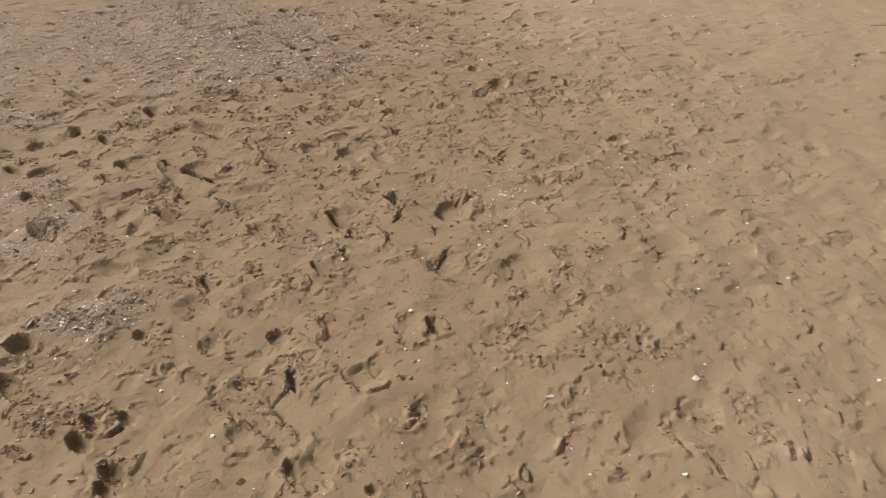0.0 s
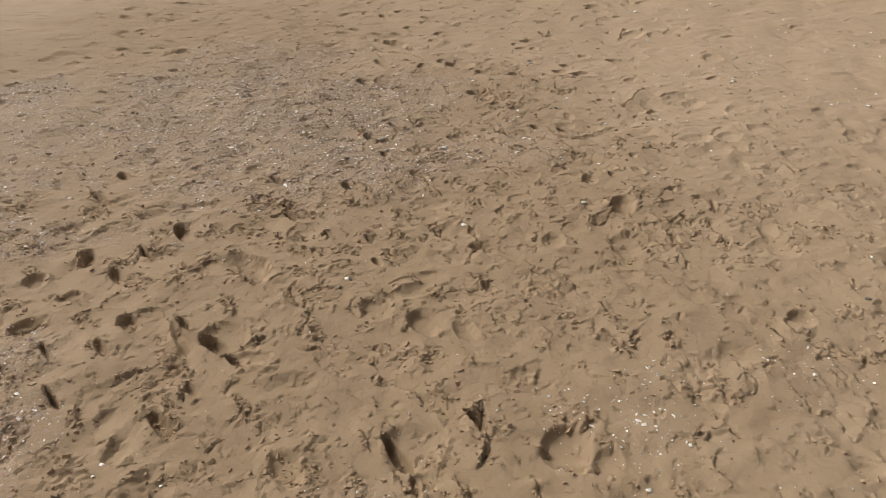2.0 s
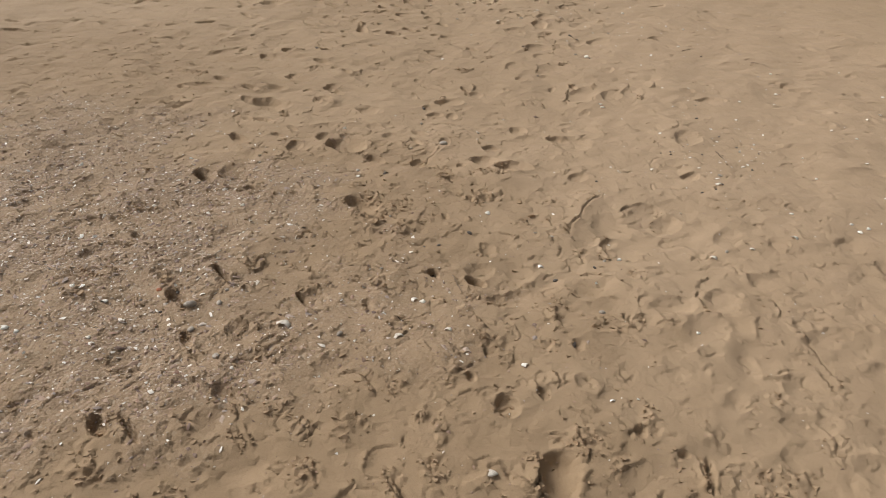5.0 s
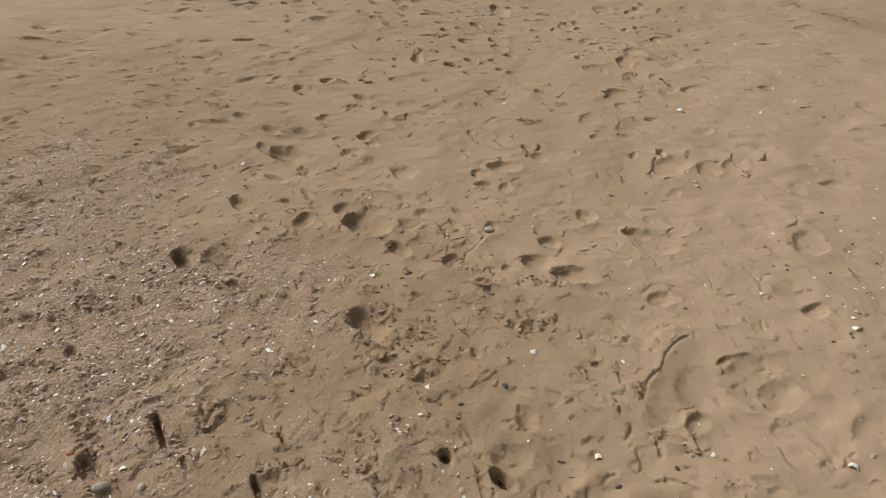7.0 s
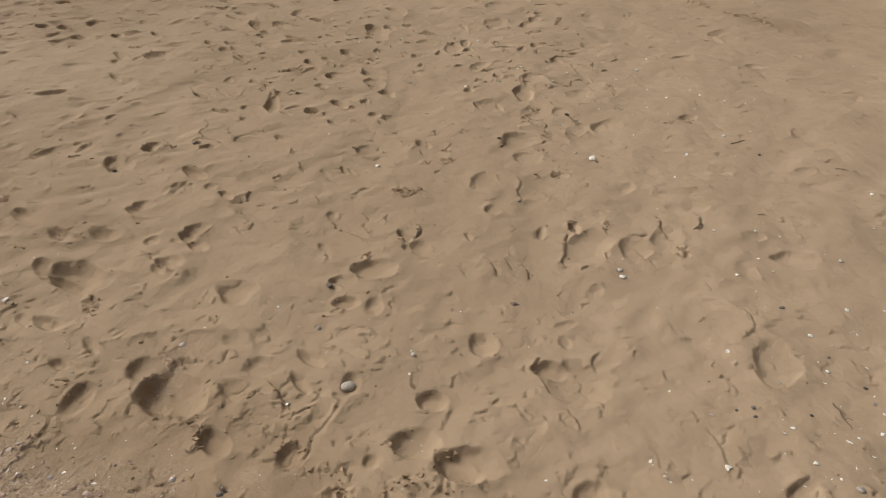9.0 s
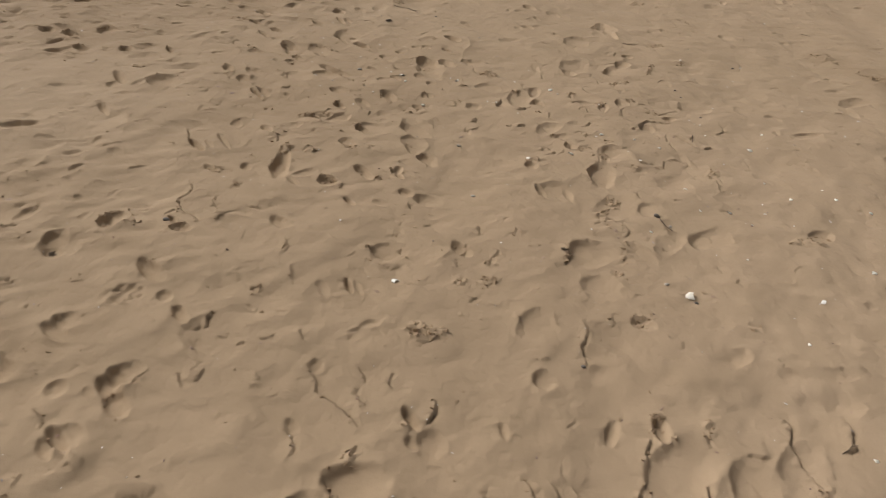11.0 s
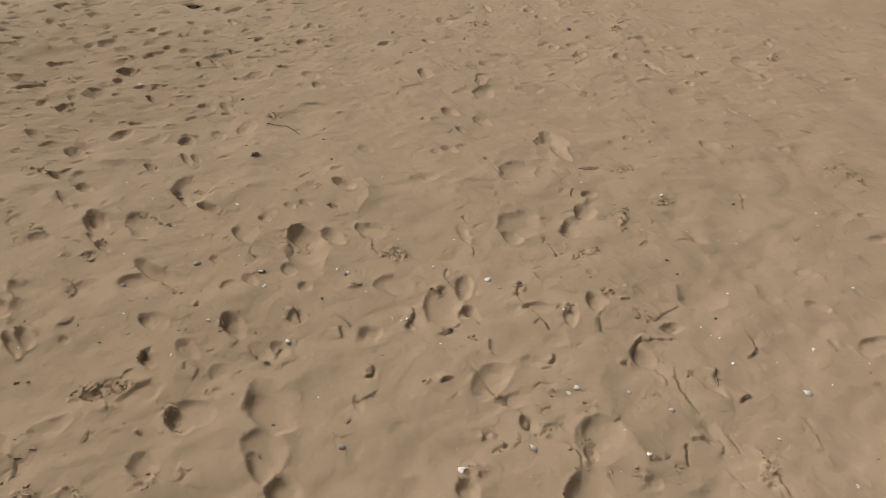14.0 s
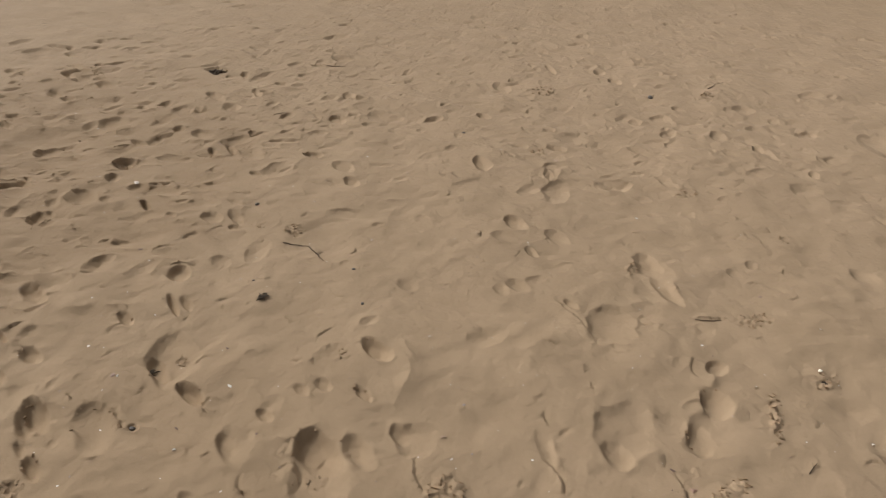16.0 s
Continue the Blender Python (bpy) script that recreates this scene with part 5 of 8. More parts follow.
ridge(0.486, 5.319, 0.626, 5.599, 0.05, 0.010)
clods(0.852, 5.478, 0.051, 0.034, 35, 5)
lip(0.698, 5.485, 0.740, 5.522, 0.10, 0.016)
clods(0.729, 5.506, 0.063, 0.032, 22, 6)
lip(0.525, 5.418, 0.618, 5.603, 0.10, 0.014)
clods(-0.376, 5.511, 0.128, 0.114, 105, 43)
clods(-0.735, 5.512, 0.070, 0.056, 131, 11)
clods(0.281, 5.520, 0.073, 0.044, 85, 9)
lip(-0.975, 5.562, -0.901, 5.491, 0.00, 0.014)
lip(-0.735, 5.512, -0.729, 5.548, 0.00, 0.014)
clods(-0.932, 5.536, 0.147, 0.112, 132, 49)
lip(0.740, 5.522, 0.805, 5.551, 0.00, 0.010)
hollow(0.057, 5.540, 0.069, 0.034, 111, 0.013, 0.66)
clods(0.390, 5.545, 0.151, 0.041, 14, 18)
clods(0.095, 5.555, 0.163, 0.141, 59, 69)
clods(-1.060, 5.561, 0.120, 0.058, 11, 20)
hollow(-0.941, 5.563, 0.064, 0.045, 177, 0.019, 0.70)
clods(0.007, 5.583, 0.045, 0.039, 84, 5)
hollow(-0.716, 5.596, 0.095, 0.009, 121, 0.013, 0.52)
clods(-0.463, 5.610, 0.079, 0.048, 14, 11)
clods(-0.294, 5.621, 0.048, 0.032, 101, 5)
hollow(-0.290, 5.628, 0.038, 0.027, 141, 0.008, 0.61)
hollow(-1.188, 5.670, 0.153, 0.057, 134, 0.062, 0.70)
hollow(-1.179, 5.688, 0.164, 0.099, 125, 0.015, 0.60)
hollow(-1.005, 5.696, 0.200, 0.098, 136, 0.026, 0.47)
lip(-1.167, 5.732, -1.043, 5.661, 0.10, 0.014)
hollow(0.873, 5.712, 0.080, 0.015, 89, 0.007, 0.55)
hollow(1.157, 5.716, 0.044, 0.024, 76, 0.004, 0.51)
hollow(-1.461, 5.717, 0.083, 0.038, 143, 0.014, 0.55)
hollow(-0.039, 5.717, 0.089, 0.064, 123, 0.009, 0.43)
hollow(-1.048, 5.719, 0.212, 0.155, 130, 0.015, 0.60)
clods(-1.473, 5.723, 0.082, 0.048, 130, 11)
clods(-0.063, 5.739, 0.128, 0.102, 88, 39)
clods(-1.217, 5.741, 0.067, 0.053, 161, 10)
clods(-0.071, 5.761, 0.101, 0.078, 103, 23)
clods(-0.346, 5.764, 0.040, 0.033, 139, 5)
lip(0.043, 5.819, 0.074, 5.739, -0.10, 0.010)
clods(0.343, 5.786, 0.041, 0.034, 73, 5)
lip(-0.900, 5.826, -0.894, 5.766, -0.20, 0.008)
lip(0.181, 5.839, 0.162, 5.769, 0.10, 0.010)
lip(0.096, 5.833, 0.105, 5.777, 0.00, 0.010)
hollow(0.548, 5.809, 0.111, 0.092, 53, 0.012, 0.60)
clods(0.159, 5.816, 0.211, 0.086, 7, 54)
lip(1.037, 5.855, 1.080, 5.789, 0.10, 0.010)
hollow(1.072, 5.845, 0.118, 0.079, 44, 0.012, 0.60)
ridge(-0.908, 5.825, -0.822, 5.899, 0.20, 0.008)
hollow(0.227, 5.864, 0.168, 0.081, 138, 0.028, 0.59)
hollow(0.251, 5.875, 0.175, 0.135, 7, 0.020, 0.60)
hollow(-0.002, 5.876, 0.060, 0.050, 128, 0.010, 0.55)
hollow(-0.209, 5.880, 0.107, 0.085, 114, 0.018, 0.60)
lip(1.100, 5.902, 1.038, 5.860, 0.00, 0.012)
lip(-0.886, 5.967, -0.906, 5.837, 0.10, 0.010)
hollow(-0.417, 5.918, 0.137, 0.075, 131, 0.022, 0.55)
lip(-0.171, 5.959, -0.178, 5.882, 0.05, 0.020)
lip(-0.477, 5.964, -0.456, 5.894, 0.00, 0.022)
hollow(0.109, 5.946, 0.143, 0.121, 11, 0.018, 0.60)
lip(0.881, 6.060, 0.903, 5.929, 0.10, 0.008)
clods(-0.545, 6.002, 0.151, 0.044, 1, 19)
lip(-0.120, 6.080, -0.171, 5.959, 0.05, 0.010)
ridge(-0.090, 6.109, -0.148, 5.942, 0.00, 0.008)
hollow(-0.854, 6.050, 0.142, 0.076, 93, 0.019, 0.59)
hollow(-0.565, 6.064, 0.163, 0.076, 131, 0.017, 0.43)
lip(0.514, 6.103, 0.544, 6.029, 0.10, 0.012)
hollow(-0.638, 6.072, 0.189, 0.085, 123, 0.028, 0.59)
hollow(-0.598, 6.084, 0.259, 0.192, 138, 0.030, 0.60)
lip(-0.345, 6.155, -0.270, 6.052, 0.10, 0.014)
hollow(0.109, 6.104, 0.071, 0.027, 107, 0.010, 0.59)
hollow(0.144, 6.116, 0.097, 0.093, 67, 0.015, 0.60)
hollow(-0.428, 6.117, 0.113, 0.081, 137, 0.014, 0.47)
hollow(-1.168, 6.137, 0.145, 0.067, 134, 0.024, 0.55)
hollow(-0.102, 6.157, 0.101, 0.059, 89, 0.013, 0.59)
hollow(-0.245, 6.157, 0.128, 0.037, 128, 0.015, 0.47)
hollow(-0.724, 6.184, 0.113, 0.091, 100, 0.017, 0.55)
hollow(-0.973, 6.192, 0.086, 0.042, 147, 0.013, 0.51)
lip(0.450, 6.236, 0.471, 6.181, 0.00, 0.015)
hollow(-0.371, 6.220, 0.133, 0.096, 161, 0.013, 0.41)
hollow(0.560, 6.220, 0.266, 0.189, 77, 0.012, 0.60)
clods(-0.629, 6.229, 0.087, 0.071, 146, 18)
hollow(-0.240, 6.269, 0.126, 0.053, 138, 0.013, 0.43)
hollow(-0.916, 6.277, 0.106, 0.039, 131, 0.011, 0.43)
hollow(0.481, 6.279, 0.111, 0.091, 3, 0.019, 0.57)
lip(1.086, 6.328, 1.114, 6.240, -0.10, 0.010)
lip(0.420, 6.278, 0.450, 6.332, 0.00, 0.015)
ridge(-0.853, 6.306, -0.546, 6.359, 0.10, 0.012)
hollow(-0.485, 6.336, 0.136, 0.078, 139, 0.010, 0.37)
hollow(1.165, 6.349, 0.239, 0.137, 63, 0.014, 0.60)
hollow(-1.102, 6.376, 0.129, 0.057, 156, 0.017, 0.47)
hollow(0.283, 6.383, 0.137, 0.095, 85, 0.014, 0.60)
hollow(-1.191, 6.390, 0.098, 0.043, 144, 0.010, 0.43)
hollow(0.540, 6.412, 0.068, 0.042, 101, 0.006, 0.43)
clods(-1.014, 6.481, 0.154, 0.057, 116, 26)
lip(1.135, 6.631, 1.101, 6.465, 0.25, 0.010)
hollow(-0.085, 6.558, 0.103, 0.064, 92, 0.010, 0.47)
hollow(-0.179, 6.569, 0.101, 0.081, 177, 0.015, 0.60)
hollow(-0.566, 6.572, 0.176, 0.091, 133, 0.015, 0.39)
hollow(-0.569, 6.605, 0.153, 0.129, 144, 0.014, 0.60)
hollow(-1.155, 6.621, 0.231, 0.082, 149, 0.028, 0.59)
hollow(-1.144, 6.651, 0.256, 0.167, 160, 0.040, 0.60)
hollow(-0.237, 6.653, 0.074, 0.044, 140, 0.009, 0.47)
lip(-0.814, 6.670, -0.747, 6.645, 0.20, 0.008)
lip(-0.070, 6.639, -0.038, 6.678, 0.10, 0.010)
ridge(-0.868, 6.698, -0.767, 6.678, 0.20, 0.012)
hollow(-0.246, 6.690, 0.041, 0.040, 133, 0.013, 0.63)
hollow(-0.209, 6.692, 0.099, 0.082, 159, 0.010, 0.60)
hollow(-1.294, 6.704, 0.123, 0.062, 124, 0.015, 0.47)
hollow(-0.873, 6.707, 0.089, 0.044, 135, 0.011, 0.47)
hollow(-0.856, 6.736, 0.132, 0.042, 142, 0.022, 0.55)
clods(-0.167, 6.744, 0.058, 0.040, 113, 6)
hollow(-0.840, 6.752, 0.110, 0.086, 128, 0.010, 0.60)
lip(-0.201, 6.785, -0.167, 6.744, 0.00, 0.030)
hollow(-0.138, 6.781, 0.145, 0.095, 150, 0.016, 0.43)
hollow(-0.105, 6.783, 0.173, 0.143, 3, 0.016, 0.60)
lip(0.179, 6.822, 0.206, 6.762, 0.10, 0.010)
lip(-0.983, 6.821, -0.926, 6.768, 0.10, 0.012)
lip(0.276, 6.877, 0.325, 6.773, 0.12, 0.018)
lip(0.407, 6.880, 0.436, 6.775, 0.12, 0.016)
ridge(0.298, 6.881, 0.346, 6.777, 0.10, 0.006)
ridge(-0.326, 6.873, -0.216, 6.811, -0.20, 0.006)
lip(0.349, 6.880, 0.380, 6.819, 0.10, 0.012)
lip(0.634, 6.835, 0.679, 6.866, 0.20, 0.016)
clods(-0.152, 6.852, 0.060, 0.045, 112, 8)
lip(-0.347, 6.912, -0.296, 6.827, 0.15, 0.014)
lip(-0.147, 6.894, -0.154, 6.862, 0.00, 0.020)
lip(0.568, 6.908, 0.579, 6.853, -0.15, 0.026)
hollow(-0.800, 6.897, 0.119, 0.063, 127, 0.019, 0.55)
lip(0.892, 6.915, 0.906, 6.881, 0.00, 0.010)
hollow(-0.985, 6.914, 0.081, 0.064, 110, 0.011, 0.51)
hollow(-0.890, 6.916, 0.062, 0.037, 126, 0.006, 0.43)
hollow(-1.340, 6.923, 0.134, 0.069, 137, 0.017, 0.47)
hollow(-0.330, 6.931, 0.062, 0.034, 134, 0.008, 0.47)
hollow(-0.010, 6.934, 0.056, 0.033, 126, 0.010, 0.59)
lip(0.733, 6.956, 0.731, 6.916, 0.00, 0.020)
hollow(0.043, 6.938, 0.127, 0.091, 99, 0.012, 0.60)
hollow(-1.181, 6.945, 0.134, 0.088, 143, 0.017, 0.47)
lip(0.588, 6.992, 0.568, 6.908, 0.10, 0.012)
hollow(-0.851, 6.950, 0.125, 0.066, 143, 0.021, 0.55)
hollow(1.034, 6.956, 0.033, 0.027, 54, 0.007, 0.63)
clods(1.020, 6.976, 0.096, 0.053, 63, 15)
lip(0.804, 7.040, 0.872, 6.921, 0.10, 0.016)
hollow(0.678, 6.987, 0.283, 0.183, 70, 0.016, 0.60)
hollow(0.863, 6.988, 0.167, 0.114, 50, 0.012, 0.60)
hollow(-0.852, 6.992, 0.099, 0.056, 139, 0.017, 0.55)
clods(-0.038, 7.000, 0.055, 0.030, 101, 5)
hollow(-0.835, 7.005, 0.125, 0.100, 69, 0.012, 0.60)
hollow(0.824, 7.006, 0.114, 0.064, 60, 0.007, 0.43)
lip(-0.304, 7.058, -0.165, 6.967, 0.05, 0.016)
hollow(-0.030, 7.015, 0.092, 0.031, 130, 0.019, 0.63)
hollow(0.219, 7.018, 0.072, 0.025, 109, 0.007, 0.47)
lip(-0.703, 7.047, -0.661, 6.993, 0.00, 0.012)
lip(0.602, 7.081, 0.596, 6.993, -0.10, 0.018)
lip(0.986, 7.083, 1.020, 7.005, 0.00, 0.014)
lip(-0.640, 7.021, -0.637, 7.071, 0.00, 0.014)
lip(0.018, 7.092, 0.016, 7.010, 0.10, 0.020)
hollow(-1.553, 7.051, 0.189, 0.085, 146, 0.016, 0.39)
hollow(0.973, 7.059, 0.235, 0.126, 63, 0.010, 0.60)
lip(-0.199, 7.102, -0.158, 7.036, -0.15, 0.012)
lip(0.849, 7.080, 0.903, 7.085, 0.00, 0.016)
hollow(-1.578, 7.083, 0.099, 0.045, 149, 0.013, 0.47)
hollow(0.501, 7.090, 0.128, 0.041, 82, 0.009, 0.51)
lip(-0.353, 7.137, -0.304, 7.058, 0.10, 0.016)
lip(0.748, 7.129, 0.758, 7.091, 0.00, 0.014)
lip(0.969, 7.146, 0.986, 7.083, 0.00, 0.024)
hollow(0.633, 7.124, 0.108, 0.052, 103, 0.019, 0.63)
hollow(-1.129, 7.126, 0.123, 0.062, 155, 0.016, 0.47)
clods(0.622, 7.142, 0.098, 0.056, 80, 16)
lip(-0.218, 7.175, -0.186, 7.129, 0.10, 0.018)
lip(1.116, 7.145, 1.143, 7.159, 0.00, 0.022)
clods(0.759, 7.154, 0.076, 0.047, 70, 10)
hollow(-0.335, 7.160, 0.066, 0.050, 121, 0.009, 0.51)
hollow(-1.138, 7.165, 0.083, 0.040, 136, 0.014, 0.55)
clods(-1.734, 7.171, 0.153, 0.084, 174, 38)
hollow(-0.703, 7.172, 0.066, 0.054, 142, 0.009, 0.47)
hollow(-1.117, 7.177, 0.097, 0.080, 103, 0.010, 0.60)
lip(0.982, 7.242, 0.969, 7.146, 0.10, 0.022)
lip(-0.591, 7.192, -0.570, 7.207, 0.00, 0.026)
hollow(-0.666, 7.200, 0.232, 0.177, 131, 0.014, 0.60)
lip(1.142, 7.271, 1.132, 7.175, 0.10, 0.016)
lip(-0.741, 7.229, -0.730, 7.245, 0.00, 0.018)
hollow(0.304, 7.237, 0.082, 0.053, 113, 0.009, 0.47)
hollow(0.311, 7.246, 0.104, 0.083, 85, 0.008, 0.60)
lip(-0.713, 7.249, -0.715, 7.308, 0.10, 0.020)
hollow(-0.808, 7.279, 0.105, 0.046, 134, 0.015, 0.51)
hollow(0.754, 7.281, 0.091, 0.072, 97, 0.005, 0.35)
hollow(-1.000, 7.308, 0.037, 0.019, 154, 0.006, 0.51)
lip(-0.077, 7.326, -0.033, 7.340, -0.20, 0.014)
hollow(-0.997, 7.338, 0.037, 0.018, 148, 0.006, 0.51)
hollow(-1.002, 7.341, 0.126, 0.090, 147, 0.008, 0.60)
hollow(-1.036, 7.353, 0.040, 0.018, 144, 0.006, 0.51)
lip(-0.124, 7.373, -0.094, 7.337, 0.20, 0.016)
hollow(-0.899, 7.357, 0.081, 0.052, 119, 0.011, 0.51)
hollow(-0.979, 7.362, 0.037, 0.016, 138, 0.005, 0.51)
hollow(-0.618, 7.367, 0.043, 0.025, 145, 0.005, 0.43)
clods(-0.092, 7.369, 0.079, 0.074, 50, 17)
clods(-0.023, 7.374, 0.093, 0.076, 20, 20)
lip(0.417, 7.427, 0.431, 7.349, 0.00, 0.020)
clods(-0.632, 7.453, 0.052, 0.044, 138, 6)
lip(0.213, 7.518, 0.233, 7.412, 0.10, 0.010)
lip(0.424, 7.533, 0.417, 7.422, 0.10, 0.014)
hollow(-1.010, 7.478, 0.155, 0.072, 142, 0.023, 0.51)
hollow(0.513, 7.481, 0.154, 0.152, 97, 0.008, 0.33)
hollow(0.276, 7.498, 0.186, 0.123, 77, 0.010, 0.60)
ridge(-0.958, 7.453, -0.971, 7.547, 0.20, 0.008)
hollow(-0.425, 7.505, 0.099, 0.039, 123, 0.006, 0.35)
hollow(-1.382, 7.507, 0.112, 0.067, 141, 0.021, 0.59)
hollow(-1.357, 7.541, 0.131, 0.107, 113, 0.012, 0.60)
hollow(-0.318, 7.545, 0.085, 0.024, 118, 0.005, 0.35)
hollow(-0.352, 7.549, 0.101, 0.021, 117, 0.018, 0.63)
lip(-0.569, 7.601, -0.528, 7.503, 0.00, 0.012)
hollow(-1.423, 7.568, 0.160, 0.086, 103, 0.021, 0.55)
hollow(0.611, 7.590, 0.087, 0.077, 12, 0.009, 0.43)
ridge(-0.263, 7.566, -0.209, 7.632, 0.20, 0.006)
clods(0.608, 7.603, 0.098, 0.071, 45, 21)
clods(0.968, 7.647, 0.060, 0.036, 46, 6)
clods(0.002, 7.669, 0.079, 0.051, 92, 12)
clods(0.094, 7.691, 0.095, 0.077, 33, 22)
hollow(-1.623, 7.716, 0.141, 0.065, 87, 0.011, 0.47)
lip(-0.650, 7.766, -0.619, 7.669, 0.10, 0.012)
hollow(-1.315, 7.724, 0.113, 0.069, 136, 0.019, 0.55)
lip(-1.084, 7.734, -1.045, 7.727, 0.00, 0.016)
clods(-1.228, 7.732, 0.078, 0.051, 179, 11)
hollow(-1.315, 7.745, 0.097, 0.050, 121, 0.015, 0.55)
hollow(-1.034, 7.746, 0.096, 0.075, 157, 0.015, 0.60)
hollow(0.476, 7.768, 0.173, 0.122, 63, 0.010, 0.60)
hollow(-1.299, 7.769, 0.113, 0.109, 98, 0.015, 0.60)
ridge(-1.288, 7.820, -1.155, 7.728, -0.30, 0.010)
hollow(-0.306, 7.775, 0.114, 0.036, 146, 0.017, 0.51)
ridge(-0.083, 7.717, -0.047, 7.844, 0.10, 0.010)
hollow(-0.269, 7.790, 0.145, 0.136, 30, 0.010, 0.60)
hollow(-1.094, 7.799, 0.071, 0.028, 134, 0.015, 0.63)
clods(0.092, 7.818, 0.076, 0.066, 50, 15)
lip(-1.055, 7.850, -0.996, 7.806, 0.00, 0.010)
clods(0.533, 7.865, 0.079, 0.049, 72, 11)
lip(-0.916, 7.925, -0.928, 7.816, -0.20, 0.009)
hollow(-0.018, 7.871, 0.111, 0.059, 125, 0.018, 0.55)
lip(-0.010, 7.917, -0.013, 7.837, 0.00, 0.014)
hollow(-0.718, 7.890, 0.121, 0.064, 136, 0.015, 0.47)
lip(-1.153, 7.969, -1.055, 7.850, -0.12, 0.014)
clods(0.359, 7.912, 0.124, 0.031, 87, 11)
lip(0.350, 8.005, 0.349, 7.865, 0.10, 0.022)
hollow(0.441, 7.963, 0.245, 0.181, 57, 0.014, 0.60)
lip(-1.020, 8.022, -0.916, 7.925, -0.30, 0.010)
hollow(0.415, 7.974, 0.148, 0.115, 106, 0.014, 0.43)
clods(0.570, 7.995, 0.131, 0.029, 85, 11)
lip(0.013, 8.057, 0.033, 7.993, 0.00, 0.014)
lip(-1.168, 8.094, -1.153, 7.969, 0.20, 0.013)
clods(0.585, 8.087, 0.049, 0.036, 21, 5)
hollow(-0.507, 8.109, 0.082, 0.030, 136, 0.014, 0.55)
hollow(0.929, 8.112, 0.054, 0.047, 80, 0.004, 0.39)
clods(-0.986, 8.131, 0.056, 0.036, 171, 6)
hollow(-0.392, 8.135, 0.084, 0.051, 147, 0.007, 0.39)
hollow(0.858, 8.172, 0.134, 0.088, 72, 0.012, 0.47)
lip(0.566, 8.234, 0.573, 8.134, 0.20, 0.012)
clods(0.512, 8.189, 0.053, 0.032, 78, 5)
hollow(0.901, 8.198, 0.198, 0.135, 28, 0.012, 0.60)
hollow(-0.233, 8.211, 0.078, 0.045, 121, 0.011, 0.51)
hollow(-0.775, 8.212, 0.105, 0.044, 134, 0.011, 0.43)
hollow(-0.221, 8.219, 0.114, 0.104, 125, 0.010, 0.60)
lip(-0.574, 8.204, -0.576, 8.247, 0.00, 0.014)
hollow(0.941, 8.237, 0.047, 0.041, 13, 0.005, 0.43)
clods(-1.108, 8.240, 0.115, 0.062, 174, 21)
hollow(-1.152, 8.242, 0.084, 0.037, 142, 0.011, 0.47)
clods(1.233, 8.251, 0.081, 0.050, 40, 12)
hollow(-0.312, 8.252, 0.080, 0.050, 149, 0.012, 0.51)
hollow(-0.645, 8.258, 0.104, 0.081, 137, 0.018, 0.55)
lip(0.720, 8.307, 0.748, 8.217, 0.00, 0.008)
clods(0.493, 8.279, 0.138, 0.062, 84, 25)
clods(-0.648, 8.282, 0.091, 0.070, 170, 19)
clods(1.328, 8.288, 0.153, 0.084, 55, 38)
hollow(-0.757, 8.299, 0.104, 0.073, 54, 0.010, 0.60)
hollow(-1.020, 8.307, 0.080, 0.043, 117, 0.012, 0.55)
hollow(1.343, 8.329, 0.145, 0.087, 51, 0.012, 0.60)
clods(-0.453, 8.346, 0.050, 0.036, 114, 5)
hollow(-0.886, 8.360, 0.276, 0.094, 103, 0.028, 0.59)
hollow(0.552, 8.372, 0.246, 0.159, 75, 0.010, 0.60)
hollow(-0.520, 8.378, 0.153, 0.052, 131, 0.022, 0.51)
clods(-0.389, 8.392, 0.051, 0.025, 107, 5)
hollow(-0.382, 8.399, 0.112, 0.030, 130, 0.020, 0.59)
clods(0.536, 8.399, 0.125, 0.071, 79, 26)
clods(-0.543, 8.405, 0.040, 0.026, 115, 5)
hollow(0.352, 8.412, 0.147, 0.030, 107, 0.009, 0.39)
hollow(0.236, 8.413, 0.134, 0.044, 111, 0.018, 0.55)
clods(-1.409, 8.421, 0.057, 0.033, 137, 5)
hollow(-1.302, 8.429, 0.169, 0.043, 135, 0.028, 0.59)
hollow(0.291, 8.430, 0.192, 0.163, 76, 0.014, 0.60)
lip(-0.223, 8.462, -0.187, 8.402, 0.00, 0.008)
hollow(-0.382, 8.435, 0.107, 0.044, 94, 0.010, 0.51)
hollow(-1.256, 8.458, 0.109, 0.025, 131, 0.009, 0.39)
hollow(-1.200, 8.497, 0.164, 0.029, 129, 0.016, 0.43)
clods(-0.914, 8.512, 0.093, 0.064, 129, 17)
clods(-0.807, 8.526, 0.095, 0.071, 133, 20)
lip(-1.429, 8.596, -1.362, 8.491, 0.00, 0.016)
hollow(-1.181, 8.551, 0.246, 0.112, 123, 0.010, 0.60)
lip(0.426, 8.605, 0.472, 8.549, 0.00, 0.016)
ridge(-1.973, 8.746, -1.669, 8.449, 0.20, 0.008)
hollow(-0.288, 8.598, 0.138, 0.074, 128, 0.025, 0.59)
clods(-0.638, 8.602, 0.103, 0.073, 175, 22)
hollow(-0.291, 8.610, 0.132, 0.096, 107, 0.012, 0.60)
lip(-1.080, 8.662, -0.980, 8.570, 0.20, 0.012)
hollow(0.489, 8.640, 0.183, 0.120, 103, 0.026, 0.55)
hollow(-0.664, 8.645, 0.118, 0.069, 125, 0.014, 0.47)
hollow(0.179, 8.652, 0.083, 0.061, 125, 0.014, 0.55)
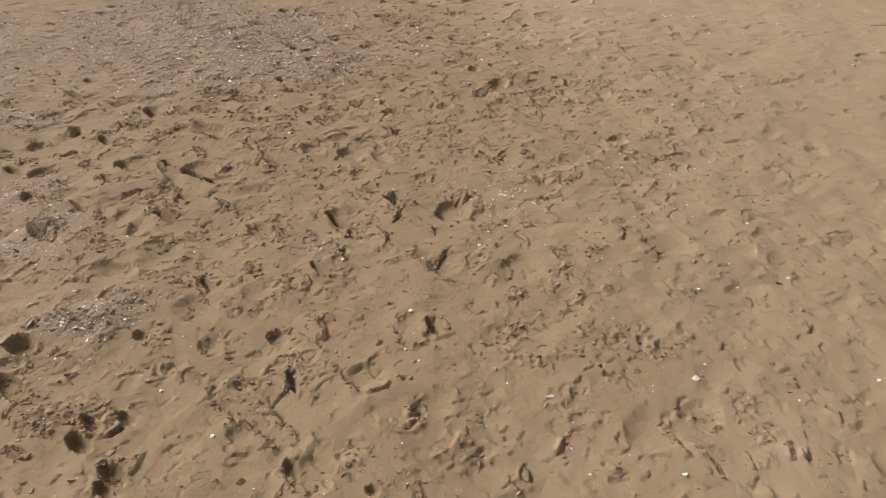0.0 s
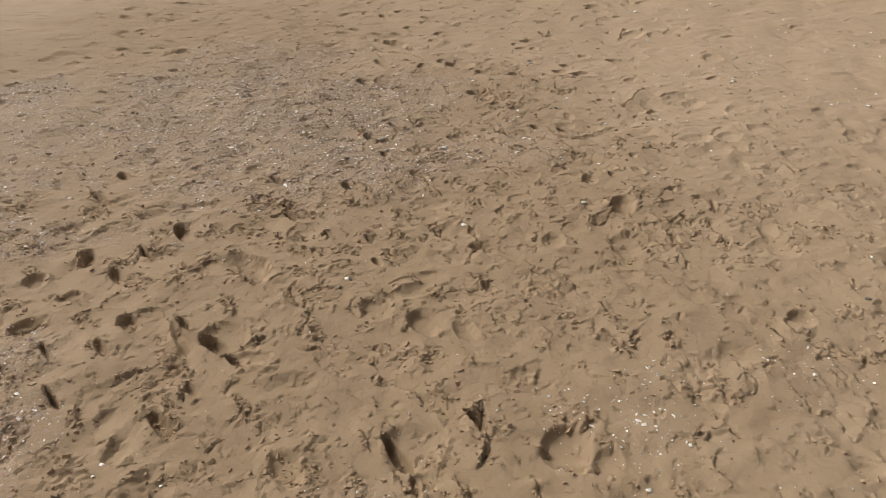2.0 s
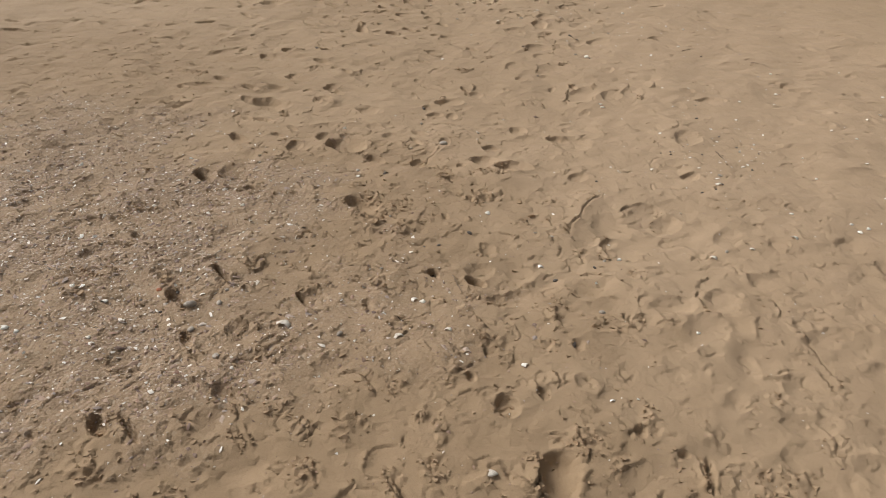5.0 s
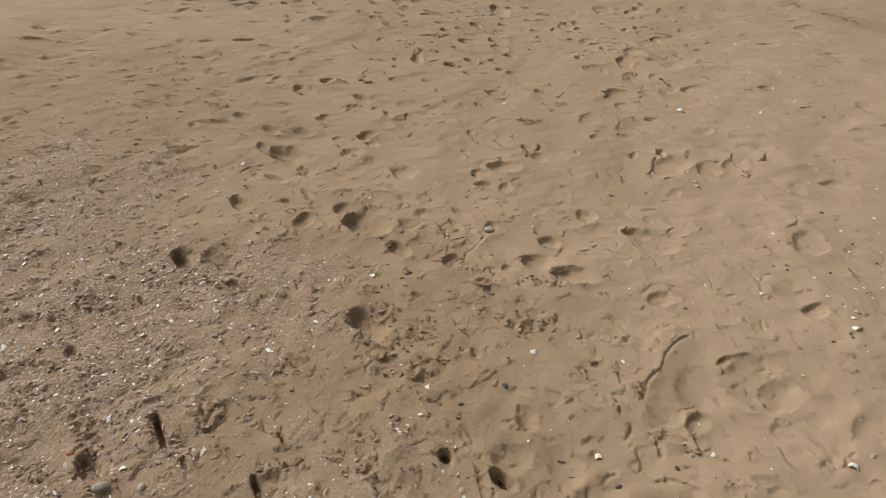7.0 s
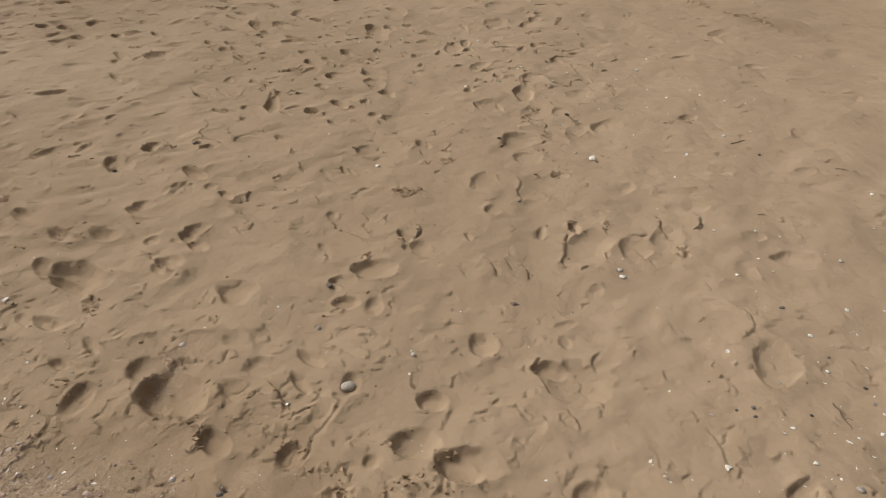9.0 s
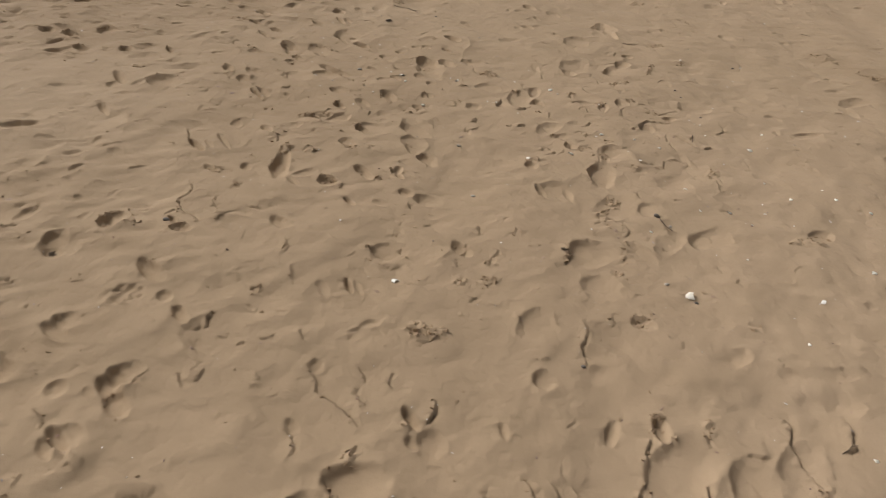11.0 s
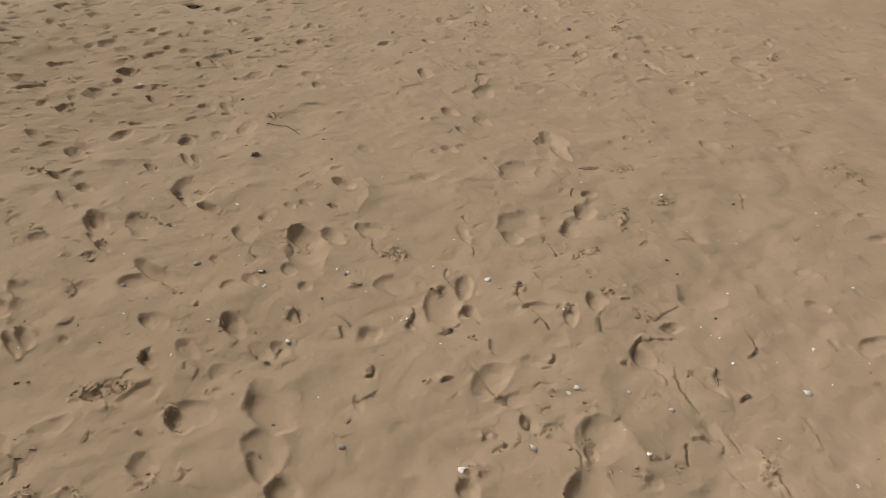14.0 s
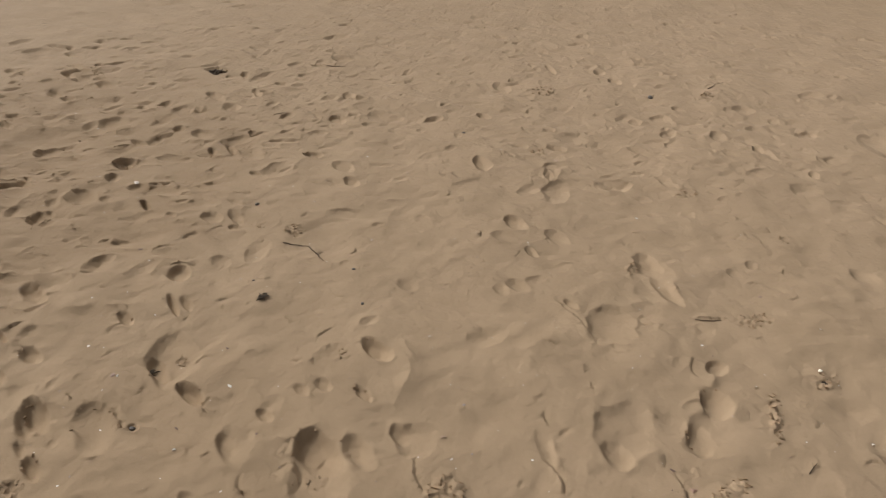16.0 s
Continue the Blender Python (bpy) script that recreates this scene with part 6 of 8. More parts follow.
hollow(0.497, 8.656, 0.217, 0.118, 81, 0.010, 0.60)
hollow(-1.068, 8.673, 0.107, 0.040, 138, 0.013, 0.47)
hollow(-0.369, 8.675, 0.132, 0.063, 122, 0.018, 0.51)
lip(0.990, 8.737, 1.003, 8.616, 0.00, 0.006)
hollow(-1.894, 8.677, 0.148, 0.038, 132, 0.018, 0.47)
hollow(-0.361, 8.695, 0.131, 0.096, 109, 0.010, 0.60)
clods(0.182, 8.708, 0.081, 0.053, 11, 12)
hollow(-1.233, 8.715, 0.099, 0.060, 113, 0.009, 0.43)
hollow(0.670, 8.721, 0.052, 0.049, 52, 0.006, 0.47)
ridge(-2.084, 8.830, -1.848, 8.635, 0.30, 0.006)
clods(0.194, 8.736, 0.060, 0.032, 8, 5)
clods(0.636, 8.742, 0.102, 0.035, 78, 10)
hollow(-0.374, 8.749, 0.150, 0.116, 123, 0.012, 0.60)
lip(0.879, 8.796, 0.903, 8.721, 0.05, 0.008)
clods(-0.732, 8.765, 0.032, 0.023, 163, 5)
lip(0.987, 8.827, 1.013, 8.723, 0.05, 0.026)
clods(0.743, 8.792, 0.029, 0.021, 42, 5)
lip(0.441, 8.834, 0.480, 8.756, 0.10, 0.014)
hollow(0.508, 8.804, 0.062, 0.041, 100, 0.012, 0.63)
clods(0.677, 8.806, 0.051, 0.038, 31, 5)
clods(0.996, 8.808, 0.156, 0.060, 68, 27)
clods(0.502, 8.819, 0.131, 0.050, 84, 19)
hollow(-0.646, 8.819, 0.117, 0.060, 136, 0.027, 0.63)
lip(0.269, 8.816, 0.277, 8.827, 0.00, 0.014)
ridge(0.608, 8.917, 0.657, 8.734, 0.10, 0.008)
lip(0.987, 8.879, 0.997, 8.788, 0.05, 0.022)
clods(-0.666, 8.838, 0.122, 0.072, 118, 26)
lip(0.784, 8.880, 0.773, 8.805, -0.05, 0.024)
lip(0.214, 8.836, 0.222, 8.854, 0.00, 0.022)
clods(0.230, 8.855, 0.048, 0.034, 12, 5)
hollow(-0.607, 8.856, 0.127, 0.101, 139, 0.010, 0.60)
hollow(0.538, 8.865, 0.202, 0.151, 76, 0.012, 0.60)
clods(-0.971, 8.876, 0.058, 0.040, 145, 7)
hollow(0.532, 8.877, 0.128, 0.088, 97, 0.013, 0.47)
hollow(-0.402, 8.882, 0.214, 0.111, 132, 0.022, 0.43)
clods(0.397, 8.883, 0.069, 0.046, 77, 9)
lip(0.886, 8.912, 0.880, 8.858, 0.10, 0.012)
hollow(-0.926, 8.886, 0.079, 0.041, 135, 0.013, 0.55)
lip(0.914, 8.926, 0.928, 8.863, 0.05, 0.010)
clods(0.438, 8.899, 0.054, 0.023, 84, 5)
lip(0.805, 8.904, 0.860, 8.903, 0.10, 0.014)
hollow(0.341, 8.905, 0.074, 0.048, 118, 0.012, 0.55)
lip(0.343, 8.923, 0.326, 8.887, 0.20, 0.020)
hollow(-0.871, 8.911, 0.137, 0.127, 83, 0.010, 0.60)
hollow(-0.403, 8.913, 0.240, 0.177, 120, 0.014, 0.60)
clods(-0.933, 8.917, 0.124, 0.088, 157, 32)
lip(-0.927, 8.905, -0.923, 8.968, 0.00, 0.018)
hollow(-0.153, 8.940, 0.091, 0.034, 112, 0.006, 0.39)
clods(-0.863, 8.949, 0.091, 0.066, 150, 18)
lip(0.270, 8.974, 0.335, 8.933, 0.05, 0.018)
lip(1.144, 9.043, 1.169, 8.887, 0.10, 0.006)
lip(-0.103, 9.007, -0.170, 8.951, 0.10, 0.008)
clods(0.528, 8.989, 0.074, 0.048, 75, 10)
clods(0.261, 8.997, 0.053, 0.038, 12, 6)
hollow(-0.594, 9.021, 0.113, 0.049, 127, 0.007, 0.35)
clods(0.414, 9.039, 0.052, 0.021, 86, 5)
clods(0.038, 9.054, 0.034, 0.030, 29, 5)
hollow(-0.828, 9.056, 0.100, 0.046, 135, 0.017, 0.55)
lip(0.173, 9.130, 0.253, 8.984, 0.05, 0.012)
lip(0.081, 9.053, 0.115, 9.070, 0.10, 0.022)
lip(-0.476, 9.085, -0.409, 9.065, 0.10, 0.012)
lip(0.822, 9.096, 0.830, 9.054, 0.00, 0.018)
hollow(-0.133, 9.077, 0.052, 0.040, 103, 0.006, 0.47)
lip(-0.135, 9.109, -0.153, 9.059, 0.20, 0.022)
hollow(0.244, 9.086, 0.199, 0.117, 66, 0.015, 0.47)
lip(0.987, 9.076, 1.029, 9.105, 0.10, 0.024)
hollow(-1.281, 9.091, 0.177, 0.034, 133, 0.022, 0.47)
hollow(-2.043, 9.094, 0.225, 0.058, 132, 0.023, 0.43)
lip(-0.857, 9.077, -0.845, 9.113, 0.00, 0.024)
clods(-0.480, 9.098, 0.045, 0.034, 120, 5)
lip(0.821, 9.216, 0.846, 9.011, -0.10, 0.010)
hollow(-0.716, 9.117, 0.121, 0.046, 126, 0.010, 0.39)
hollow(-0.730, 9.120, 0.119, 0.064, 116, 0.008, 0.60)
hollow(-1.814, 9.123, 0.198, 0.182, 148, 0.028, 0.51)
lip(-0.543, 9.162, -0.488, 9.097, 0.00, 0.008)
lip(0.857, 9.179, 0.938, 9.083, 0.05, 0.014)
hollow(-1.133, 9.133, 0.058, 0.035, 138, 0.007, 0.47)
hollow(-1.266, 9.139, 0.158, 0.055, 126, 0.022, 0.51)
hollow(0.905, 9.145, 0.135, 0.035, 129, 0.013, 0.43)
hollow(-0.441, 9.165, 0.097, 0.060, 129, 0.012, 0.47)
lip(0.739, 9.207, 0.777, 9.130, 0.10, 0.010)
lip(0.951, 9.217, 0.934, 9.134, -0.10, 0.018)
clods(-0.417, 9.206, 0.049, 0.043, 125, 6)
lip(0.435, 9.230, 0.418, 9.185, 0.10, 0.024)
clods(0.659, 9.212, 0.056, 0.028, 9, 5)
hollow(-1.292, 9.243, 0.325, 0.173, 130, 0.014, 0.60)
lip(0.224, 9.280, 0.243, 9.208, -0.10, 0.018)
hollow(-0.884, 9.253, 0.115, 0.089, 148, 0.012, 0.60)
hollow(-0.912, 9.253, 0.101, 0.042, 135, 0.015, 0.51)
hollow(0.726, 9.254, 0.104, 0.085, 103, 0.014, 0.51)
clods(-0.651, 9.255, 0.096, 0.046, 113, 13)
hollow(-0.621, 9.260, 0.165, 0.078, 123, 0.023, 0.51)
hollow(-1.429, 9.266, 0.154, 0.077, 133, 0.019, 0.47)
ridge(-1.307, 9.341, -1.188, 9.192, -0.20, 0.008)
lip(-0.277, 9.299, -0.258, 9.245, 0.00, 0.022)
clods(0.168, 9.288, 0.049, 0.026, 91, 5)
lip(0.691, 9.244, 0.736, 9.354, 0.10, 0.030)
clods(-2.042, 9.302, 0.116, 0.066, 11, 22)
lip(0.063, 9.307, 0.100, 9.337, -0.10, 0.022)
lip(-0.299, 9.361, -0.240, 9.303, 0.10, 0.018)
hollow(-0.429, 9.338, 0.100, 0.067, 101, 0.012, 0.51)
hollow(-0.042, 9.339, 0.042, 0.028, 127, 0.009, 0.63)
clods(0.077, 9.340, 0.057, 0.040, 11, 6)
lip(1.110, 9.351, 1.134, 9.339, 0.30, 0.012)
lip(0.733, 9.338, 0.774, 9.358, 0.00, 0.016)
lip(1.114, 9.398, 1.077, 9.302, 0.20, 0.014)
lip(0.099, 9.343, 0.127, 9.362, 0.00, 0.012)
lip(-0.463, 9.392, -0.415, 9.314, 0.10, 0.026)
lip(-0.781, 9.337, -0.783, 9.370, 0.00, 0.022)
lip(0.774, 9.358, 0.853, 9.374, 0.00, 0.010)
lip(-1.258, 9.400, -1.223, 9.351, 0.00, 0.014)
lip(0.744, 9.393, 0.775, 9.375, 0.00, 0.009)
hollow(-1.419, 9.386, 0.139, 0.078, 135, 0.015, 0.43)
hollow(-1.567, 9.391, 0.173, 0.055, 122, 0.023, 0.51)
lip(-0.045, 9.442, -0.052, 9.357, 0.10, 0.022)
hollow(-1.181, 9.408, 0.216, 0.145, 155, 0.012, 0.60)
lip(0.600, 9.450, 0.603, 9.372, 0.00, 0.009)
lip(-1.313, 9.475, -1.224, 9.365, 0.15, 0.012)
lip(0.339, 9.484, 0.419, 9.359, 0.10, 0.013)
lip(0.112, 9.482, 0.189, 9.371, 0.10, 0.018)
clods(0.838, 9.427, 0.088, 0.052, 60, 13)
lip(0.352, 9.497, 0.427, 9.360, 0.05, 0.014)
hollow(0.401, 9.431, 0.103, 0.029, 128, 0.012, 0.47)
hollow(0.852, 9.431, 0.095, 0.070, 41, 0.011, 0.51)
ridge(0.044, 9.564, 0.050, 9.306, 0.10, 0.010)
hollow(0.508, 9.436, 0.147, 0.059, 83, 0.011, 0.60)
hollow(0.161, 9.437, 0.097, 0.045, 125, 0.021, 0.63)
hollow(0.149, 9.438, 0.104, 0.061, 59, 0.012, 0.59)
hollow(0.061, 9.452, 0.261, 0.143, 94, 0.014, 0.60)
lip(-0.967, 9.491, -0.881, 9.431, 0.00, 0.014)
hollow(-1.031, 9.468, 0.166, 0.114, 164, 0.014, 0.60)
clods(0.777, 9.478, 0.082, 0.035, 15, 8)
hollow(-2.525, 9.490, 0.127, 0.064, 149, 0.025, 0.59)
clods(0.484, 9.496, 0.065, 0.041, 19, 8)
clods(0.492, 9.497, 0.073, 0.055, 48, 12)
hollow(-0.444, 9.517, 0.072, 0.055, 91, 0.008, 0.47)
lip(0.737, 9.539, 0.758, 9.496, 0.00, 0.016)
clods(0.742, 9.525, 0.054, 0.037, 37, 5)
hollow(-2.254, 9.525, 0.136, 0.074, 130, 0.025, 0.59)
hollow(-0.589, 9.529, 0.037, 0.021, 158, 0.003, 0.39)
hollow(-0.642, 9.531, 0.120, 0.050, 127, 0.012, 0.43)
lip(0.908, 9.583, 0.808, 9.482, 0.00, 0.008)
hollow(-1.000, 9.541, 0.233, 0.074, 144, 0.025, 0.43)
hollow(0.599, 9.546, 0.125, 0.050, 91, 0.012, 0.60)
lip(-0.168, 9.579, -0.116, 9.515, -0.10, 0.010)
clods(-0.273, 9.551, 0.068, 0.049, 5, 9)
lip(0.323, 9.596, 0.337, 9.517, -0.10, 0.018)
hollow(0.614, 9.563, 0.080, 0.070, 146, 0.012, 0.51)
clods(0.041, 9.563, 0.065, 0.059, 64, 11)
hollow(-0.126, 9.586, 0.155, 0.144, 37, 0.012, 0.60)
lip(0.699, 9.584, 0.733, 9.601, 0.00, 0.012)
hollow(0.131, 9.593, 0.181, 0.065, 86, 0.012, 0.47)
hollow(0.955, 9.615, 0.092, 0.081, 115, 0.008, 0.39)
clods(0.333, 9.621, 0.107, 0.047, 85, 15)
lip(0.323, 9.584, 0.342, 9.660, 0.10, 0.018)
hollow(-2.036, 9.622, 0.136, 0.027, 128, 0.027, 0.63)
clods(0.650, 9.623, 0.076, 0.046, 69, 10)
clods(0.658, 9.624, 0.065, 0.035, 75, 6)
hollow(1.007, 9.630, 0.150, 0.136, 113, 0.009, 0.35)
hollow(-0.531, 9.630, 0.099, 0.053, 115, 0.013, 0.51)
lip(0.058, 9.719, 0.127, 9.565, -0.20, 0.013)
clods(-1.296, 9.643, 0.099, 0.063, 138, 18)
hollow(-0.815, 9.663, 0.078, 0.047, 144, 0.010, 0.47)
hollow(0.993, 9.665, 0.169, 0.155, 92, 0.009, 0.60)
ridge(0.380, 9.743, 0.534, 9.593, -0.20, 0.009)
hollow(-2.710, 9.686, 0.164, 0.069, 141, 0.028, 0.55)
hollow(-2.874, 9.694, 0.128, 0.085, 131, 0.027, 0.63)
hollow(-1.284, 9.718, 0.121, 0.047, 136, 0.020, 0.55)
lip(-0.713, 9.767, -0.670, 9.700, -0.20, 0.014)
hollow(-1.538, 9.742, 0.128, 0.079, 142, 0.012, 0.60)
hollow(0.609, 9.749, 0.054, 0.037, 93, 0.004, 0.39)
lip(-0.206, 9.760, -0.107, 9.762, 0.20, 0.012)
hollow(-1.359, 9.779, 0.092, 0.022, 133, 0.013, 0.51)
lip(-0.581, 9.834, -0.560, 9.732, 0.20, 0.012)
clods(-0.500, 9.786, 0.067, 0.048, 4, 9)
hollow(-0.495, 9.787, 0.443, 0.167, 107, 0.018, 0.60)
clods(-0.148, 9.798, 0.130, 0.111, 99, 43)
clods(-1.597, 9.816, 0.103, 0.056, 138, 17)
lip(0.544, 9.838, 0.571, 9.801, 0.00, 0.012)
hollow(-1.285, 9.821, 0.074, 0.035, 106, 0.007, 0.47)
hollow(-2.551, 9.824, 0.190, 0.119, 128, 0.028, 0.63)
lip(-0.254, 9.904, -0.215, 9.788, -0.10, 0.016)
clods(0.564, 9.855, 0.092, 0.066, 59, 18)
hollow(-1.323, 9.861, 0.268, 0.174, 136, 0.012, 0.60)
hollow(-0.786, 9.861, 0.154, 0.055, 126, 0.015, 0.43)
hollow(-1.194, 9.882, 0.254, 0.116, 123, 0.016, 0.60)
hollow(-0.774, 9.883, 0.151, 0.109, 128, 0.010, 0.60)
hollow(-1.411, 9.884, 0.161, 0.054, 123, 0.022, 0.51)
hollow(-0.530, 9.885, 0.234, 0.113, 127, 0.028, 0.57)
lip(0.105, 9.946, 0.160, 9.833, 0.10, 0.014)
hollow(-0.415, 9.896, 0.145, 0.079, 126, 0.019, 0.49)
lip(0.455, 9.940, 0.484, 9.856, 0.10, 0.014)
clods(0.615, 9.906, 0.098, 0.070, 28, 20)
hollow(-1.088, 9.908, 0.047, 0.033, 133, 0.010, 0.63)
hollow(-1.391, 9.912, 0.196, 0.066, 133, 0.028, 0.55)
lip(-1.187, 9.972, -1.105, 9.890, 0.00, 0.012)
clods(0.646, 9.941, 0.063, 0.022, 80, 5)
hollow(-0.261, 9.967, 0.151, 0.135, 104, 0.012, 0.60)
hollow(0.315, 9.984, 0.133, 0.088, 110, 0.015, 0.47)
hollow(0.113, 9.984, 0.156, 0.052, 105, 0.007, 0.35)
hollow(-0.313, 9.990, 0.100, 0.054, 119, 0.012, 0.47)
lip(-1.357, 10.018, -1.323, 9.986, 0.00, 0.010)
hollow(-0.727, 10.011, 0.083, 0.044, 135, 0.012, 0.51)
hollow(-1.512, 10.020, 0.111, 0.080, 134, 0.009, 0.39)
hollow(-0.985, 10.075, 0.173, 0.056, 141, 0.028, 0.55)
hollow(-1.627, 10.077, 0.152, 0.034, 133, 0.019, 0.47)
hollow(0.349, 10.084, 0.265, 0.187, 77, 0.014, 0.60)
hollow(0.557, 10.084, 0.154, 0.078, 89, 0.015, 0.51)
ridge(-1.070, 10.125, -0.908, 10.074, 0.10, 0.008)
lip(0.104, 10.131, 0.114, 10.080, 0.00, 0.012)
hollow(0.603, 10.109, 0.226, 0.164, 60, 0.012, 0.60)
hollow(-0.453, 10.140, 0.106, 0.032, 132, 0.017, 0.55)
hollow(-0.653, 10.140, 0.076, 0.042, 134, 0.008, 0.43)
hollow(-0.585, 10.167, 0.078, 0.047, 137, 0.010, 0.47)
hollow(-1.141, 10.177, 0.189, 0.064, 125, 0.028, 0.63)
hollow(-1.585, 10.182, 0.124, 0.066, 142, 0.019, 0.51)
clods(0.796, 10.192, 0.218, 0.038, 80, 25)
ridge(-0.376, 10.367, -0.361, 10.091, 0.15, 0.010)
clods(0.806, 10.229, 0.229, 0.046, 79, 31)
hollow(-1.120, 10.240, 0.295, 0.180, 123, 0.020, 0.60)
clods(-1.095, 10.253, 0.063, 0.041, 126, 7)
hollow(-1.746, 10.253, 0.129, 0.035, 148, 0.025, 0.59)
lip(0.595, 10.306, 0.594, 10.205, 0.00, 0.016)
hollow(0.639, 10.263, 0.148, 0.110, 86, 0.018, 0.51)
lip(-1.773, 10.275, -1.820, 10.253, 0.00, 0.010)
hollow(-1.834, 10.288, 0.094, 0.034, 140, 0.012, 0.47)
lip(-1.751, 10.279, -1.728, 10.340, 0.00, 0.014)
clods(-1.894, 10.311, 0.116, 0.063, 176, 21)
clods(-0.570, 10.325, 0.061, 0.053, 129, 9)
hollow(-0.456, 10.359, 0.168, 0.083, 131, 0.028, 0.55)
ridge(-0.377, 10.433, -0.321, 10.312, 0.00, 0.008)
lip(0.979, 10.389, 1.054, 10.402, 0.50, 0.012)
ridge(0.593, 10.488, 0.629, 10.331, 0.30, 0.009)
lip(0.604, 10.490, 0.623, 10.369, -0.20, 0.014)
clods(1.021, 10.436, 0.135, 0.077, 63, 31)
hollow(-1.387, 10.436, 0.119, 0.049, 136, 0.017, 0.51)
hollow(0.675, 10.451, 0.095, 0.071, 50, 0.012, 0.60)
lip(-0.677, 10.427, -0.644, 10.480, 0.00, 0.012)
lip(1.394, 10.539, 1.380, 10.448, 0.00, 0.012)
hollow(-1.256, 10.540, 0.189, 0.027, 125, 0.022, 0.48)
hollow(-1.808, 10.542, 0.237, 0.079, 136, 0.024, 0.48)
hollow(-1.209, 10.553, 0.130, 0.038, 126, 0.015, 0.48)
hollow(0.345, 10.650, 0.295, 0.183, 80, 0.014, 0.60)
lip(0.155, 10.778, 0.285, 10.524, 0.05, 0.012)
hollow(-2.111, 10.725, 0.179, 0.064, 139, 0.022, 0.48)
lip(0.667, 10.755, 0.773, 10.758, 0.10, 0.010)
clods(0.867, 10.765, 0.149, 0.091, 24, 40)
hollow(-1.332, 10.767, 0.166, 0.087, 113, 0.023, 0.56)
hollow(0.203, 10.768, 0.089, 0.041, 127, 0.011, 0.48)
hollow(-0.422, 10.818, 0.101, 0.071, 151, 0.009, 0.40)
hollow(-0.060, 10.829, 0.093, 0.053, 111, 0.007, 0.40)
lip(-1.401, 10.829, -1.313, 10.845, 0.20, 0.014)
hollow(0.006, 10.875, 0.125, 0.084, 118, 0.013, 0.44)
hollow(0.580, 10.931, 0.236, 0.082, 110, 0.020, 0.44)
hollow(0.535, 11.027, 0.416, 0.152, 81, 0.010, 0.60)
hollow(-1.431, 11.086, 0.082, 0.046, 55, 0.008, 0.56)
clods(0.462, 11.103, 0.099, 0.052, 81, 15)
hollow(0.872, 11.110, 0.082, 0.057, 87, 0.006, 0.40)
clods(1.499, 11.112, 0.066, 0.035, 59, 6)
clods(-2.177, 11.114, 0.155, 0.087, 177, 40)
hollow(-2.176, 11.130, 0.158, 0.068, 108, 0.025, 0.59)
hollow(0.538, 11.133, 0.187, 0.110, 98, 0.018, 0.48)
hollow(1.393, 11.137, 0.151, 0.113, 103, 0.010, 0.37)
hollow(-2.317, 11.171, 0.119, 0.049, 106, 0.013, 0.52)
hollow(0.049, 11.177, 0.101, 0.048, 112, 0.011, 0.48)
hollow(-0.997, 11.177, 0.088, 0.032, 142, 0.016, 0.59)
hollow(-2.145, 11.182, 0.077, 0.040, 129, 0.013, 0.59)
hollow(0.961, 11.186, 0.085, 0.059, 83, 0.007, 0.44)
hollow(-1.274, 11.202, 0.081, 0.045, 155, 0.012, 0.52)
clods(-1.006, 11.213, 0.115, 0.097, 131, 33)
clods(-1.167, 11.227, 0.060, 0.047, 133, 8)
hollow(-1.600, 11.258, 0.059, 0.030, 144, 0.009, 0.52)
hollow(-1.409, 11.270, 0.125, 0.095, 147, 0.016, 0.48)
hollow(-0.075, 11.283, 0.138, 0.105, 155, 0.010, 0.37)
hollow(-2.200, 11.294, 0.120, 0.066, 109, 0.013, 0.48)
hollow(-1.308, 11.295, 0.168, 0.059, 126, 0.014, 0.40)
lip(-0.213, 11.342, -0.177, 11.265, 0.20, 0.014)
hollow(0.159, 11.327, 0.149, 0.096, 109, 0.012, 0.40)
hollow(-1.762, 11.338, 0.129, 0.034, 129, 0.029, 0.59)
hollow(-2.424, 11.338, 0.154, 0.100, 147, 0.014, 0.40)
hollow(-1.964, 11.352, 0.100, 0.055, 138, 0.013, 0.48)
hollow(-2.100, 11.355, 0.182, 0.161, 121, 0.020, 0.44)
lip(1.041, 11.467, 1.061, 11.356, 0.00, 0.012)
hollow(-0.029, 11.435, 0.161, 0.098, 112, 0.020, 0.52)
clods(1.159, 11.441, 0.103, 0.042, 73, 12)
hollow(-2.467, 11.468, 0.159, 0.068, 150, 0.023, 0.52)
hollow(-1.883, 11.508, 0.147, 0.096, 139, 0.019, 0.48)
hollow(-2.493, 11.543, 0.094, 0.028, 136, 0.015, 0.56)
lip(-1.860, 11.562, -1.818, 11.583, 0.00, 0.016)
hollow(-1.606, 11.575, 0.142, 0.076, 149, 0.008, 0.33)
lip(1.378, 11.673, 1.446, 11.507, 0.00, 0.006)
hollow(-2.074, 11.610, 0.128, 0.065, 113, 0.020, 0.59)
hollow(-0.871, 11.768, 0.137, 0.075, 126, 0.016, 0.48)
hollow(-1.391, 11.801, 0.072, 0.042, 146, 0.011, 0.52)
hollow(-1.622, 11.803, 0.068, 0.031, 133, 0.010, 0.52)
hollow(0.161, 11.803, 0.307, 0.136, 89, 0.012, 0.60)
hollow(-2.114, 11.808, 0.173, 0.136, 115, 0.033, 0.59)
clods(-2.137, 11.820, 0.136, 0.098, 153, 40)
hollow(-2.644, 11.875, 0.112, 0.053, 125, 0.019, 0.59)
clods(0.813, 11.885, 0.137, 0.095, 31, 39)
hollow(-2.800, 11.905, 0.239, 0.174, 156, 0.022, 0.40)
hollow(-2.601, 11.921, 0.178, 0.143, 99, 0.024, 0.56)
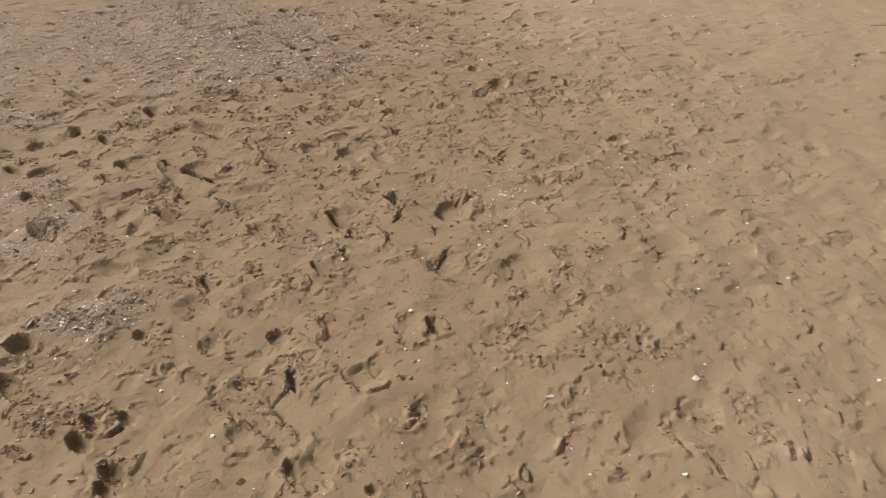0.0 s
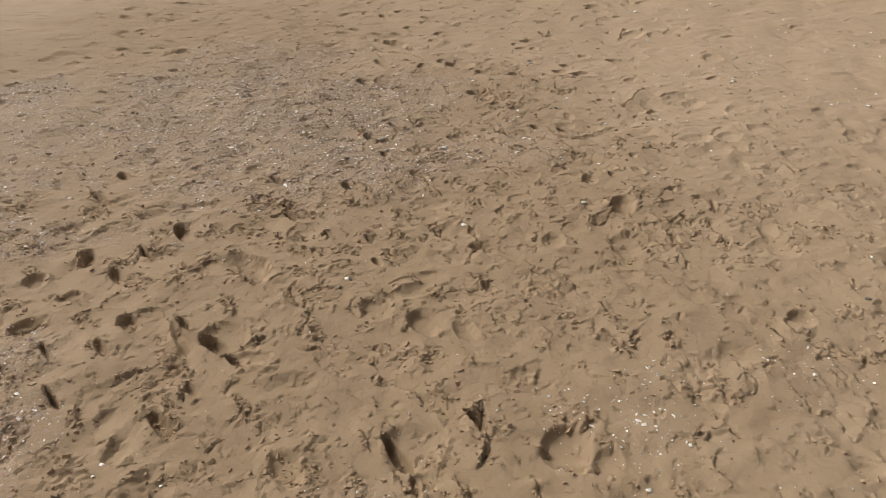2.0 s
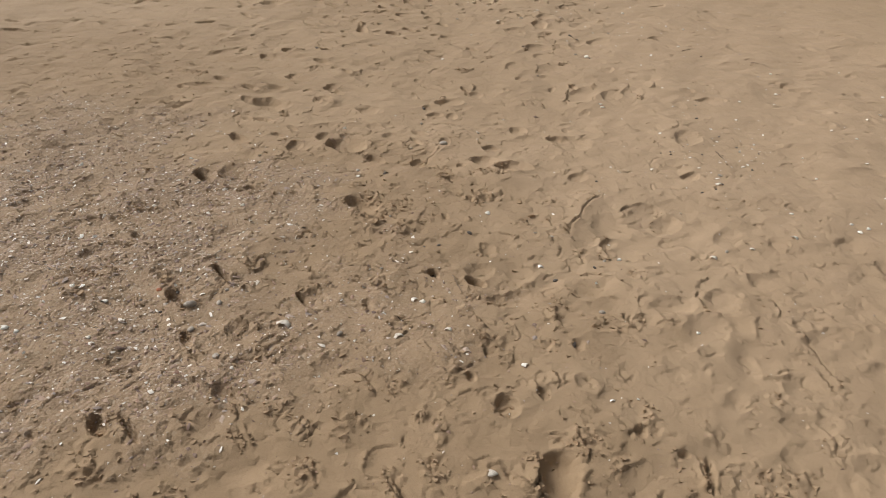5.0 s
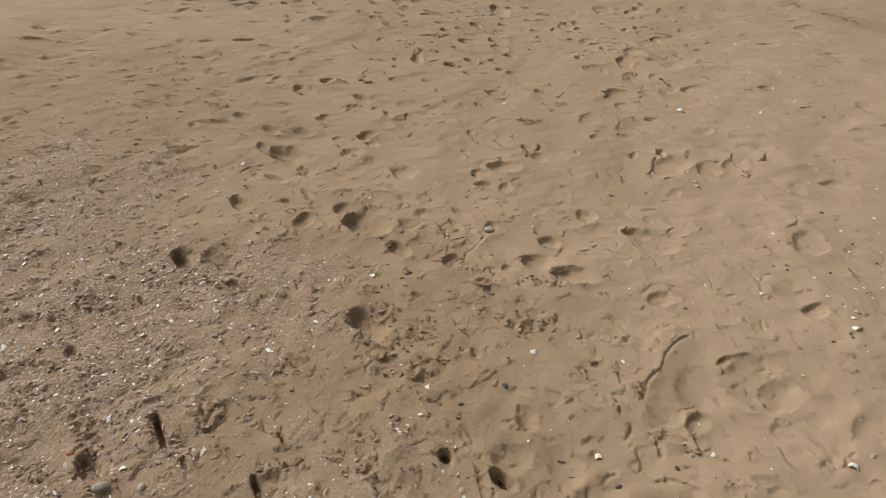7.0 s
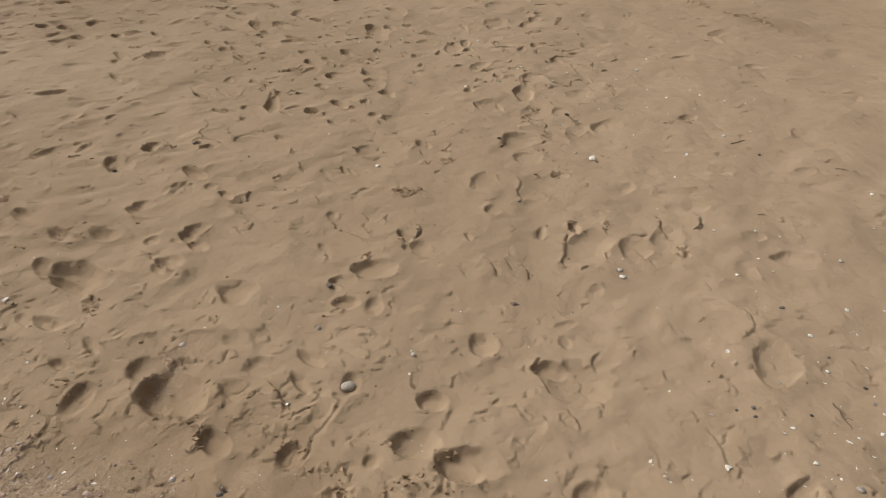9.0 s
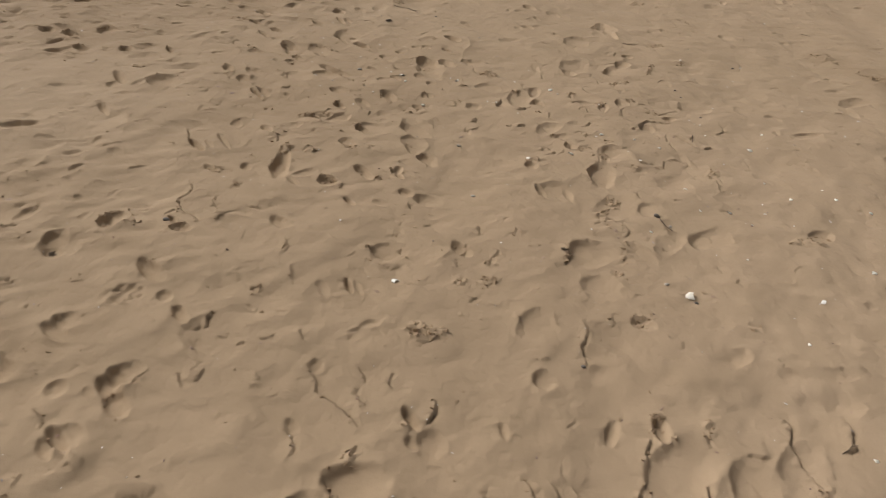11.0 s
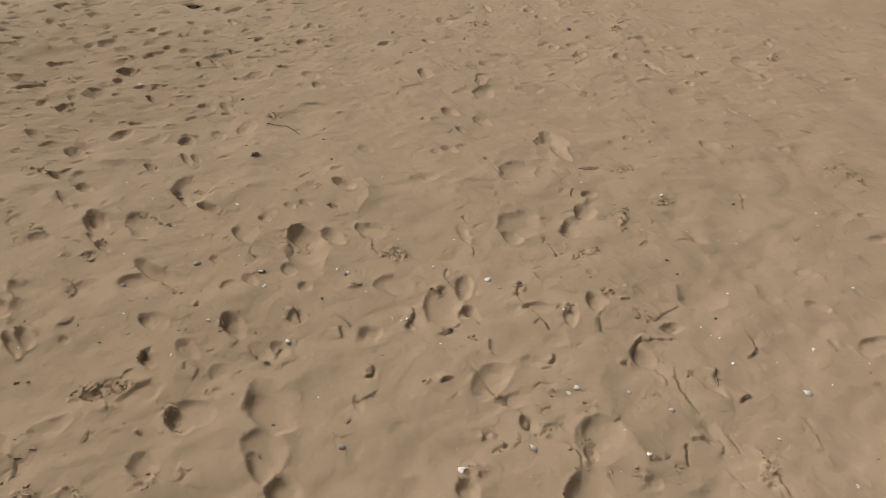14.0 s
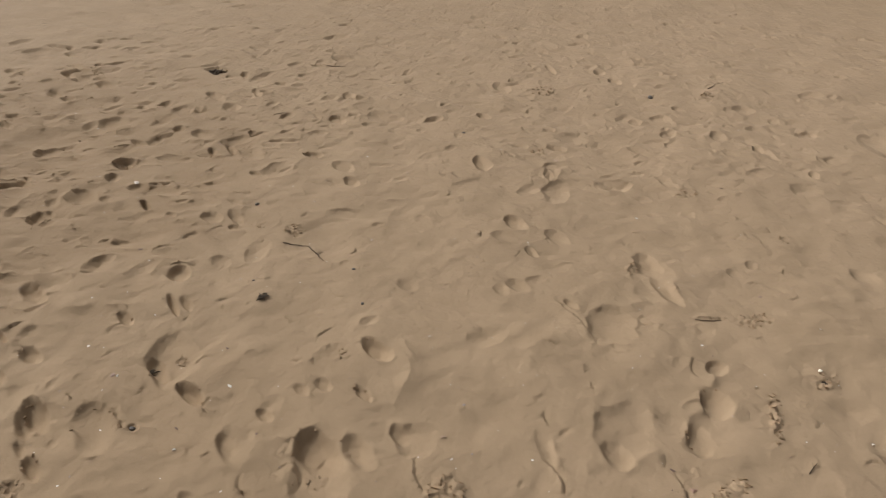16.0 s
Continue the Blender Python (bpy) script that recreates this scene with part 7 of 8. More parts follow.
hollow(-1.902, 11.926, 0.177, 0.115, 12, 0.014, 0.40)
hollow(-1.827, 11.927, 0.109, 0.074, 158, 0.012, 0.44)
hollow(-0.958, 11.939, 0.198, 0.094, 135, 0.014, 0.37)
hollow(-2.549, 11.994, 0.141, 0.096, 121, 0.017, 0.48)
hollow(0.123, 12.010, 0.159, 0.049, 94, 0.012, 0.48)
hollow(1.429, 12.030, 0.172, 0.146, 48, 0.011, 0.37)
hollow(-1.744, 12.088, 0.113, 0.042, 128, 0.023, 0.59)
hollow(-2.765, 12.090, 0.487, 0.331, 166, 0.024, 0.40)
hollow(-1.168, 12.103, 0.126, 0.095, 151, 0.021, 0.56)
hollow(-0.238, 12.104, 0.218, 0.097, 110, 0.023, 0.48)
hollow(-2.190, 12.109, 0.147, 0.064, 139, 0.019, 0.48)
hollow(-1.655, 12.141, 0.201, 0.050, 125, 0.024, 0.52)
hollow(-2.112, 12.163, 0.161, 0.071, 97, 0.016, 0.52)
hollow(-3.105, 12.264, 0.176, 0.062, 141, 0.024, 0.56)
hollow(-1.669, 12.265, 0.233, 0.126, 56, 0.016, 0.48)
hollow(-1.884, 12.302, 0.175, 0.117, 143, 0.019, 0.44)
hollow(-2.052, 12.350, 0.119, 0.078, 116, 0.022, 0.59)
clods(0.064, 12.359, 0.113, 0.097, 56, 33)
hollow(-1.611, 12.377, 0.095, 0.061, 125, 0.016, 0.59)
hollow(-2.493, 12.398, 0.223, 0.193, 114, 0.024, 0.48)
hollow(-3.153, 12.416, 0.184, 0.097, 145, 0.024, 0.56)
hollow(-2.213, 12.475, 0.243, 0.118, 86, 0.016, 0.44)
hollow(2.117, 12.528, 0.103, 0.070, 58, 0.010, 0.52)
hollow(-2.579, 12.577, 0.166, 0.090, 6, 0.011, 0.37)
hollow(2.061, 12.584, 0.159, 0.115, 56, 0.011, 0.40)
hollow(1.329, 12.603, 0.127, 0.069, 83, 0.013, 0.56)
hollow(-2.857, 12.627, 0.312, 0.178, 161, 0.017, 0.33)
lip(1.936, 12.678, 1.947, 12.605, 0.00, 0.010)
hollow(-2.451, 12.685, 0.107, 0.045, 136, 0.017, 0.56)
hollow(-2.189, 12.703, 0.203, 0.142, 83, 0.017, 0.44)
hollow(-1.511, 12.712, 0.111, 0.094, 88, 0.016, 0.56)
hollow(-2.089, 12.724, 0.131, 0.056, 126, 0.016, 0.48)
hollow(1.137, 12.788, 0.164, 0.103, 87, 0.015, 0.48)
hollow(0.843, 12.791, 0.189, 0.092, 66, 0.012, 0.48)
hollow(-2.354, 12.800, 0.124, 0.087, 88, 0.021, 0.59)
hollow(-1.910, 12.810, 0.172, 0.121, 141, 0.019, 0.44)
hollow(-3.050, 12.829, 0.185, 0.072, 139, 0.024, 0.52)
hollow(2.055, 12.848, 0.284, 0.194, 63, 0.011, 0.33)
hollow(-3.185, 12.920, 0.208, 0.098, 138, 0.024, 0.48)
hollow(-1.672, 12.921, 0.165, 0.062, 90, 0.011, 0.44)
hollow(-0.289, 12.936, 0.147, 0.081, 112, 0.018, 0.52)
clods(2.313, 12.979, 0.222, 0.077, 66, 51)
hollow(-2.098, 12.998, 0.223, 0.092, 131, 0.024, 0.48)
hollow(0.677, 13.007, 0.122, 0.086, 99, 0.011, 0.44)
hollow(-1.826, 13.085, 0.117, 0.057, 108, 0.012, 0.48)
hollow(0.845, 13.104, 0.156, 0.140, 97, 0.013, 0.40)
hollow(-2.951, 13.135, 0.282, 0.097, 139, 0.024, 0.52)
hollow(-1.862, 13.141, 0.157, 0.049, 117, 0.017, 0.48)
hollow(-1.212, 13.164, 0.168, 0.084, 119, 0.019, 0.48)
hollow(-3.177, 13.250, 0.229, 0.160, 77, 0.021, 0.48)
hollow(0.977, 13.302, 0.132, 0.090, 91, 0.013, 0.48)
hollow(-3.669, 13.309, 0.197, 0.056, 136, 0.024, 0.48)
hollow(-3.351, 13.334, 0.234, 0.083, 133, 0.024, 0.52)
hollow(-3.812, 13.360, 0.212, 0.077, 141, 0.024, 0.48)
hollow(1.428, 13.364, 0.167, 0.144, 71, 0.016, 0.44)
hollow(-1.764, 13.396, 0.156, 0.094, 126, 0.019, 0.48)
clods(-3.198, 13.449, 0.238, 0.134, 130, 80)
clods(0.088, 13.546, 0.229, 0.167, 78, 80)
hollow(-3.415, 13.549, 0.212, 0.082, 139, 0.023, 0.44)
hollow(-2.112, 13.604, 0.196, 0.059, 114, 0.023, 0.52)
hollow(-3.255, 13.617, 0.174, 0.089, 126, 0.024, 0.59)
hollow(-0.215, 13.624, 0.203, 0.124, 112, 0.013, 0.37)
clods(1.228, 13.634, 0.198, 0.082, 77, 48)
hollow(-2.359, 13.683, 0.195, 0.153, 155, 0.024, 0.52)
clods(-2.367, 13.702, 0.203, 0.143, 124, 80)
hollow(1.958, 13.742, 0.184, 0.141, 19, 0.015, 0.40)
hollow(0.613, 13.896, 0.204, 0.099, 98, 0.016, 0.44)
hollow(-3.681, 13.909, 0.171, 0.046, 133, 0.021, 0.48)
lip(1.258, 13.833, 1.392, 13.997, 0.10, 0.012)
hollow(-3.987, 13.940, 0.228, 0.205, 51, 0.019, 0.40)
hollow(-1.647, 13.942, 0.136, 0.087, 152, 0.020, 0.52)
hollow(-1.834, 13.959, 0.211, 0.119, 84, 0.015, 0.44)
lip(-1.660, 14.007, -1.496, 13.986, 0.20, 0.016)
hollow(-3.783, 14.081, 0.184, 0.064, 136, 0.023, 0.48)
hollow(0.146, 14.154, 0.272, 0.062, 102, 0.023, 0.48)
hollow(-1.515, 14.173, 0.221, 0.144, 148, 0.020, 0.40)
hollow(-4.297, 14.181, 0.340, 0.160, 82, 0.018, 0.40)
hollow(-1.748, 14.905, 0.250, 0.231, 8, 0.024, 0.48)

# a band of brown litter and torn crust on the pale sand
clods(2.27, 10.40, 0.55, 0.14, 128, 60)
clods(2.00, 10.86, 0.24, 0.14, 120, 20)

FLATNESS = 0.0022
SCATTER, SMALL_CRACKS, CLOD_COUNT, GRIT_COUNT = 4600, 26000, 24000, 25000
SPARSE_COUNT = 7500

# ---- the sheet itself ----
rng = np.random.default_rng(5)
PATCHY = ease(-0.05, 0.3, field(GX, GY, 0.28, 27)) * 0.78 + 0.22
# share of all hollows, then the middle, half-widths, size and depth of a trodden stretch
STRETCHES = [(0.12, -3.6, 11.2, 1.1, 2.0, 1.1, 1.6), (0.50, 0.0, 9.0, 4.2, 8.0, 1.0, 0.66), (0.13, -2.5, 12.6, 1.4, 2.0, 1.1, 1.2), (0.10, -2.1, 9.6, 1.3, 2.0, 1.1, 1.0), (0.22, 0.3, 14.6, 3.4, 2.4, 0.9, 1.3), (0.09, -2.2, 3.8, 1.3, 2.2, 1.2, 0.95), (0.1, -2.8, 6.8, 1.3, 1.6, 1.1, 1.2), (0.15, 1.9, 5.0, 1.6, 3.2, 1.0, 0.8), (0.16, 0.2, 10.2, 1.8, 3.0, 1.3, 0.75), (0.16, 0.2, 3.2, 2.2, 2.2, 1.2, 0.75)]
for part, mx, my, hx, hy, bigger, deeper in STRETCHES:
    for k in range(int(SCATTER * part)):
        x, y = mx + hx * rng.uniform(-1, 1), my + hy * rng.uniform(-1, 1)
        size = float(np.clip(rng.lognormal(-2.85, 0.5), 0.02, 0.13)) * bigger
        i, j = min(np.searchsorted(AY, y), len(AY) - 1), min(np.searchsorted(AX, x), len(AX) - 1)
        if SMOOTH[i, j] > 0.2 or (5.4 < y < 11.8 and abs(x - 0.1) < 1.7 and rng.uniform() < 0.75):
            continue
        if rng.uniform() < 0.6 * DAMP_AND_SHADE[i, j] + 0.04 and size > 0.035:
            a, b, turned = size * 0.62, rng.uniform(25, 60), rng.normal(152, 45)
            p = [(x + a * math.cos(radians(turned + d)), y + a * math.sin(radians(turned + d))) for d in (b, -b)]
            lip(*p[0], *p[1], 0.5 * math.tan(radians(b / 2)), rng.uniform(0.004, 0.011), 0.007, 0.7)
        dent(x, y, size * rng.uniform(0.9, 1.9), size * rng.uniform(0.6, 1.0), rng.normal(40, 45), size * rng.uniform(0.04, 0.14) * deeper, rng.uniform(0.0, 0.5), 0.0 if rng.uniform() < 0.75 else rng.uniform(0.3, 0.8), rng.normal(152, 40))
for k in range(SMALL_CRACKS):
    x, y, a, size = (rng.uniform(-2.9, 1.7), rng.uniform(1.0, 6.6), rng.normal(100, 50), rng.uniform(0.012, 0.05)) if k % 4 else (rng.uniform(-2.4, 2.6), rng.uniform(1.0, 16.0), rng.normal(100, 50), rng.uniform(0.012, 0.06))
    i, j = min(np.searchsorted(AY, y), len(AY) - 1), min(np.searchsorted(AX, x), len(AX) - 1)
    if rng.uniform() < 0.2 + 0.6 * DAMP_AND_SHADE[i, j] * PATCHY[i, j]:
        lip(x, y, x + size * math.cos(radians(a)), y + size * math.sin(radians(a)), rng.normal(0, 0.15), rng.uniform(0.003, 0.0085), 0.005, 0.25)

ROUGH = NEAR * (1 - 0.75 * SMOOTH)
Z += NEAR * (0.016 * field(GX, GY, 0.9, 21) + 0.012 * field(GX, GY, 0.34, 22) + 0.0046 * field(GX, GY, 0.19, 34) + 0.0013 * np.tanh(3 * field(GX, GY, 0.085, 35)) * (1 - SMOOTH))
streak = field(GX * 0.8 + GY * 0.6, (GY * 0.8 - GX * 0.6) * 2.6, 0.16, 28)
Z += ROUGH * ((0.0022 + 0.0035 * blot(-1.3, 7.7, 1.0, 1.2, 0, edge=1.4)) * streak + 0.0030 * field(GX, GY, 0.12, 23) + 0.0014 * np.tanh(3 * field(GX, GY, 0.05, 24)))
clusters = ease(0.1, 0.5, 0.6 * field(GX, GY, 0.17, 51) + 0.75 * field(GX, GY, 0.05, 52))
CRUMB = np.maximum(CRUMB, np.clip(0.8 * DAMP_AND_SHADE + 0.6 * GRIT, 0, 1) * clusters * (1 - 0.8 * SMOOTH)) * NEAR
crumbly = CRUMB * ROUGH * np.clip(DAMP_AND_SHADE + 0.8 * GRIT + 0.15, 0, 1)
Z += np.clip(DAMP_AND_SHADE + 0.5 * GRIT, 0, 1) * ROUGH * (0.0022 * np.tanh(4 * field(GX, GY, 0.11, 25)) + 0.0012 * field(GX, GY, 0.03, 30))
Z += crumbly * (0.0016 * PLATES + 0.0034 * np.clip(field(GX, GY, 0.032, 29), -0.1, 1) + 0.003 * field(GX, GY, 0.017, 26))
Z += ROUGH * 0.0012 * np.tanh(3 * field(GX, GY, 0.13, 33))
Z += ease(30, 300, np.hypot(GX, GY)) * 0.4 * field(GX, GY, 60.0, 31)

# flat blocks of four by four cells become one face; their edges are drawn straight so that the sheet stays closed
nr, nc = (Z.shape[0] - 1) // 4, (Z.shape[1] - 1) // 4
f = np.arange(5) / 4
base = (np.arange(nr)[:, None] * 4, np.arange(nc)[None, :] * 4)
z00, z01, z10, z11 = (Z[base[0] + a, base[1] + b] for a, b in ((0, 0), (0, 4), (4, 0), (4, 4)))
off = np.zeros((nr, nc))
for a in range(5):
    for b in range(5):
        flat = (z00 * (1 - f[b]) + z01 * f[b]) * (1 - f[a]) + (z10 * (1 - f[b]) + z11 * f[b]) * f[a]
        off = np.maximum(off, np.abs(Z[base[0] + a, base[1] + b] - flat))
spread = np.hypot(AX[4::4] - AX[:-4:4], 0)[None, :] + np.hypot(AY[4::4] - AY[:-4:4], 0)[:, None]
far = np.maximum(np.hypot(GX[::4, ::4][:-1, :-1] - 0.2, 0) - 1.2, 0) + np.maximum(GY[::4, ::4][:-1, :-1] - 12, 0)
merged = off < FLATNESS * (0.52 + 0.75 * np.clip(DAMP_AND_SHADE + GRIT, 0, 1)[:-1:4, :-1:4]) * (1 + 0.4 * far)
bi, bj = np.nonzero(merged)
for a in range(1, 4):
    Z[bi * 4, bj * 4 + a] = z00[bi, bj] * (1 - f[a]) + z01[bi, bj] * f[a]
    Z[bi * 4 + 4, bj * 4 + a] = z10[bi, bj] * (1 - f[a]) + z11[bi, bj] * f[a]
    Z[bi * 4 + a, bj * 4] = z00[bi, bj] * (1 - f[a]) + z10[bi, bj] * f[a]
    Z[bi * 4 + a, bj * 4 + 4] = z01[bi, bj] * (1 - f[a]) + z11[bi, bj] * f[a]
idx = np.arange(Z.size, dtype=np.int32).reshape(Z.shape)
large = np.stack([idx[bi * 4, bj * 4], idx[bi * 4, bj * 4 + 4], idx[bi * 4 + 4, bj * 4 + 4], idx[bi * 4 + 4, bj * 4]], -1)
small = ~np.kron(merged, np.ones((4, 4), dtype=bool))
ci, cj = np.nonzero(small)
small = np.stack([idx[ci, cj], idx[ci, cj + 1], idx[ci + 1, cj + 1], idx[ci + 1, cj]], -1)
quads = np.concatenate([large, small])
used = np.unique(quads)
renumber = np.zeros(Z.size, dtype=np.int32)
renumber[used] = np.arange(len(used), dtype=np.int32)
quads = renumber[quads]
print("ground faces", len(large), len(small), Z.shape)

mesh = bpy.data.meshes.new("ground")
mesh.vertices.add(len(used))
mesh.vertices.foreach_set("co", np.stack([GX.ravel()[used], GY.ravel()[used], Z.ravel()[used]], -1).astype(np.float32).ravel())
mesh.loops.add(quads.size)
mesh.loops.foreach_set("vertex_index", quads.ravel())
mesh.polygons.add(len(quads))
mesh.polygons.foreach_set("loop_start", np.arange(0, quads.size, 4, dtype=np.int32))
mesh.polygons.foreach_set("use_smooth", np.ones(len(quads), dtype=bool))
mesh.update(calc_edges=True)
for name, values in (("damp", DAMP_AND_SHADE), ("grit", GRIT), ("pale", PALE), ("crumb", CRUMB)):
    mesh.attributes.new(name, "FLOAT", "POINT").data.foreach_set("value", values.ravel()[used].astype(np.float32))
mesh.materials.append(SAND)
ground = tagged(new("ground", mesh), "trampled tan beach sand full of footprints and cracks", "sand", kind="structure")


def level(x, y):
    """Height of the sand at a place."""
    i, j = int(np.clip(np.searchsorted(AY, y), 1, len(AY) - 1)), int(np.clip(np.searchsorted(AX, x), 1, len(AX) - 1))
    fx, fy = (x - AX[j - 1]) / (AX[j] - AX[j - 1]), (y - AY[i - 1]) / (AY[i] - AY[i - 1])
    return float((Z[i - 1, j - 1] * (1 - fx) + Z[i - 1, j] * fx) * (1 - fy) + (Z[i, j - 1] * (1 - fx) + Z[i, j] * fx) * fy)


def share(grid, x, y):
    return grid[min(np.searchsorted(AY, y), len(AY) - 1), min(np.searchsorted(AX, x), len(AX) - 1)]


def scattered(name, spots, shape, faces, mat, label, category, seed, slim=1.0):
    """Many small loose pieces as one object: spots of (x, y, size, flat), each a jittered, turned copy of a small shape."""
    r = np.random.default_rng(seed)
    base, faces = np.array(shape), np.array(faces)
    verts, polys = [], []
    for k, (x, y, size, flat) in enumerate(spots):
        a, tilt, tip = r.uniform(0, 6.283), r.normal(0, 0.45), r.uniform(0, 6.283)
        p = base * r.uniform(0.4, 1.5, base.shape) * (size * r.uniform(0.7, 1.3) / slim, size * r.uniform(0.45, 0.95) * slim, size * flat)
        p = p @ np.array(Euler((tilt * math.cos(tip), tilt * math.sin(tip), a)).to_matrix()).T
        verts.append(p + (x, y, level(x, y) + size * flat * 0.12))
        polys.append(faces + k * len(base))
    me = bpy.data.meshes.new(name)
    me.from_pydata(np.concatenate(verts).tolist(), [], np.concatenate(polys).tolist())
    me.materials.append(mat)
    return tagged(new(name, me), label, category, kind="stuff")


BOX_V = [(x, y, z) for x in (-0.5, 0.5) for y in (-0.5, 0.5) for z in (-0.5, 0.5)]
BOX_F = [[0, 1, 3, 2], [4, 6, 7, 5], [0, 4, 5, 1], [2, 3, 7, 6], [0, 2, 6, 4], [1, 5, 7, 3]]
FLAKE_V = [(0.5, 0, 0), (0.2, 0.42, 0.02), (-0.3, 0.35, 0), (-0.5, -0.05, 0.03), (-0.15, -0.42, 0), (0.3, -0.35, 0.02), (0, 0, 0.5), (0, 0, -0.2)]
FLAKE_F = [[i, (i + 1) % 6, 6] for i in range(6)] + [[(i + 1) % 6, i, 7] for i in range(6)]

rng = np.random.default_rng(8)
spots = []
for x, y, reach, count in CRUMBLES:
    for k in range(count):
        a, d = rng.uniform(0, 6.283), reach * math.sqrt(rng.uniform(0, 1))
        spots.append((x + d * math.cos(a), y + d * math.sin(a) * 0.9, 0.0062 * float(np.clip(rng.lognormal(0, 0.5), 0.4, 2.4)), rng.uniform(0.3, 0.7)))
spots += CLODS + [(x, y, size, rng.uniform(0.45, 0.9)) for x, y, size in CRUST]
while len(spots) < CLOD_COUNT:
    x, y = rng.uniform(-2.6, 2.6), rng.uniform(1.0, 9.5)
    if rng.uniform() < share(crumbly, x, y):
        spots.append((x, y, float(np.clip(rng.lognormal(-5.1, 0.45), 0.003, 0.015)), rng.uniform(0.25, 0.6)))
scattered("sand_crumbs", spots, BOX_V, BOX_F, CLOD, "crumbled clods of damp brown sand on the trampled beach", "sand crumbs", 9)

spots = []
while len(spots) < GRIT_COUNT:
    x, y = rng.uniform(-4.2, 3.2), rng.uniform(0.9, 13.0)
    if rng.uniform() < share(GRIT, x, y) ** 1.3 + 0.003:
        spots.append((x, y, float(np.clip(rng.lognormal(-4.7, 0.5), 0.003, 0.030)), rng.uniform(0.12, 0.32)))
for part, mx, my, hx, hy, turn in GRIT_SPOTS:
    if hx < 0.27:
        spots += [(mx + 0.7 * hx * rng.normal(), my + 0.7 * hy * rng.normal(), rng.uniform(0.004, 0.011), rng.uniform(0.12, 0.32)) for k in range(int(320 * part))]
for k in range(SPARSE_COUNT):
    x, y = rng.uniform(-2.6, 2.6), 1.0 + 12.5 * rng.uniform() ** 1.8
    spots.append((x, y, rng.uniform(0.004, 0.009), rng.uniform(0.2, 0.4)))
scattered("shell_fragments", spots, FLAKE_V, FLAKE_F, GRIT_CHIP, "broken grey and white shell fragments strewn over the sand", "shell fragments", 10)


FLAKES, flake_rng = [], random.Random(21)


def flakes(x, y, rx, ry, turn, count):
    """Splinters of white shell strewn round a place."""
    c, s = math.cos(radians(turn)), math.sin(radians(turn))
    for k in range(count):
        p, q = flake_rng.gauss(0, 0.85) * rx, flake_rng.gauss(0, 0.85) * ry
        FLAKES.append((x + p * c - q * s, y + p * s + q * c, min(0.02, flake_rng.lognormvariate(-4.95, 0.4)), flake_rng.uniform(0.12, 0.35)))


flakes(0.27, 2.56, 0.18, 0.08, 81, 70)
flakes(0.07, 2.61, 0.09, 0.06, 81, 30)
flakes(0.74, 2.93, 0.09, 0.05, 63, 30)
flakes(0.35, 2.84, 0.08, 0.06, 73, 22)
flakes(-0.02, 2.65, 0.08, 0.07, 23, 14)
flakes(-1.34, 4.58, 0.46, 0.30, 116, 110)
flakes(-0.84, 5.30, 0.32, 0.26, 112, 40)
flakes(-1.59, 5.20, 0.73, 0.50, 167, 80)
flakes(-0.96, 4.56, 0.49, 0.36, 116, 40)
flakes(1.85, 5.42, 0.12, 0.08, 45, 14)
flakes(1.98, 6.30, 0.46, 0.25, 61, 20)
flakes(-0.10, 4.63, 0.23, 0.09, 91, 8)
flakes(1.35, 6.00, 0.66, 0.34, 71, 24)
flakes(-2.18, 5.21, 0.58, 0.40, 162, 70)
flakes(-3.04, 5.27, 0.58, 0.35, 146, 50)
flakes(-0.78, 5.28, 0.12, 0.10, 178, 30)
flakes(-2.02, 6.29, 0.27, 0.19, 178, 40)
flakes(-1.25, 5.30, 0.13, 0.10, 165, 20)
flakes(-1.09, 5.76, 0.19, 0.17, 141, 14)
flakes(-0.15, 5.08, 0.08, 0.03, 103, 9)
flakes(-1.38, 5.00, 0.48, 0.18, 127, 170)
flakes(-1.09, 5.20, 0.42, 0.18, 122, 50)
flakes(-0.91, 4.57, 0.27, 0.17, 178, 45)
flakes(-0.64, 5.46, 0.30, 0.27, 177, 24)
flakes(1.31, 6.10, 0.30, 0.13, 68, 30)
flakes(0.75, 5.95, 0.12, 0.08, 62, 6)
flakes(0.12, 5.41, 0.07, 0.02, 94, 5)
flakes(-0.50, 4.99, 0.08, 0.05, 113, 9)
flakes(1.31, 6.65, 0.28, 0.16, 58, 10)
flakes(0.26, 2.57, 0.21, 0.11, 83, 60)
flakes(-0.45, 2.21, 0.08, 0.05, 106, 20)
flakes(0.81, 2.90, 0.17, 0.08, 72, 35)
flakes(0.59, 2.06, 0.12, 0.05, 75, 16)
flakes(-1.14, 1.84, 0.16, 0.09, 163, 70)
flakes(-1.50, 2.32, 0.11, 0.06, 136, 20)
scattered("shell_splinters", FLAKES, FLAKE_V, FLAKE_F, SPLINTER, "small white splinters of broken shell lying on the sand", "shell splinters", 11)


# ---- loose things on the sand ----
def link(name, bm, mat):
    me = bpy.data.meshes.new(name)
    bm.to_mesh(me)
    bm.free()
    me.materials.append(mat)
    for p in me.polygons:
        p.use_smooth = True
    return me


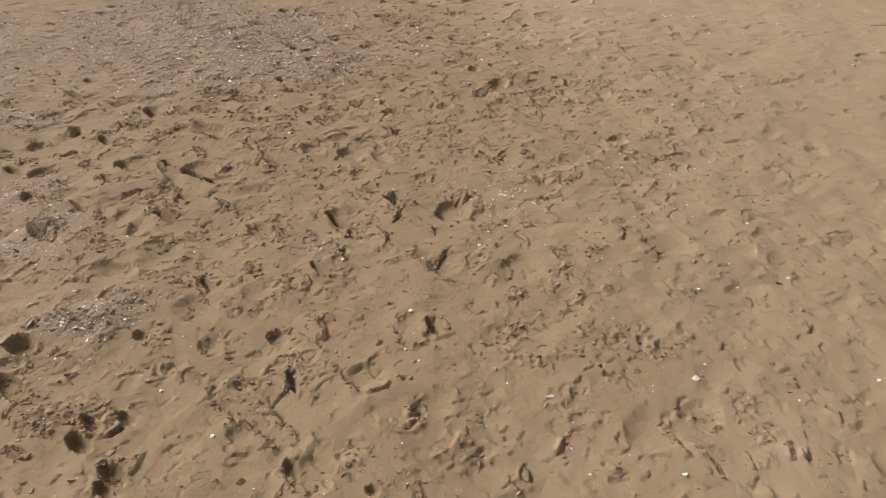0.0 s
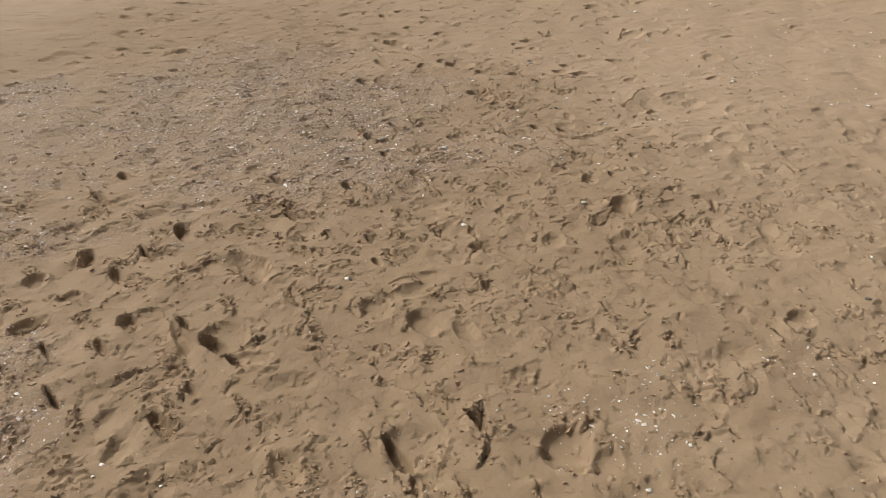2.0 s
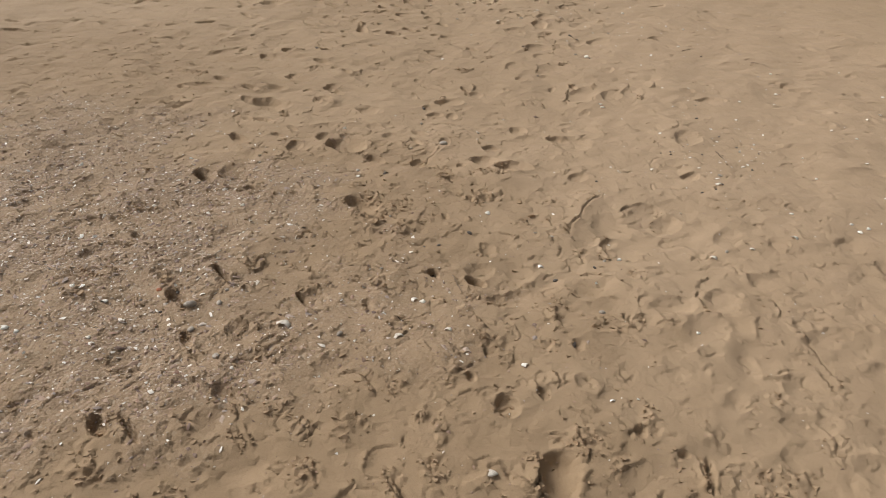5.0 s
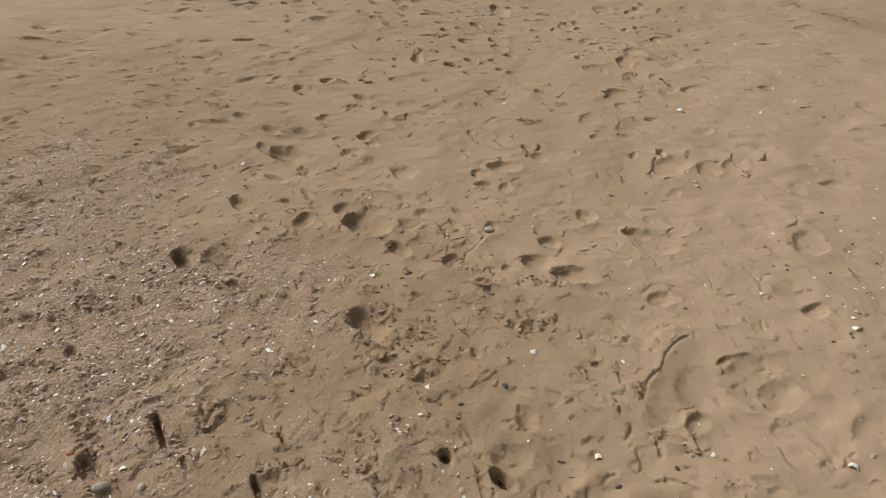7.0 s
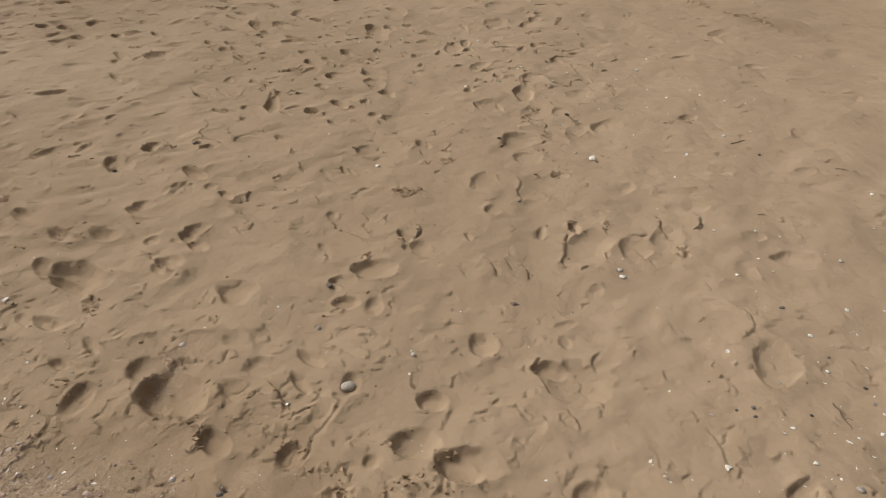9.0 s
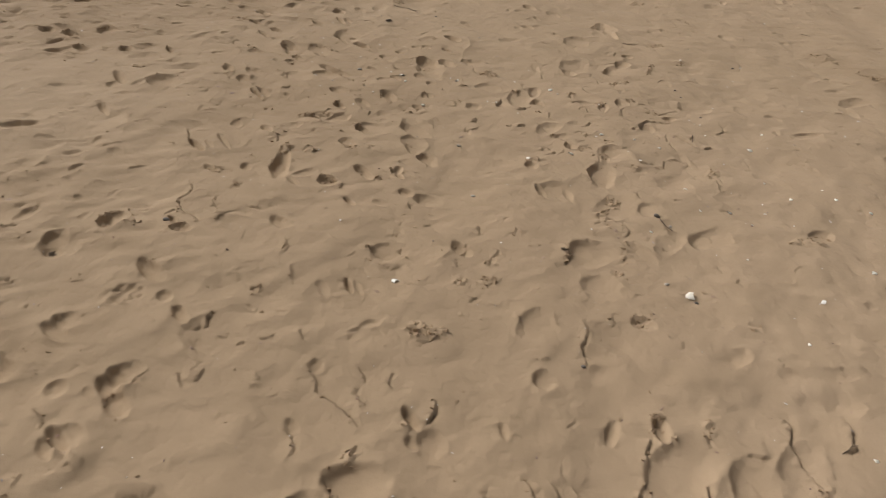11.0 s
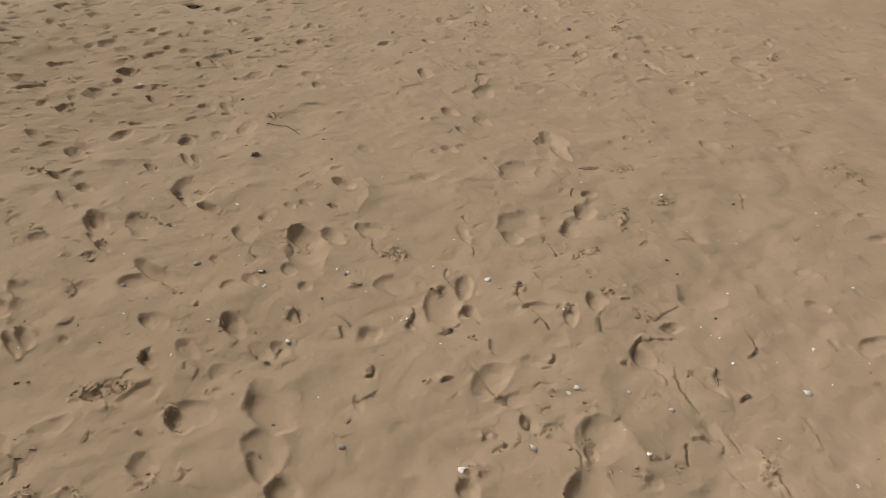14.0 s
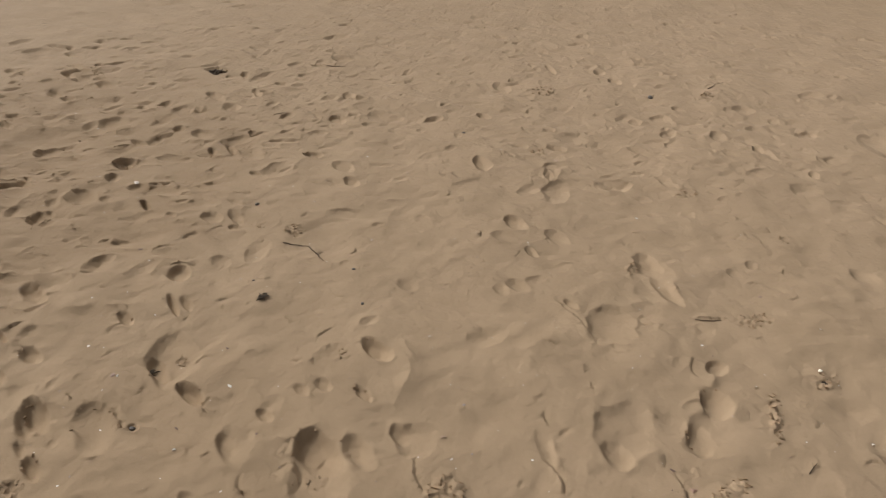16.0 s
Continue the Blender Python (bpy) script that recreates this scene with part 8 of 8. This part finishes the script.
def shell_mesh(seed, mat):
    """A cupped, ribbed half of a bivalve with a chipped edge, 1 m across; scaled down when laid out."""
    r = random.Random(seed)
    bm = bmesh.new()
    rings, spokes = 4, 14
    chip = [r.uniform(0.8, 1.05) for _ in range(spokes)]
    lop = r.uniform(0.65, 0.95)
    for side in (0, 1):
        apex = bm.verts.new((0, -0.42, 0.12 - 0.045 * side))
        last = None
        for k in range(1, rings + 1):
            f = k / rings
            ring = []
            for i in range(spokes):
                a = math.pi * (-0.12 + 1.24 * i / (spokes - 1))
                rib = 0.02 * (i % 2) * f
                x = math.cos(a) * 0.5 * f * (chip[i] if k == rings else 1)
                y = -0.42 + (math.sin(a) * 0.9 * lop + 0.06) * f * (chip[i] if k == rings else 1)
                z = 0.30 * (1 - (2 * f - 0.75) ** 2 * 0.5) * (1 - 0.55 * f * f) + rib - 0.05 * side - 0.06
                ring.append(bm.verts.new((x, y, z)))
            for i in range(spokes - 1):
                face = (apex, ring[i], ring[i + 1]) if last is None else (last[i], ring[i], ring[i + 1], last[i + 1])
                bm.faces.new(face if not side else face[::-1])
            last = ring
        if side == 0:
            top = last
        else:
            for i in range(spokes - 1):
                bm.faces.new((top[i + 1], top[i], last[i], last[i + 1]))
    return link("shell", bm, mat)


def stone_mesh(seed, mat):
    bm = bmesh.new()
    bmesh.ops.create_icosphere(bm, subdivisions=3, radius=0.5)
    off = Vector((seed * 3.7, seed * 1.3, 0))
    for v in bm.verts:
        n = noise.noise(v.co * 1.6 + off) * 0.16 + noise.noise(v.co * 4 + off) * 0.04
        v.co = v.co * (1 + n)
        v.co.z *= 0.5
        v.co.y *= 0.8
    return link("stone", bm, mat)


SHELLS = [shell_mesh(k, WHITE_SHELL) for k in range(5)]
GREY_SHELLS = [shell_mesh(k + 20, GREY_SHELL) for k in range(3)]
STONES = {}
lay = random.Random(4)


def shell(x, y, size, grey=False):
    ob = new("shell", lay.choice(GREY_SHELLS if grey else SHELLS))
    turned = lay.random() < 0.2 and size < 0.02
    tilt = 15 if size < 0.02 else 6
    ob.matrix_world = Matrix.Translation((x, y, level(x, y) + size * (0.22 if turned else 0.12))) @ Euler((radians(lay.gauss(180 if turned else 0, tilt)), radians(lay.gauss(0, tilt)), lay.uniform(0, 6.28))).to_matrix().to_4x4() @ Matrix.Diagonal((size, size * lay.uniform(0.7, 1.0), size * 0.75, 1))
    return tagged(ob, "grey chipped shell half lying on the sand" if grey else "small white bleached shell piece lying on sand", "shell", "shells on the beach")


def stone(x, y, size, mat):
    if mat.name not in STONES:
        STONES[mat.name] = [stone_mesh(k + len(STONES) * 7, mat) for k in range(3)]
    ob = new("pebble", lay.choice(STONES[mat.name]))
    ob.matrix_world = Matrix.Translation((x, y, level(x, y) + size * 0.08)) @ Euler((lay.gauss(0, 0.2), lay.gauss(0, 0.2), lay.uniform(0, 6.28))).to_matrix().to_4x4() @ Matrix.Diagonal((size, size * lay.uniform(0.8, 1.0), size, 1))
    label = {"dark_stone": "dark brown rounded pebble half sunk in sand", "grey_stone": "smooth grey pebble resting on the sand", "brick_red": "worn red brick crumb among shell grit"}[mat.name]
    return tagged(ob, label, "pebble", "pebbles on the beach")


def tube(bm, points, radii, sides=6):
    last = None
    for k, (p, r) in enumerate(zip(points, radii)):
        d = (points[min(k + 1, len(points) - 1)] - points[max(k - 1, 0)]).normalized()
        a = d.orthogonal().normalized()
        b = d.cross(a)
        ring = [bm.verts.new(p + r * (math.cos(6.2832 * i / sides) * a + math.sin(6.2832 * i / sides) * b)) for i in range(sides)]
        if last:
            for i in range(sides):
                bm.faces.new((last[i], last[(i + 1) % sides], ring[(i + 1) % sides], ring[i]))
        else:
            bm.faces.new(ring[::-1])
        last = ring
    bm.faces.new(last)


def twig(x0, y0, x1, y1):
    """A thin crooked stick lying on the sand, with a short side shoot."""
    bm = bmesh.new()
    long = math.hypot(x1 - x0, y1 - y0)
    n, pts = 9, []
    side = Vector((-(y1 - y0), x1 - x0, 0)).normalized()
    for k in range(n):
        f = k / (n - 1)
        x, y = x0 + (x1 - x0) * f, y0 + (y1 - y0) * f
        p = Vector((x, y, 0)) + side * long * lay.gauss(0, 0.02)
        pts.append(Vector((p.x, p.y, max(level(p.x, p.y), level(x, y)) + 0.003)))
    thick = 0.0014 + 0.008 * min(long, 0.2)
    base = pts[0].copy()
    pts = [p - base for p in pts]
    tube(bm, pts, [thick * (1.05 - 0.55 * k / n) * lay.uniform(0.85, 1.15) for k in range(n)])
    ob = new("twig", link("twig", bm, TWIG))
    ob.location = base
    q, bm = pts[5], bmesh.new()
    tube(bm, [q, q + side * long * 0.08 + Vector((0, 0, 0.004)), q + side * long * 0.15 + (pts[-1] - pts[0]) * 0.08 + Vector((0, 0, 0.005))], [thick * 0.55, thick * 0.45, thick * 0.3], 5)
    new("side_shoot", link("side_shoot", bm, TWIG)).parent = ob
    return tagged(ob, "thin dark driftwood twig lying on the sand", "twig", "twigs on the beach")


def weed(x, y, size):
    """A small clump of dark dried weed."""
    ob = new("dried_weed")
    ob.location = (x, y, level(x, y) + 0.002)
    for k in range(14):
        bm = bmesh.new()
        a, lift = lay.uniform(0, 6.28), lay.uniform(0.1, 0.45)
        p, pts = Vector((lay.gauss(0, 0.12), lay.gauss(0, 0.12), 0.02)) * size, []
        for j in range(5):
            pts.append(p.copy())
            a += lay.gauss(0, 0.7)
            p += Vector((math.cos(a), math.sin(a), lift if j < 2 else -lift)) * size * 0.15
        tube(bm, pts, [size * s for s in (0.05, 0.06, 0.055, 0.04, 0.015)], 5)
        new("strand", link("strand", bm, WEED)).parent = ob
    return tagged(ob, "small dark clump of dried seaweed in the sand", "seaweed", "dried weed on the beach")


shell(-0.145, 4.542, 0.032, grey=True)
shell(-0.284, 4.520, 0.011)
shell(0.019, 4.585, 0.027, grey=True)
shell(0.384, 1.152, 0.009)
stone(-0.337, 4.549, 0.025, GREY_STONE)
shell(0.324, 2.857, 0.010)
shell(0.613, 1.138, 0.013)
stone(0.627, 5.765, 0.014, DARK_STONE)
shell(0.348, 1.234, 0.010)
shell(-0.372, 4.578, 0.009)
shell(0.157, 8.716, 0.026, grey=True)
stone(0.062, 5.245, 0.023, DARK_STONE)
shell(-0.341, 4.601, 0.009)
twig(-0.161, 4.650, -0.123, 4.612)
stone(0.327, 5.260, 0.013, GREY_STONE)
shell(0.771, 6.841, 0.022, grey=True)
weed(-0.346, 5.763, 0.017)
shell(-0.355, 5.776, 0.011)
shell(-0.530, 4.587, 0.050, grey=True)
stone(0.706, 7.838, 0.019, GREY_STONE)
stone(-0.170, 8.770, 0.023, GREY_STONE)
shell(-0.080, 4.752, 0.021)
shell(0.354, 8.810, 0.031, grey=True)
shell(-0.118, 4.768, 0.028)
stone(0.535, 4.731, 0.024, GREY_STONE)
shell(-0.587, 1.278, 0.015)
shell(0.741, 5.877, 0.016)
shell(0.817, 2.879, 0.015)
shell(-0.216, 7.622, 0.026)
shell(0.280, 2.501, 0.010)
stone(-0.822, 4.521, 0.029, GREY_STONE)
shell(0.710, 5.927, 0.012)
shell(0.137, 5.414, 0.025)
shell(0.663, 8.806, 0.016)
shell(0.681, 2.984, 0.012)
shell(-0.709, 9.273, 0.014)
shell(0.200, 1.475, 0.009)
shell(0.388, 2.526, 0.015)
shell(0.482, 9.475, 0.009)
shell(0.985, 2.861, 0.010)
shell(-0.299, 4.826, 0.015)
shell(0.227, 2.570, 0.010)
shell(0.333, 2.559, 0.010)
stone(-0.383, 8.852, 0.012, DARK_STONE)
weed(0.086, 4.903, 0.047)
shell(0.905, 5.923, 0.021, grey=True)
shell(-0.915, 4.564, 0.013)
twig(0.012, 4.929, 0.054, 4.815)
stone(-0.775, 9.348, 0.013, DARK_STONE)
shell(-0.781, 2.928, 0.012)
stone(-0.869, 4.646, 0.044, GREY_STONE)
weed(-0.066, 4.952, 0.032)
shell(0.116, 2.670, 0.009)
shell(-0.054, 1.571, 0.011)
shell(-1.182, 2.262, 0.014)
stone(0.391, 4.944, 0.022, DARK_STONE)
stone(0.258, 9.610, 0.013, GREY_STONE)
stone(-0.709, 4.764, 0.022, DARK_STONE)
shell(1.142, 2.871, 0.009)
shell(-1.126, 4.442, 0.022, grey=True)
shell(0.536, 4.925, 0.011)
shell(-0.579, 9.490, 0.019)
shell(-0.265, 6.076, 0.019)
shell(0.214, 2.684, 0.009)
stone(-0.964, 4.614, 0.015, DARK_STONE)
shell(-1.058, 4.545, 0.013)
shell(-0.815, 4.733, 0.014)
stone(1.211, 5.864, 0.023, GREY_STONE)
shell(0.218, 9.651, 0.025)
shell(-0.856, 4.721, 0.023)
shell(-0.097, 1.637, 0.014)
shell(1.135, 5.944, 0.016)
shell(-0.311, 9.634, 0.019)
shell(0.496, 9.062, 0.025)
shell(-0.785, 1.468, 0.016)
shell(0.773, 7.780, 0.040, grey=True)
shell(0.998, 1.394, 0.010)
shell(0.007, 9.719, 0.018)
stone(0.542, 5.026, 0.017, DARK_STONE)
shell(0.474, 1.638, 0.013)
shell(0.675, 8.198, 0.017)
stone(-1.052, 4.664, 0.019, DARK_STONE)
shell(0.651, 9.067, 0.012)
stone(-0.956, 4.748, 0.017, DARK_STONE)
shell(0.111, 7.940, 0.010)
shell(1.090, 6.046, 0.013)
shell(-0.625, 9.596, 0.027)
shell(0.787, 1.554, 0.013)
shell(0.576, 2.708, 0.009)
shell(1.053, 8.925, 0.014)
stone(-1.018, 4.739, 0.021, BRICK)
shell(-1.094, 5.226, 0.016)
shell(0.993, 1.467, 0.014)
stone(1.031, 6.110, 0.013, DARK_STONE)
stone(0.600, 9.707, 0.011, GREY_STONE)
shell(1.119, 6.066, 0.013)
shell(1.177, 7.122, 0.015)
shell(-0.912, 5.386, 0.019)
shell(0.627, 5.652, 0.010)
stone(0.616, 1.660, 0.021, DARK_STONE)
stone(0.068, 6.310, 0.020, GREY_STONE)
stone(-0.056, 5.147, 0.018, DARK_STONE)
shell(-1.174, 4.658, 0.027)
stone(1.037, 6.147, 0.015, DARK_STONE)
shell(-0.694, 9.639, 0.014)
shell(1.054, 6.145, 0.011)
stone(-0.743, 3.198, 0.019, DARK_STONE)
shell(0.646, 5.095, 0.018)
shell(-0.988, 5.902, 0.019)
shell(-0.783, 4.966, 0.011)
shell(1.284, 6.049, 0.011)
shell(-1.149, 5.280, 0.013)
stone(-0.715, 3.255, 0.015, DARK_STONE)
stone(0.705, 8.321, 0.029, DARK_STONE)
shell(1.359, 6.011, 0.018, grey=True)
shell(-0.089, 1.825, 0.018)
shell(-0.735, 3.262, 0.024)
shell(1.138, 6.166, 0.009)
shell(-1.278, 4.662, 0.012)
shell(-0.422, 9.201, 0.022)
stone(-0.878, 9.629, 0.031, GREY_STONE)
shell(1.388, 6.031, 0.020)
shell(-1.032, 1.591, 0.011)
shell(0.622, 5.220, 0.014)
shell(1.260, 1.478, 0.014)
shell(1.418, 6.078, 0.011)
shell(-1.322, 4.719, 0.018)
stone(-0.244, 6.420, 0.019, GREY_STONE)
shell(1.113, 9.685, 0.009)
twig(1.274, 6.187, 1.281, 6.079)
stone(1.116, 3.297, 0.024, DARK_STONE)
twig(0.947, 9.216, 0.937, 9.134)
shell(-0.058, 9.372, 0.017)
shell(1.006, 5.129, 0.029)
shell(1.026, 5.715, 0.010)
shell(1.401, 6.151, 0.011)
shell(0.887, 8.413, 0.016)
shell(-1.145, 1.605, 0.011)
shell(1.080, 8.345, 0.012)
shell(1.030, 6.390, 0.015)
shell(1.217, 9.139, 0.026, grey=True)
shell(1.284, 6.272, 0.010)
shell(0.204, 6.560, 0.013)
shell(1.016, 9.261, 0.013)
stone(0.922, 9.883, 0.018, DARK_STONE)
shell(-1.234, 1.616, 0.023, grey=True)
shell(1.014, 8.440, 0.023, grey=True)
stone(1.398, 6.263, 0.015, DARK_STONE)
shell(-0.928, 9.834, 0.013)
shell(0.575, 6.590, 0.013)
shell(1.314, 6.329, 0.016)
shell(-1.071, 6.195, 0.012)
shell(1.471, 6.239, 0.014)
shell(1.171, 5.202, 0.020)
shell(1.254, 8.395, 0.010)
shell(0.880, 1.930, 0.015)
shell(1.157, 8.464, 0.015)
stone(1.340, 6.394, 0.014, DARK_STONE)
shell(0.850, 8.607, 0.020)
shell(1.120, 7.592, 0.013)
shell(1.441, 6.357, 0.012)
shell(0.863, 6.624, 0.013)
shell(-1.157, 3.394, 0.012)
stone(0.797, 7.748, 0.016, DARK_STONE)
shell(-1.251, 3.361, 0.012)
shell(0.158, 2.212, 0.021)
shell(1.321, 6.499, 0.018)
shell(1.222, 3.572, 0.013)
stone(-0.315, 9.629, 0.020, DARK_STONE)
shell(1.316, 9.369, 0.019)
stone(-0.616, 9.599, 0.020, DARK_STONE)
shell(1.207, 1.996, 0.015)
stone(1.275, 6.632, 0.020, DARK_STONE)
weed(0.345, 7.951, 0.024)
shell(0.172, 3.987, 0.030, grey=True)
shell(-1.311, 5.861, 0.022)
shell(0.267, 2.368, 0.020)
stone(-0.353, 5.752, 0.020, DARK_STONE)
shell(1.489, 6.637, 0.018)
shell(1.490, 8.671, 0.018)
shell(1.184, 6.833, 0.017)
shell(-0.292, 10.470, 0.013)
weed(-1.396, 7.514, 0.032)
shell(1.320, 6.867, 0.012)
weed(1.019, 10.429, 0.037)
shell(1.171, 5.758, 0.036)
shell(1.298, 6.948, 0.012)
stone(1.591, 7.908, 0.019, DARK_STONE)
twig(0.833, 9.990, 0.862, 10.026)
shell(1.289, 8.620, 0.017)
stone(1.331, 10.431, 0.019, DARK_STONE)
shell(0.512, 4.290, 0.016)
stone(-0.570, 10.651, 0.016, DARK_STONE)
twig(0.718, 8.293, 0.763, 8.225)
twig(1.098, 7.139, 1.146, 7.176)
shell(1.601, 6.953, 0.020)
shell(1.474, 8.099, 0.023)
shell(1.702, 3.916, 0.019)
stone(-0.108, 6.158, 0.049, GREY_STONE)
weed(-0.944, 10.626, 0.047)
stone(0.423, 7.336, 0.016, DARK_STONE)
shell(0.260, 4.432, 0.022)
twig(1.390, 10.541, 1.381, 10.451)
shell(0.768, 9.009, 0.019, grey=True)
shell(1.805, 6.956, 0.017)
stone(-1.024, 10.748, 0.014, DARK_STONE)
stone(0.424, 4.550, 0.025, DARK_STONE)
twig(1.391, 7.279, 1.424, 7.287)
stone(-0.662, 10.901, 0.017, DARK_STONE)
weed(-1.174, 10.189, 0.036)
shell(1.866, 7.145, 0.024)
shell(0.837, 4.640, 0.015)
shell(1.834, 7.224, 0.016)
twig(-0.898, 11.078, -0.803, 10.954)
shell(-1.376, 4.463, 0.022)
stone(-1.258, 11.446, 0.026, DARK_STONE)
twig(-1.009, 11.071, -0.898, 11.078)
shell(-1.419, 4.475, 0.029)
shell(1.605, 8.577, 0.018)
shell(1.713, 8.564, 0.015)
shell(1.773, 4.477, 0.017)
stone(-0.256, 6.664, 0.025, DARK_STONE)
shell(-0.973, 4.778, 0.015)
twig(0.654, 10.733, 0.754, 10.748)
shell(1.777, 8.615, 0.018)
stone(-1.115, 7.788, 0.027, DARK_STONE)
twig(1.888, 7.758, 1.943, 7.749)
twig(1.481, 8.004, 1.567, 8.055)
shell(1.848, 4.982, 0.016)
shell(2.063, 4.926, 0.018)
shell(1.363, 5.290, 0.030)
shell(1.760, 11.660, 0.017)
stone(-0.382, 12.580, 0.026, DARK_STONE)
shell(2.053, 5.272, 0.040)
shell(1.858, 5.398, 0.031)
twig(1.981, 11.444, 2.039, 11.410)
twig(-1.603, 12.723, -1.526, 12.782)
shell(1.646, 5.372, 0.025)
shell(1.425, 5.511, 0.019)
shell(2.471, 4.213, 0.034)
weed(-3.024, 10.646, 0.062)
twig(1.252, 13.763, 1.403, 13.966)
stone(0.828, 13.521, 0.043, DARK_STONE)
weed(-2.359, 13.629, 0.130)
shell(2.383, 5.151, 0.026)
shell(2.051, 6.397, 0.021)
twig(-1.592, 13.974, -1.434, 13.952)
twig(3.015, 5.100, 3.154, 5.124)
shell(-0.070, 1.116, 0.009)
shell(0.342, 2.820, 0.011)
stone(-0.693, 4.385, 0.030, GREY_STONE)
shell(0.774, 6.796, 0.029, grey=True)
shell(-0.616, 5.649, 0.013)
shell(0.589, 2.400, 0.009)
shell(0.623, 2.400, 0.009)
shell(-0.994, 2.262, 0.013)
shell(1.019, 2.819, 0.009)
shell(-0.856, 5.628, 0.015)
stone(1.196, 5.762, 0.014, DARK_STONE)
shell(0.771, 2.418, 0.011)
shell(1.212, 8.767, 0.014)
shell(-1.017, 5.857, 0.009)
stone(-0.968, 5.833, 0.015, GREY_STONE)
shell(-0.971, 5.789, 0.009)
shell(-0.751, 5.578, 0.011)
shell(-0.683, 5.674, 0.011)
shell(-0.714, 5.644, 0.009)
stone(-0.645, 5.831, 0.009, DARK_STONE)
shell(-0.915, 6.157, 0.009)
shell(-0.872, 5.784, 0.009)
shell(-0.762, 5.802, 0.009)
shell(-0.769, 5.872, 0.009)
shell(-0.399, 6.517, 0.010)
shell(1.498, 6.212, 0.012)
shell(1.296, 5.981, 0.010)
stone(1.151, 5.700, 0.013, DARK_STONE)
stone(1.082, 5.665, 0.014, DARK_STONE)
shell(0.714, 5.651, 0.009)
stone(1.391, 5.969, 0.015, DARK_STONE)
stone(0.990, 6.139, 0.012, DARK_STONE)
stone(1.190, 6.126, 0.013, DARK_STONE)
shell(1.220, 6.732, 0.010)
stone(1.480, 6.171, 0.013, DARK_STONE)
shell(1.453, 6.117, 0.009)
stone(-0.132, 7.900, 0.009, DARK_STONE)
stone(-0.039, 8.310, 0.021, GREY_STONE)
shell(1.447, 8.748, 0.013)
shell(1.020, 8.075, 0.009)
stone(0.756, 8.263, 0.017, GREY_STONE)
shell(1.005, 9.392, 0.010)
shell(-0.106, 9.378, 0.014)
stone(-1.085, 9.455, 0.024, GREY_STONE)
stone(-0.959, 9.365, 0.012, GREY_STONE)
stone(-1.095, 9.912, 0.022, DARK_STONE)
shell(-1.252, 10.122, 0.010)
shell(-0.730, 10.150, 0.009)
shell(0.072, 9.934, 0.009)
shell(1.009, 10.474, 0.017)
shell(1.087, 10.721, 0.011)
shell(1.057, 10.143, 0.010)
shell(1.294, 10.182, 0.009)
stone(1.023, 9.511, 0.014, DARK_STONE)
stone(0.948, 9.794, 0.012, DARK_STONE)
stone(0.492, 9.696, 0.009, DARK_STONE)
shell(-0.843, 5.256, 0.017)
shell(-1.352, 5.303, 0.014)
shell(-0.845, 5.346, 0.012)
shell(-0.621, 4.960, 0.010)
shell(-1.362, 5.022, 0.012)
shell(-1.095, 4.992, 0.012)
shell(-1.131, 5.022, 0.015)
shell(-1.133, 4.668, 0.009)
shell(-1.192, 5.586, 0.010)
stone(-0.273, 5.336, 0.014, GREY_STONE)
shell(-0.155, 5.069, 0.018)
shell(0.207, 5.099, 0.009)
shell(0.149, 5.043, 0.010)
shell(0.006, 4.821, 0.010)
stone(-0.257, 4.959, 0.015, GREY_STONE)
stone(-0.111, 5.132, 0.012, DARK_STONE)
shell(0.338, 5.036, 0.022)
stone(0.585, 5.084, 0.018, GREY_STONE)
shell(0.955, 5.483, 0.015)
stone(1.066, 5.174, 0.018, GREY_STONE)
shell(0.785, 5.069, 0.009)
stone(-0.778, 4.671, 0.026, GREY_STONE)
stone(-0.778, 4.755, 0.016, GREY_STONE)
shell(-0.433, 4.750, 0.010)
shell(1.185, 5.822, 0.019)
shell(1.704, 5.409, 0.023)
shell(1.999, 5.649, 0.019)
shell(2.222, 6.697, 0.019)
shell(2.345, 6.798, 0.023)
shell(1.958, 6.509, 0.018)
shell(1.973, 6.092, 0.017)
shell(1.670, 5.912, 0.016)
shell(2.445, 6.408, 0.018)
shell(2.941, 7.841, 0.023)
shell(2.375, 5.956, 0.026)
shell(-0.122, 4.376, 0.015)
shell(0.590, 4.298, 0.012)
shell(-0.752, 4.238, 0.014)
shell(1.316, 3.757, 0.009)
shell(-1.700, 5.131, 0.013)
shell(-1.107, 4.411, 0.017)
shell(-0.607, 4.204, 0.014)
shell(1.940, 7.497, 0.022)
shell(1.496, 6.308, 0.017)
shell(1.689, 6.142, 0.013)
shell(2.488, 7.108, 0.020)
shell(2.757, 7.090, 0.025)
shell(2.412, 7.585, 0.018)
shell(2.306, 6.438, 0.018)
shell(1.578, 6.425, 0.014)
shell(1.904, 5.721, 0.016)
shell(2.523, 6.370, 0.018)
shell(-1.182, 2.304, 0.015)
shell(0.447, 2.295, 0.012)
shell(-0.096, 2.129, 0.010)
shell(-0.055, 2.143, 0.010)
shell(-0.343, 2.135, 0.013)
shell(0.207, 2.505, 0.009)
shell(0.296, 2.432, 0.010)
shell(-0.995, 1.771, 0.011)
shell(-1.099, 1.825, 0.011)
shell(-1.161, 1.852, 0.012)
shell(-1.000, 1.881, 0.011)
shell(0.995, 2.408, 0.009)
shell(1.022, 1.961, 0.010)
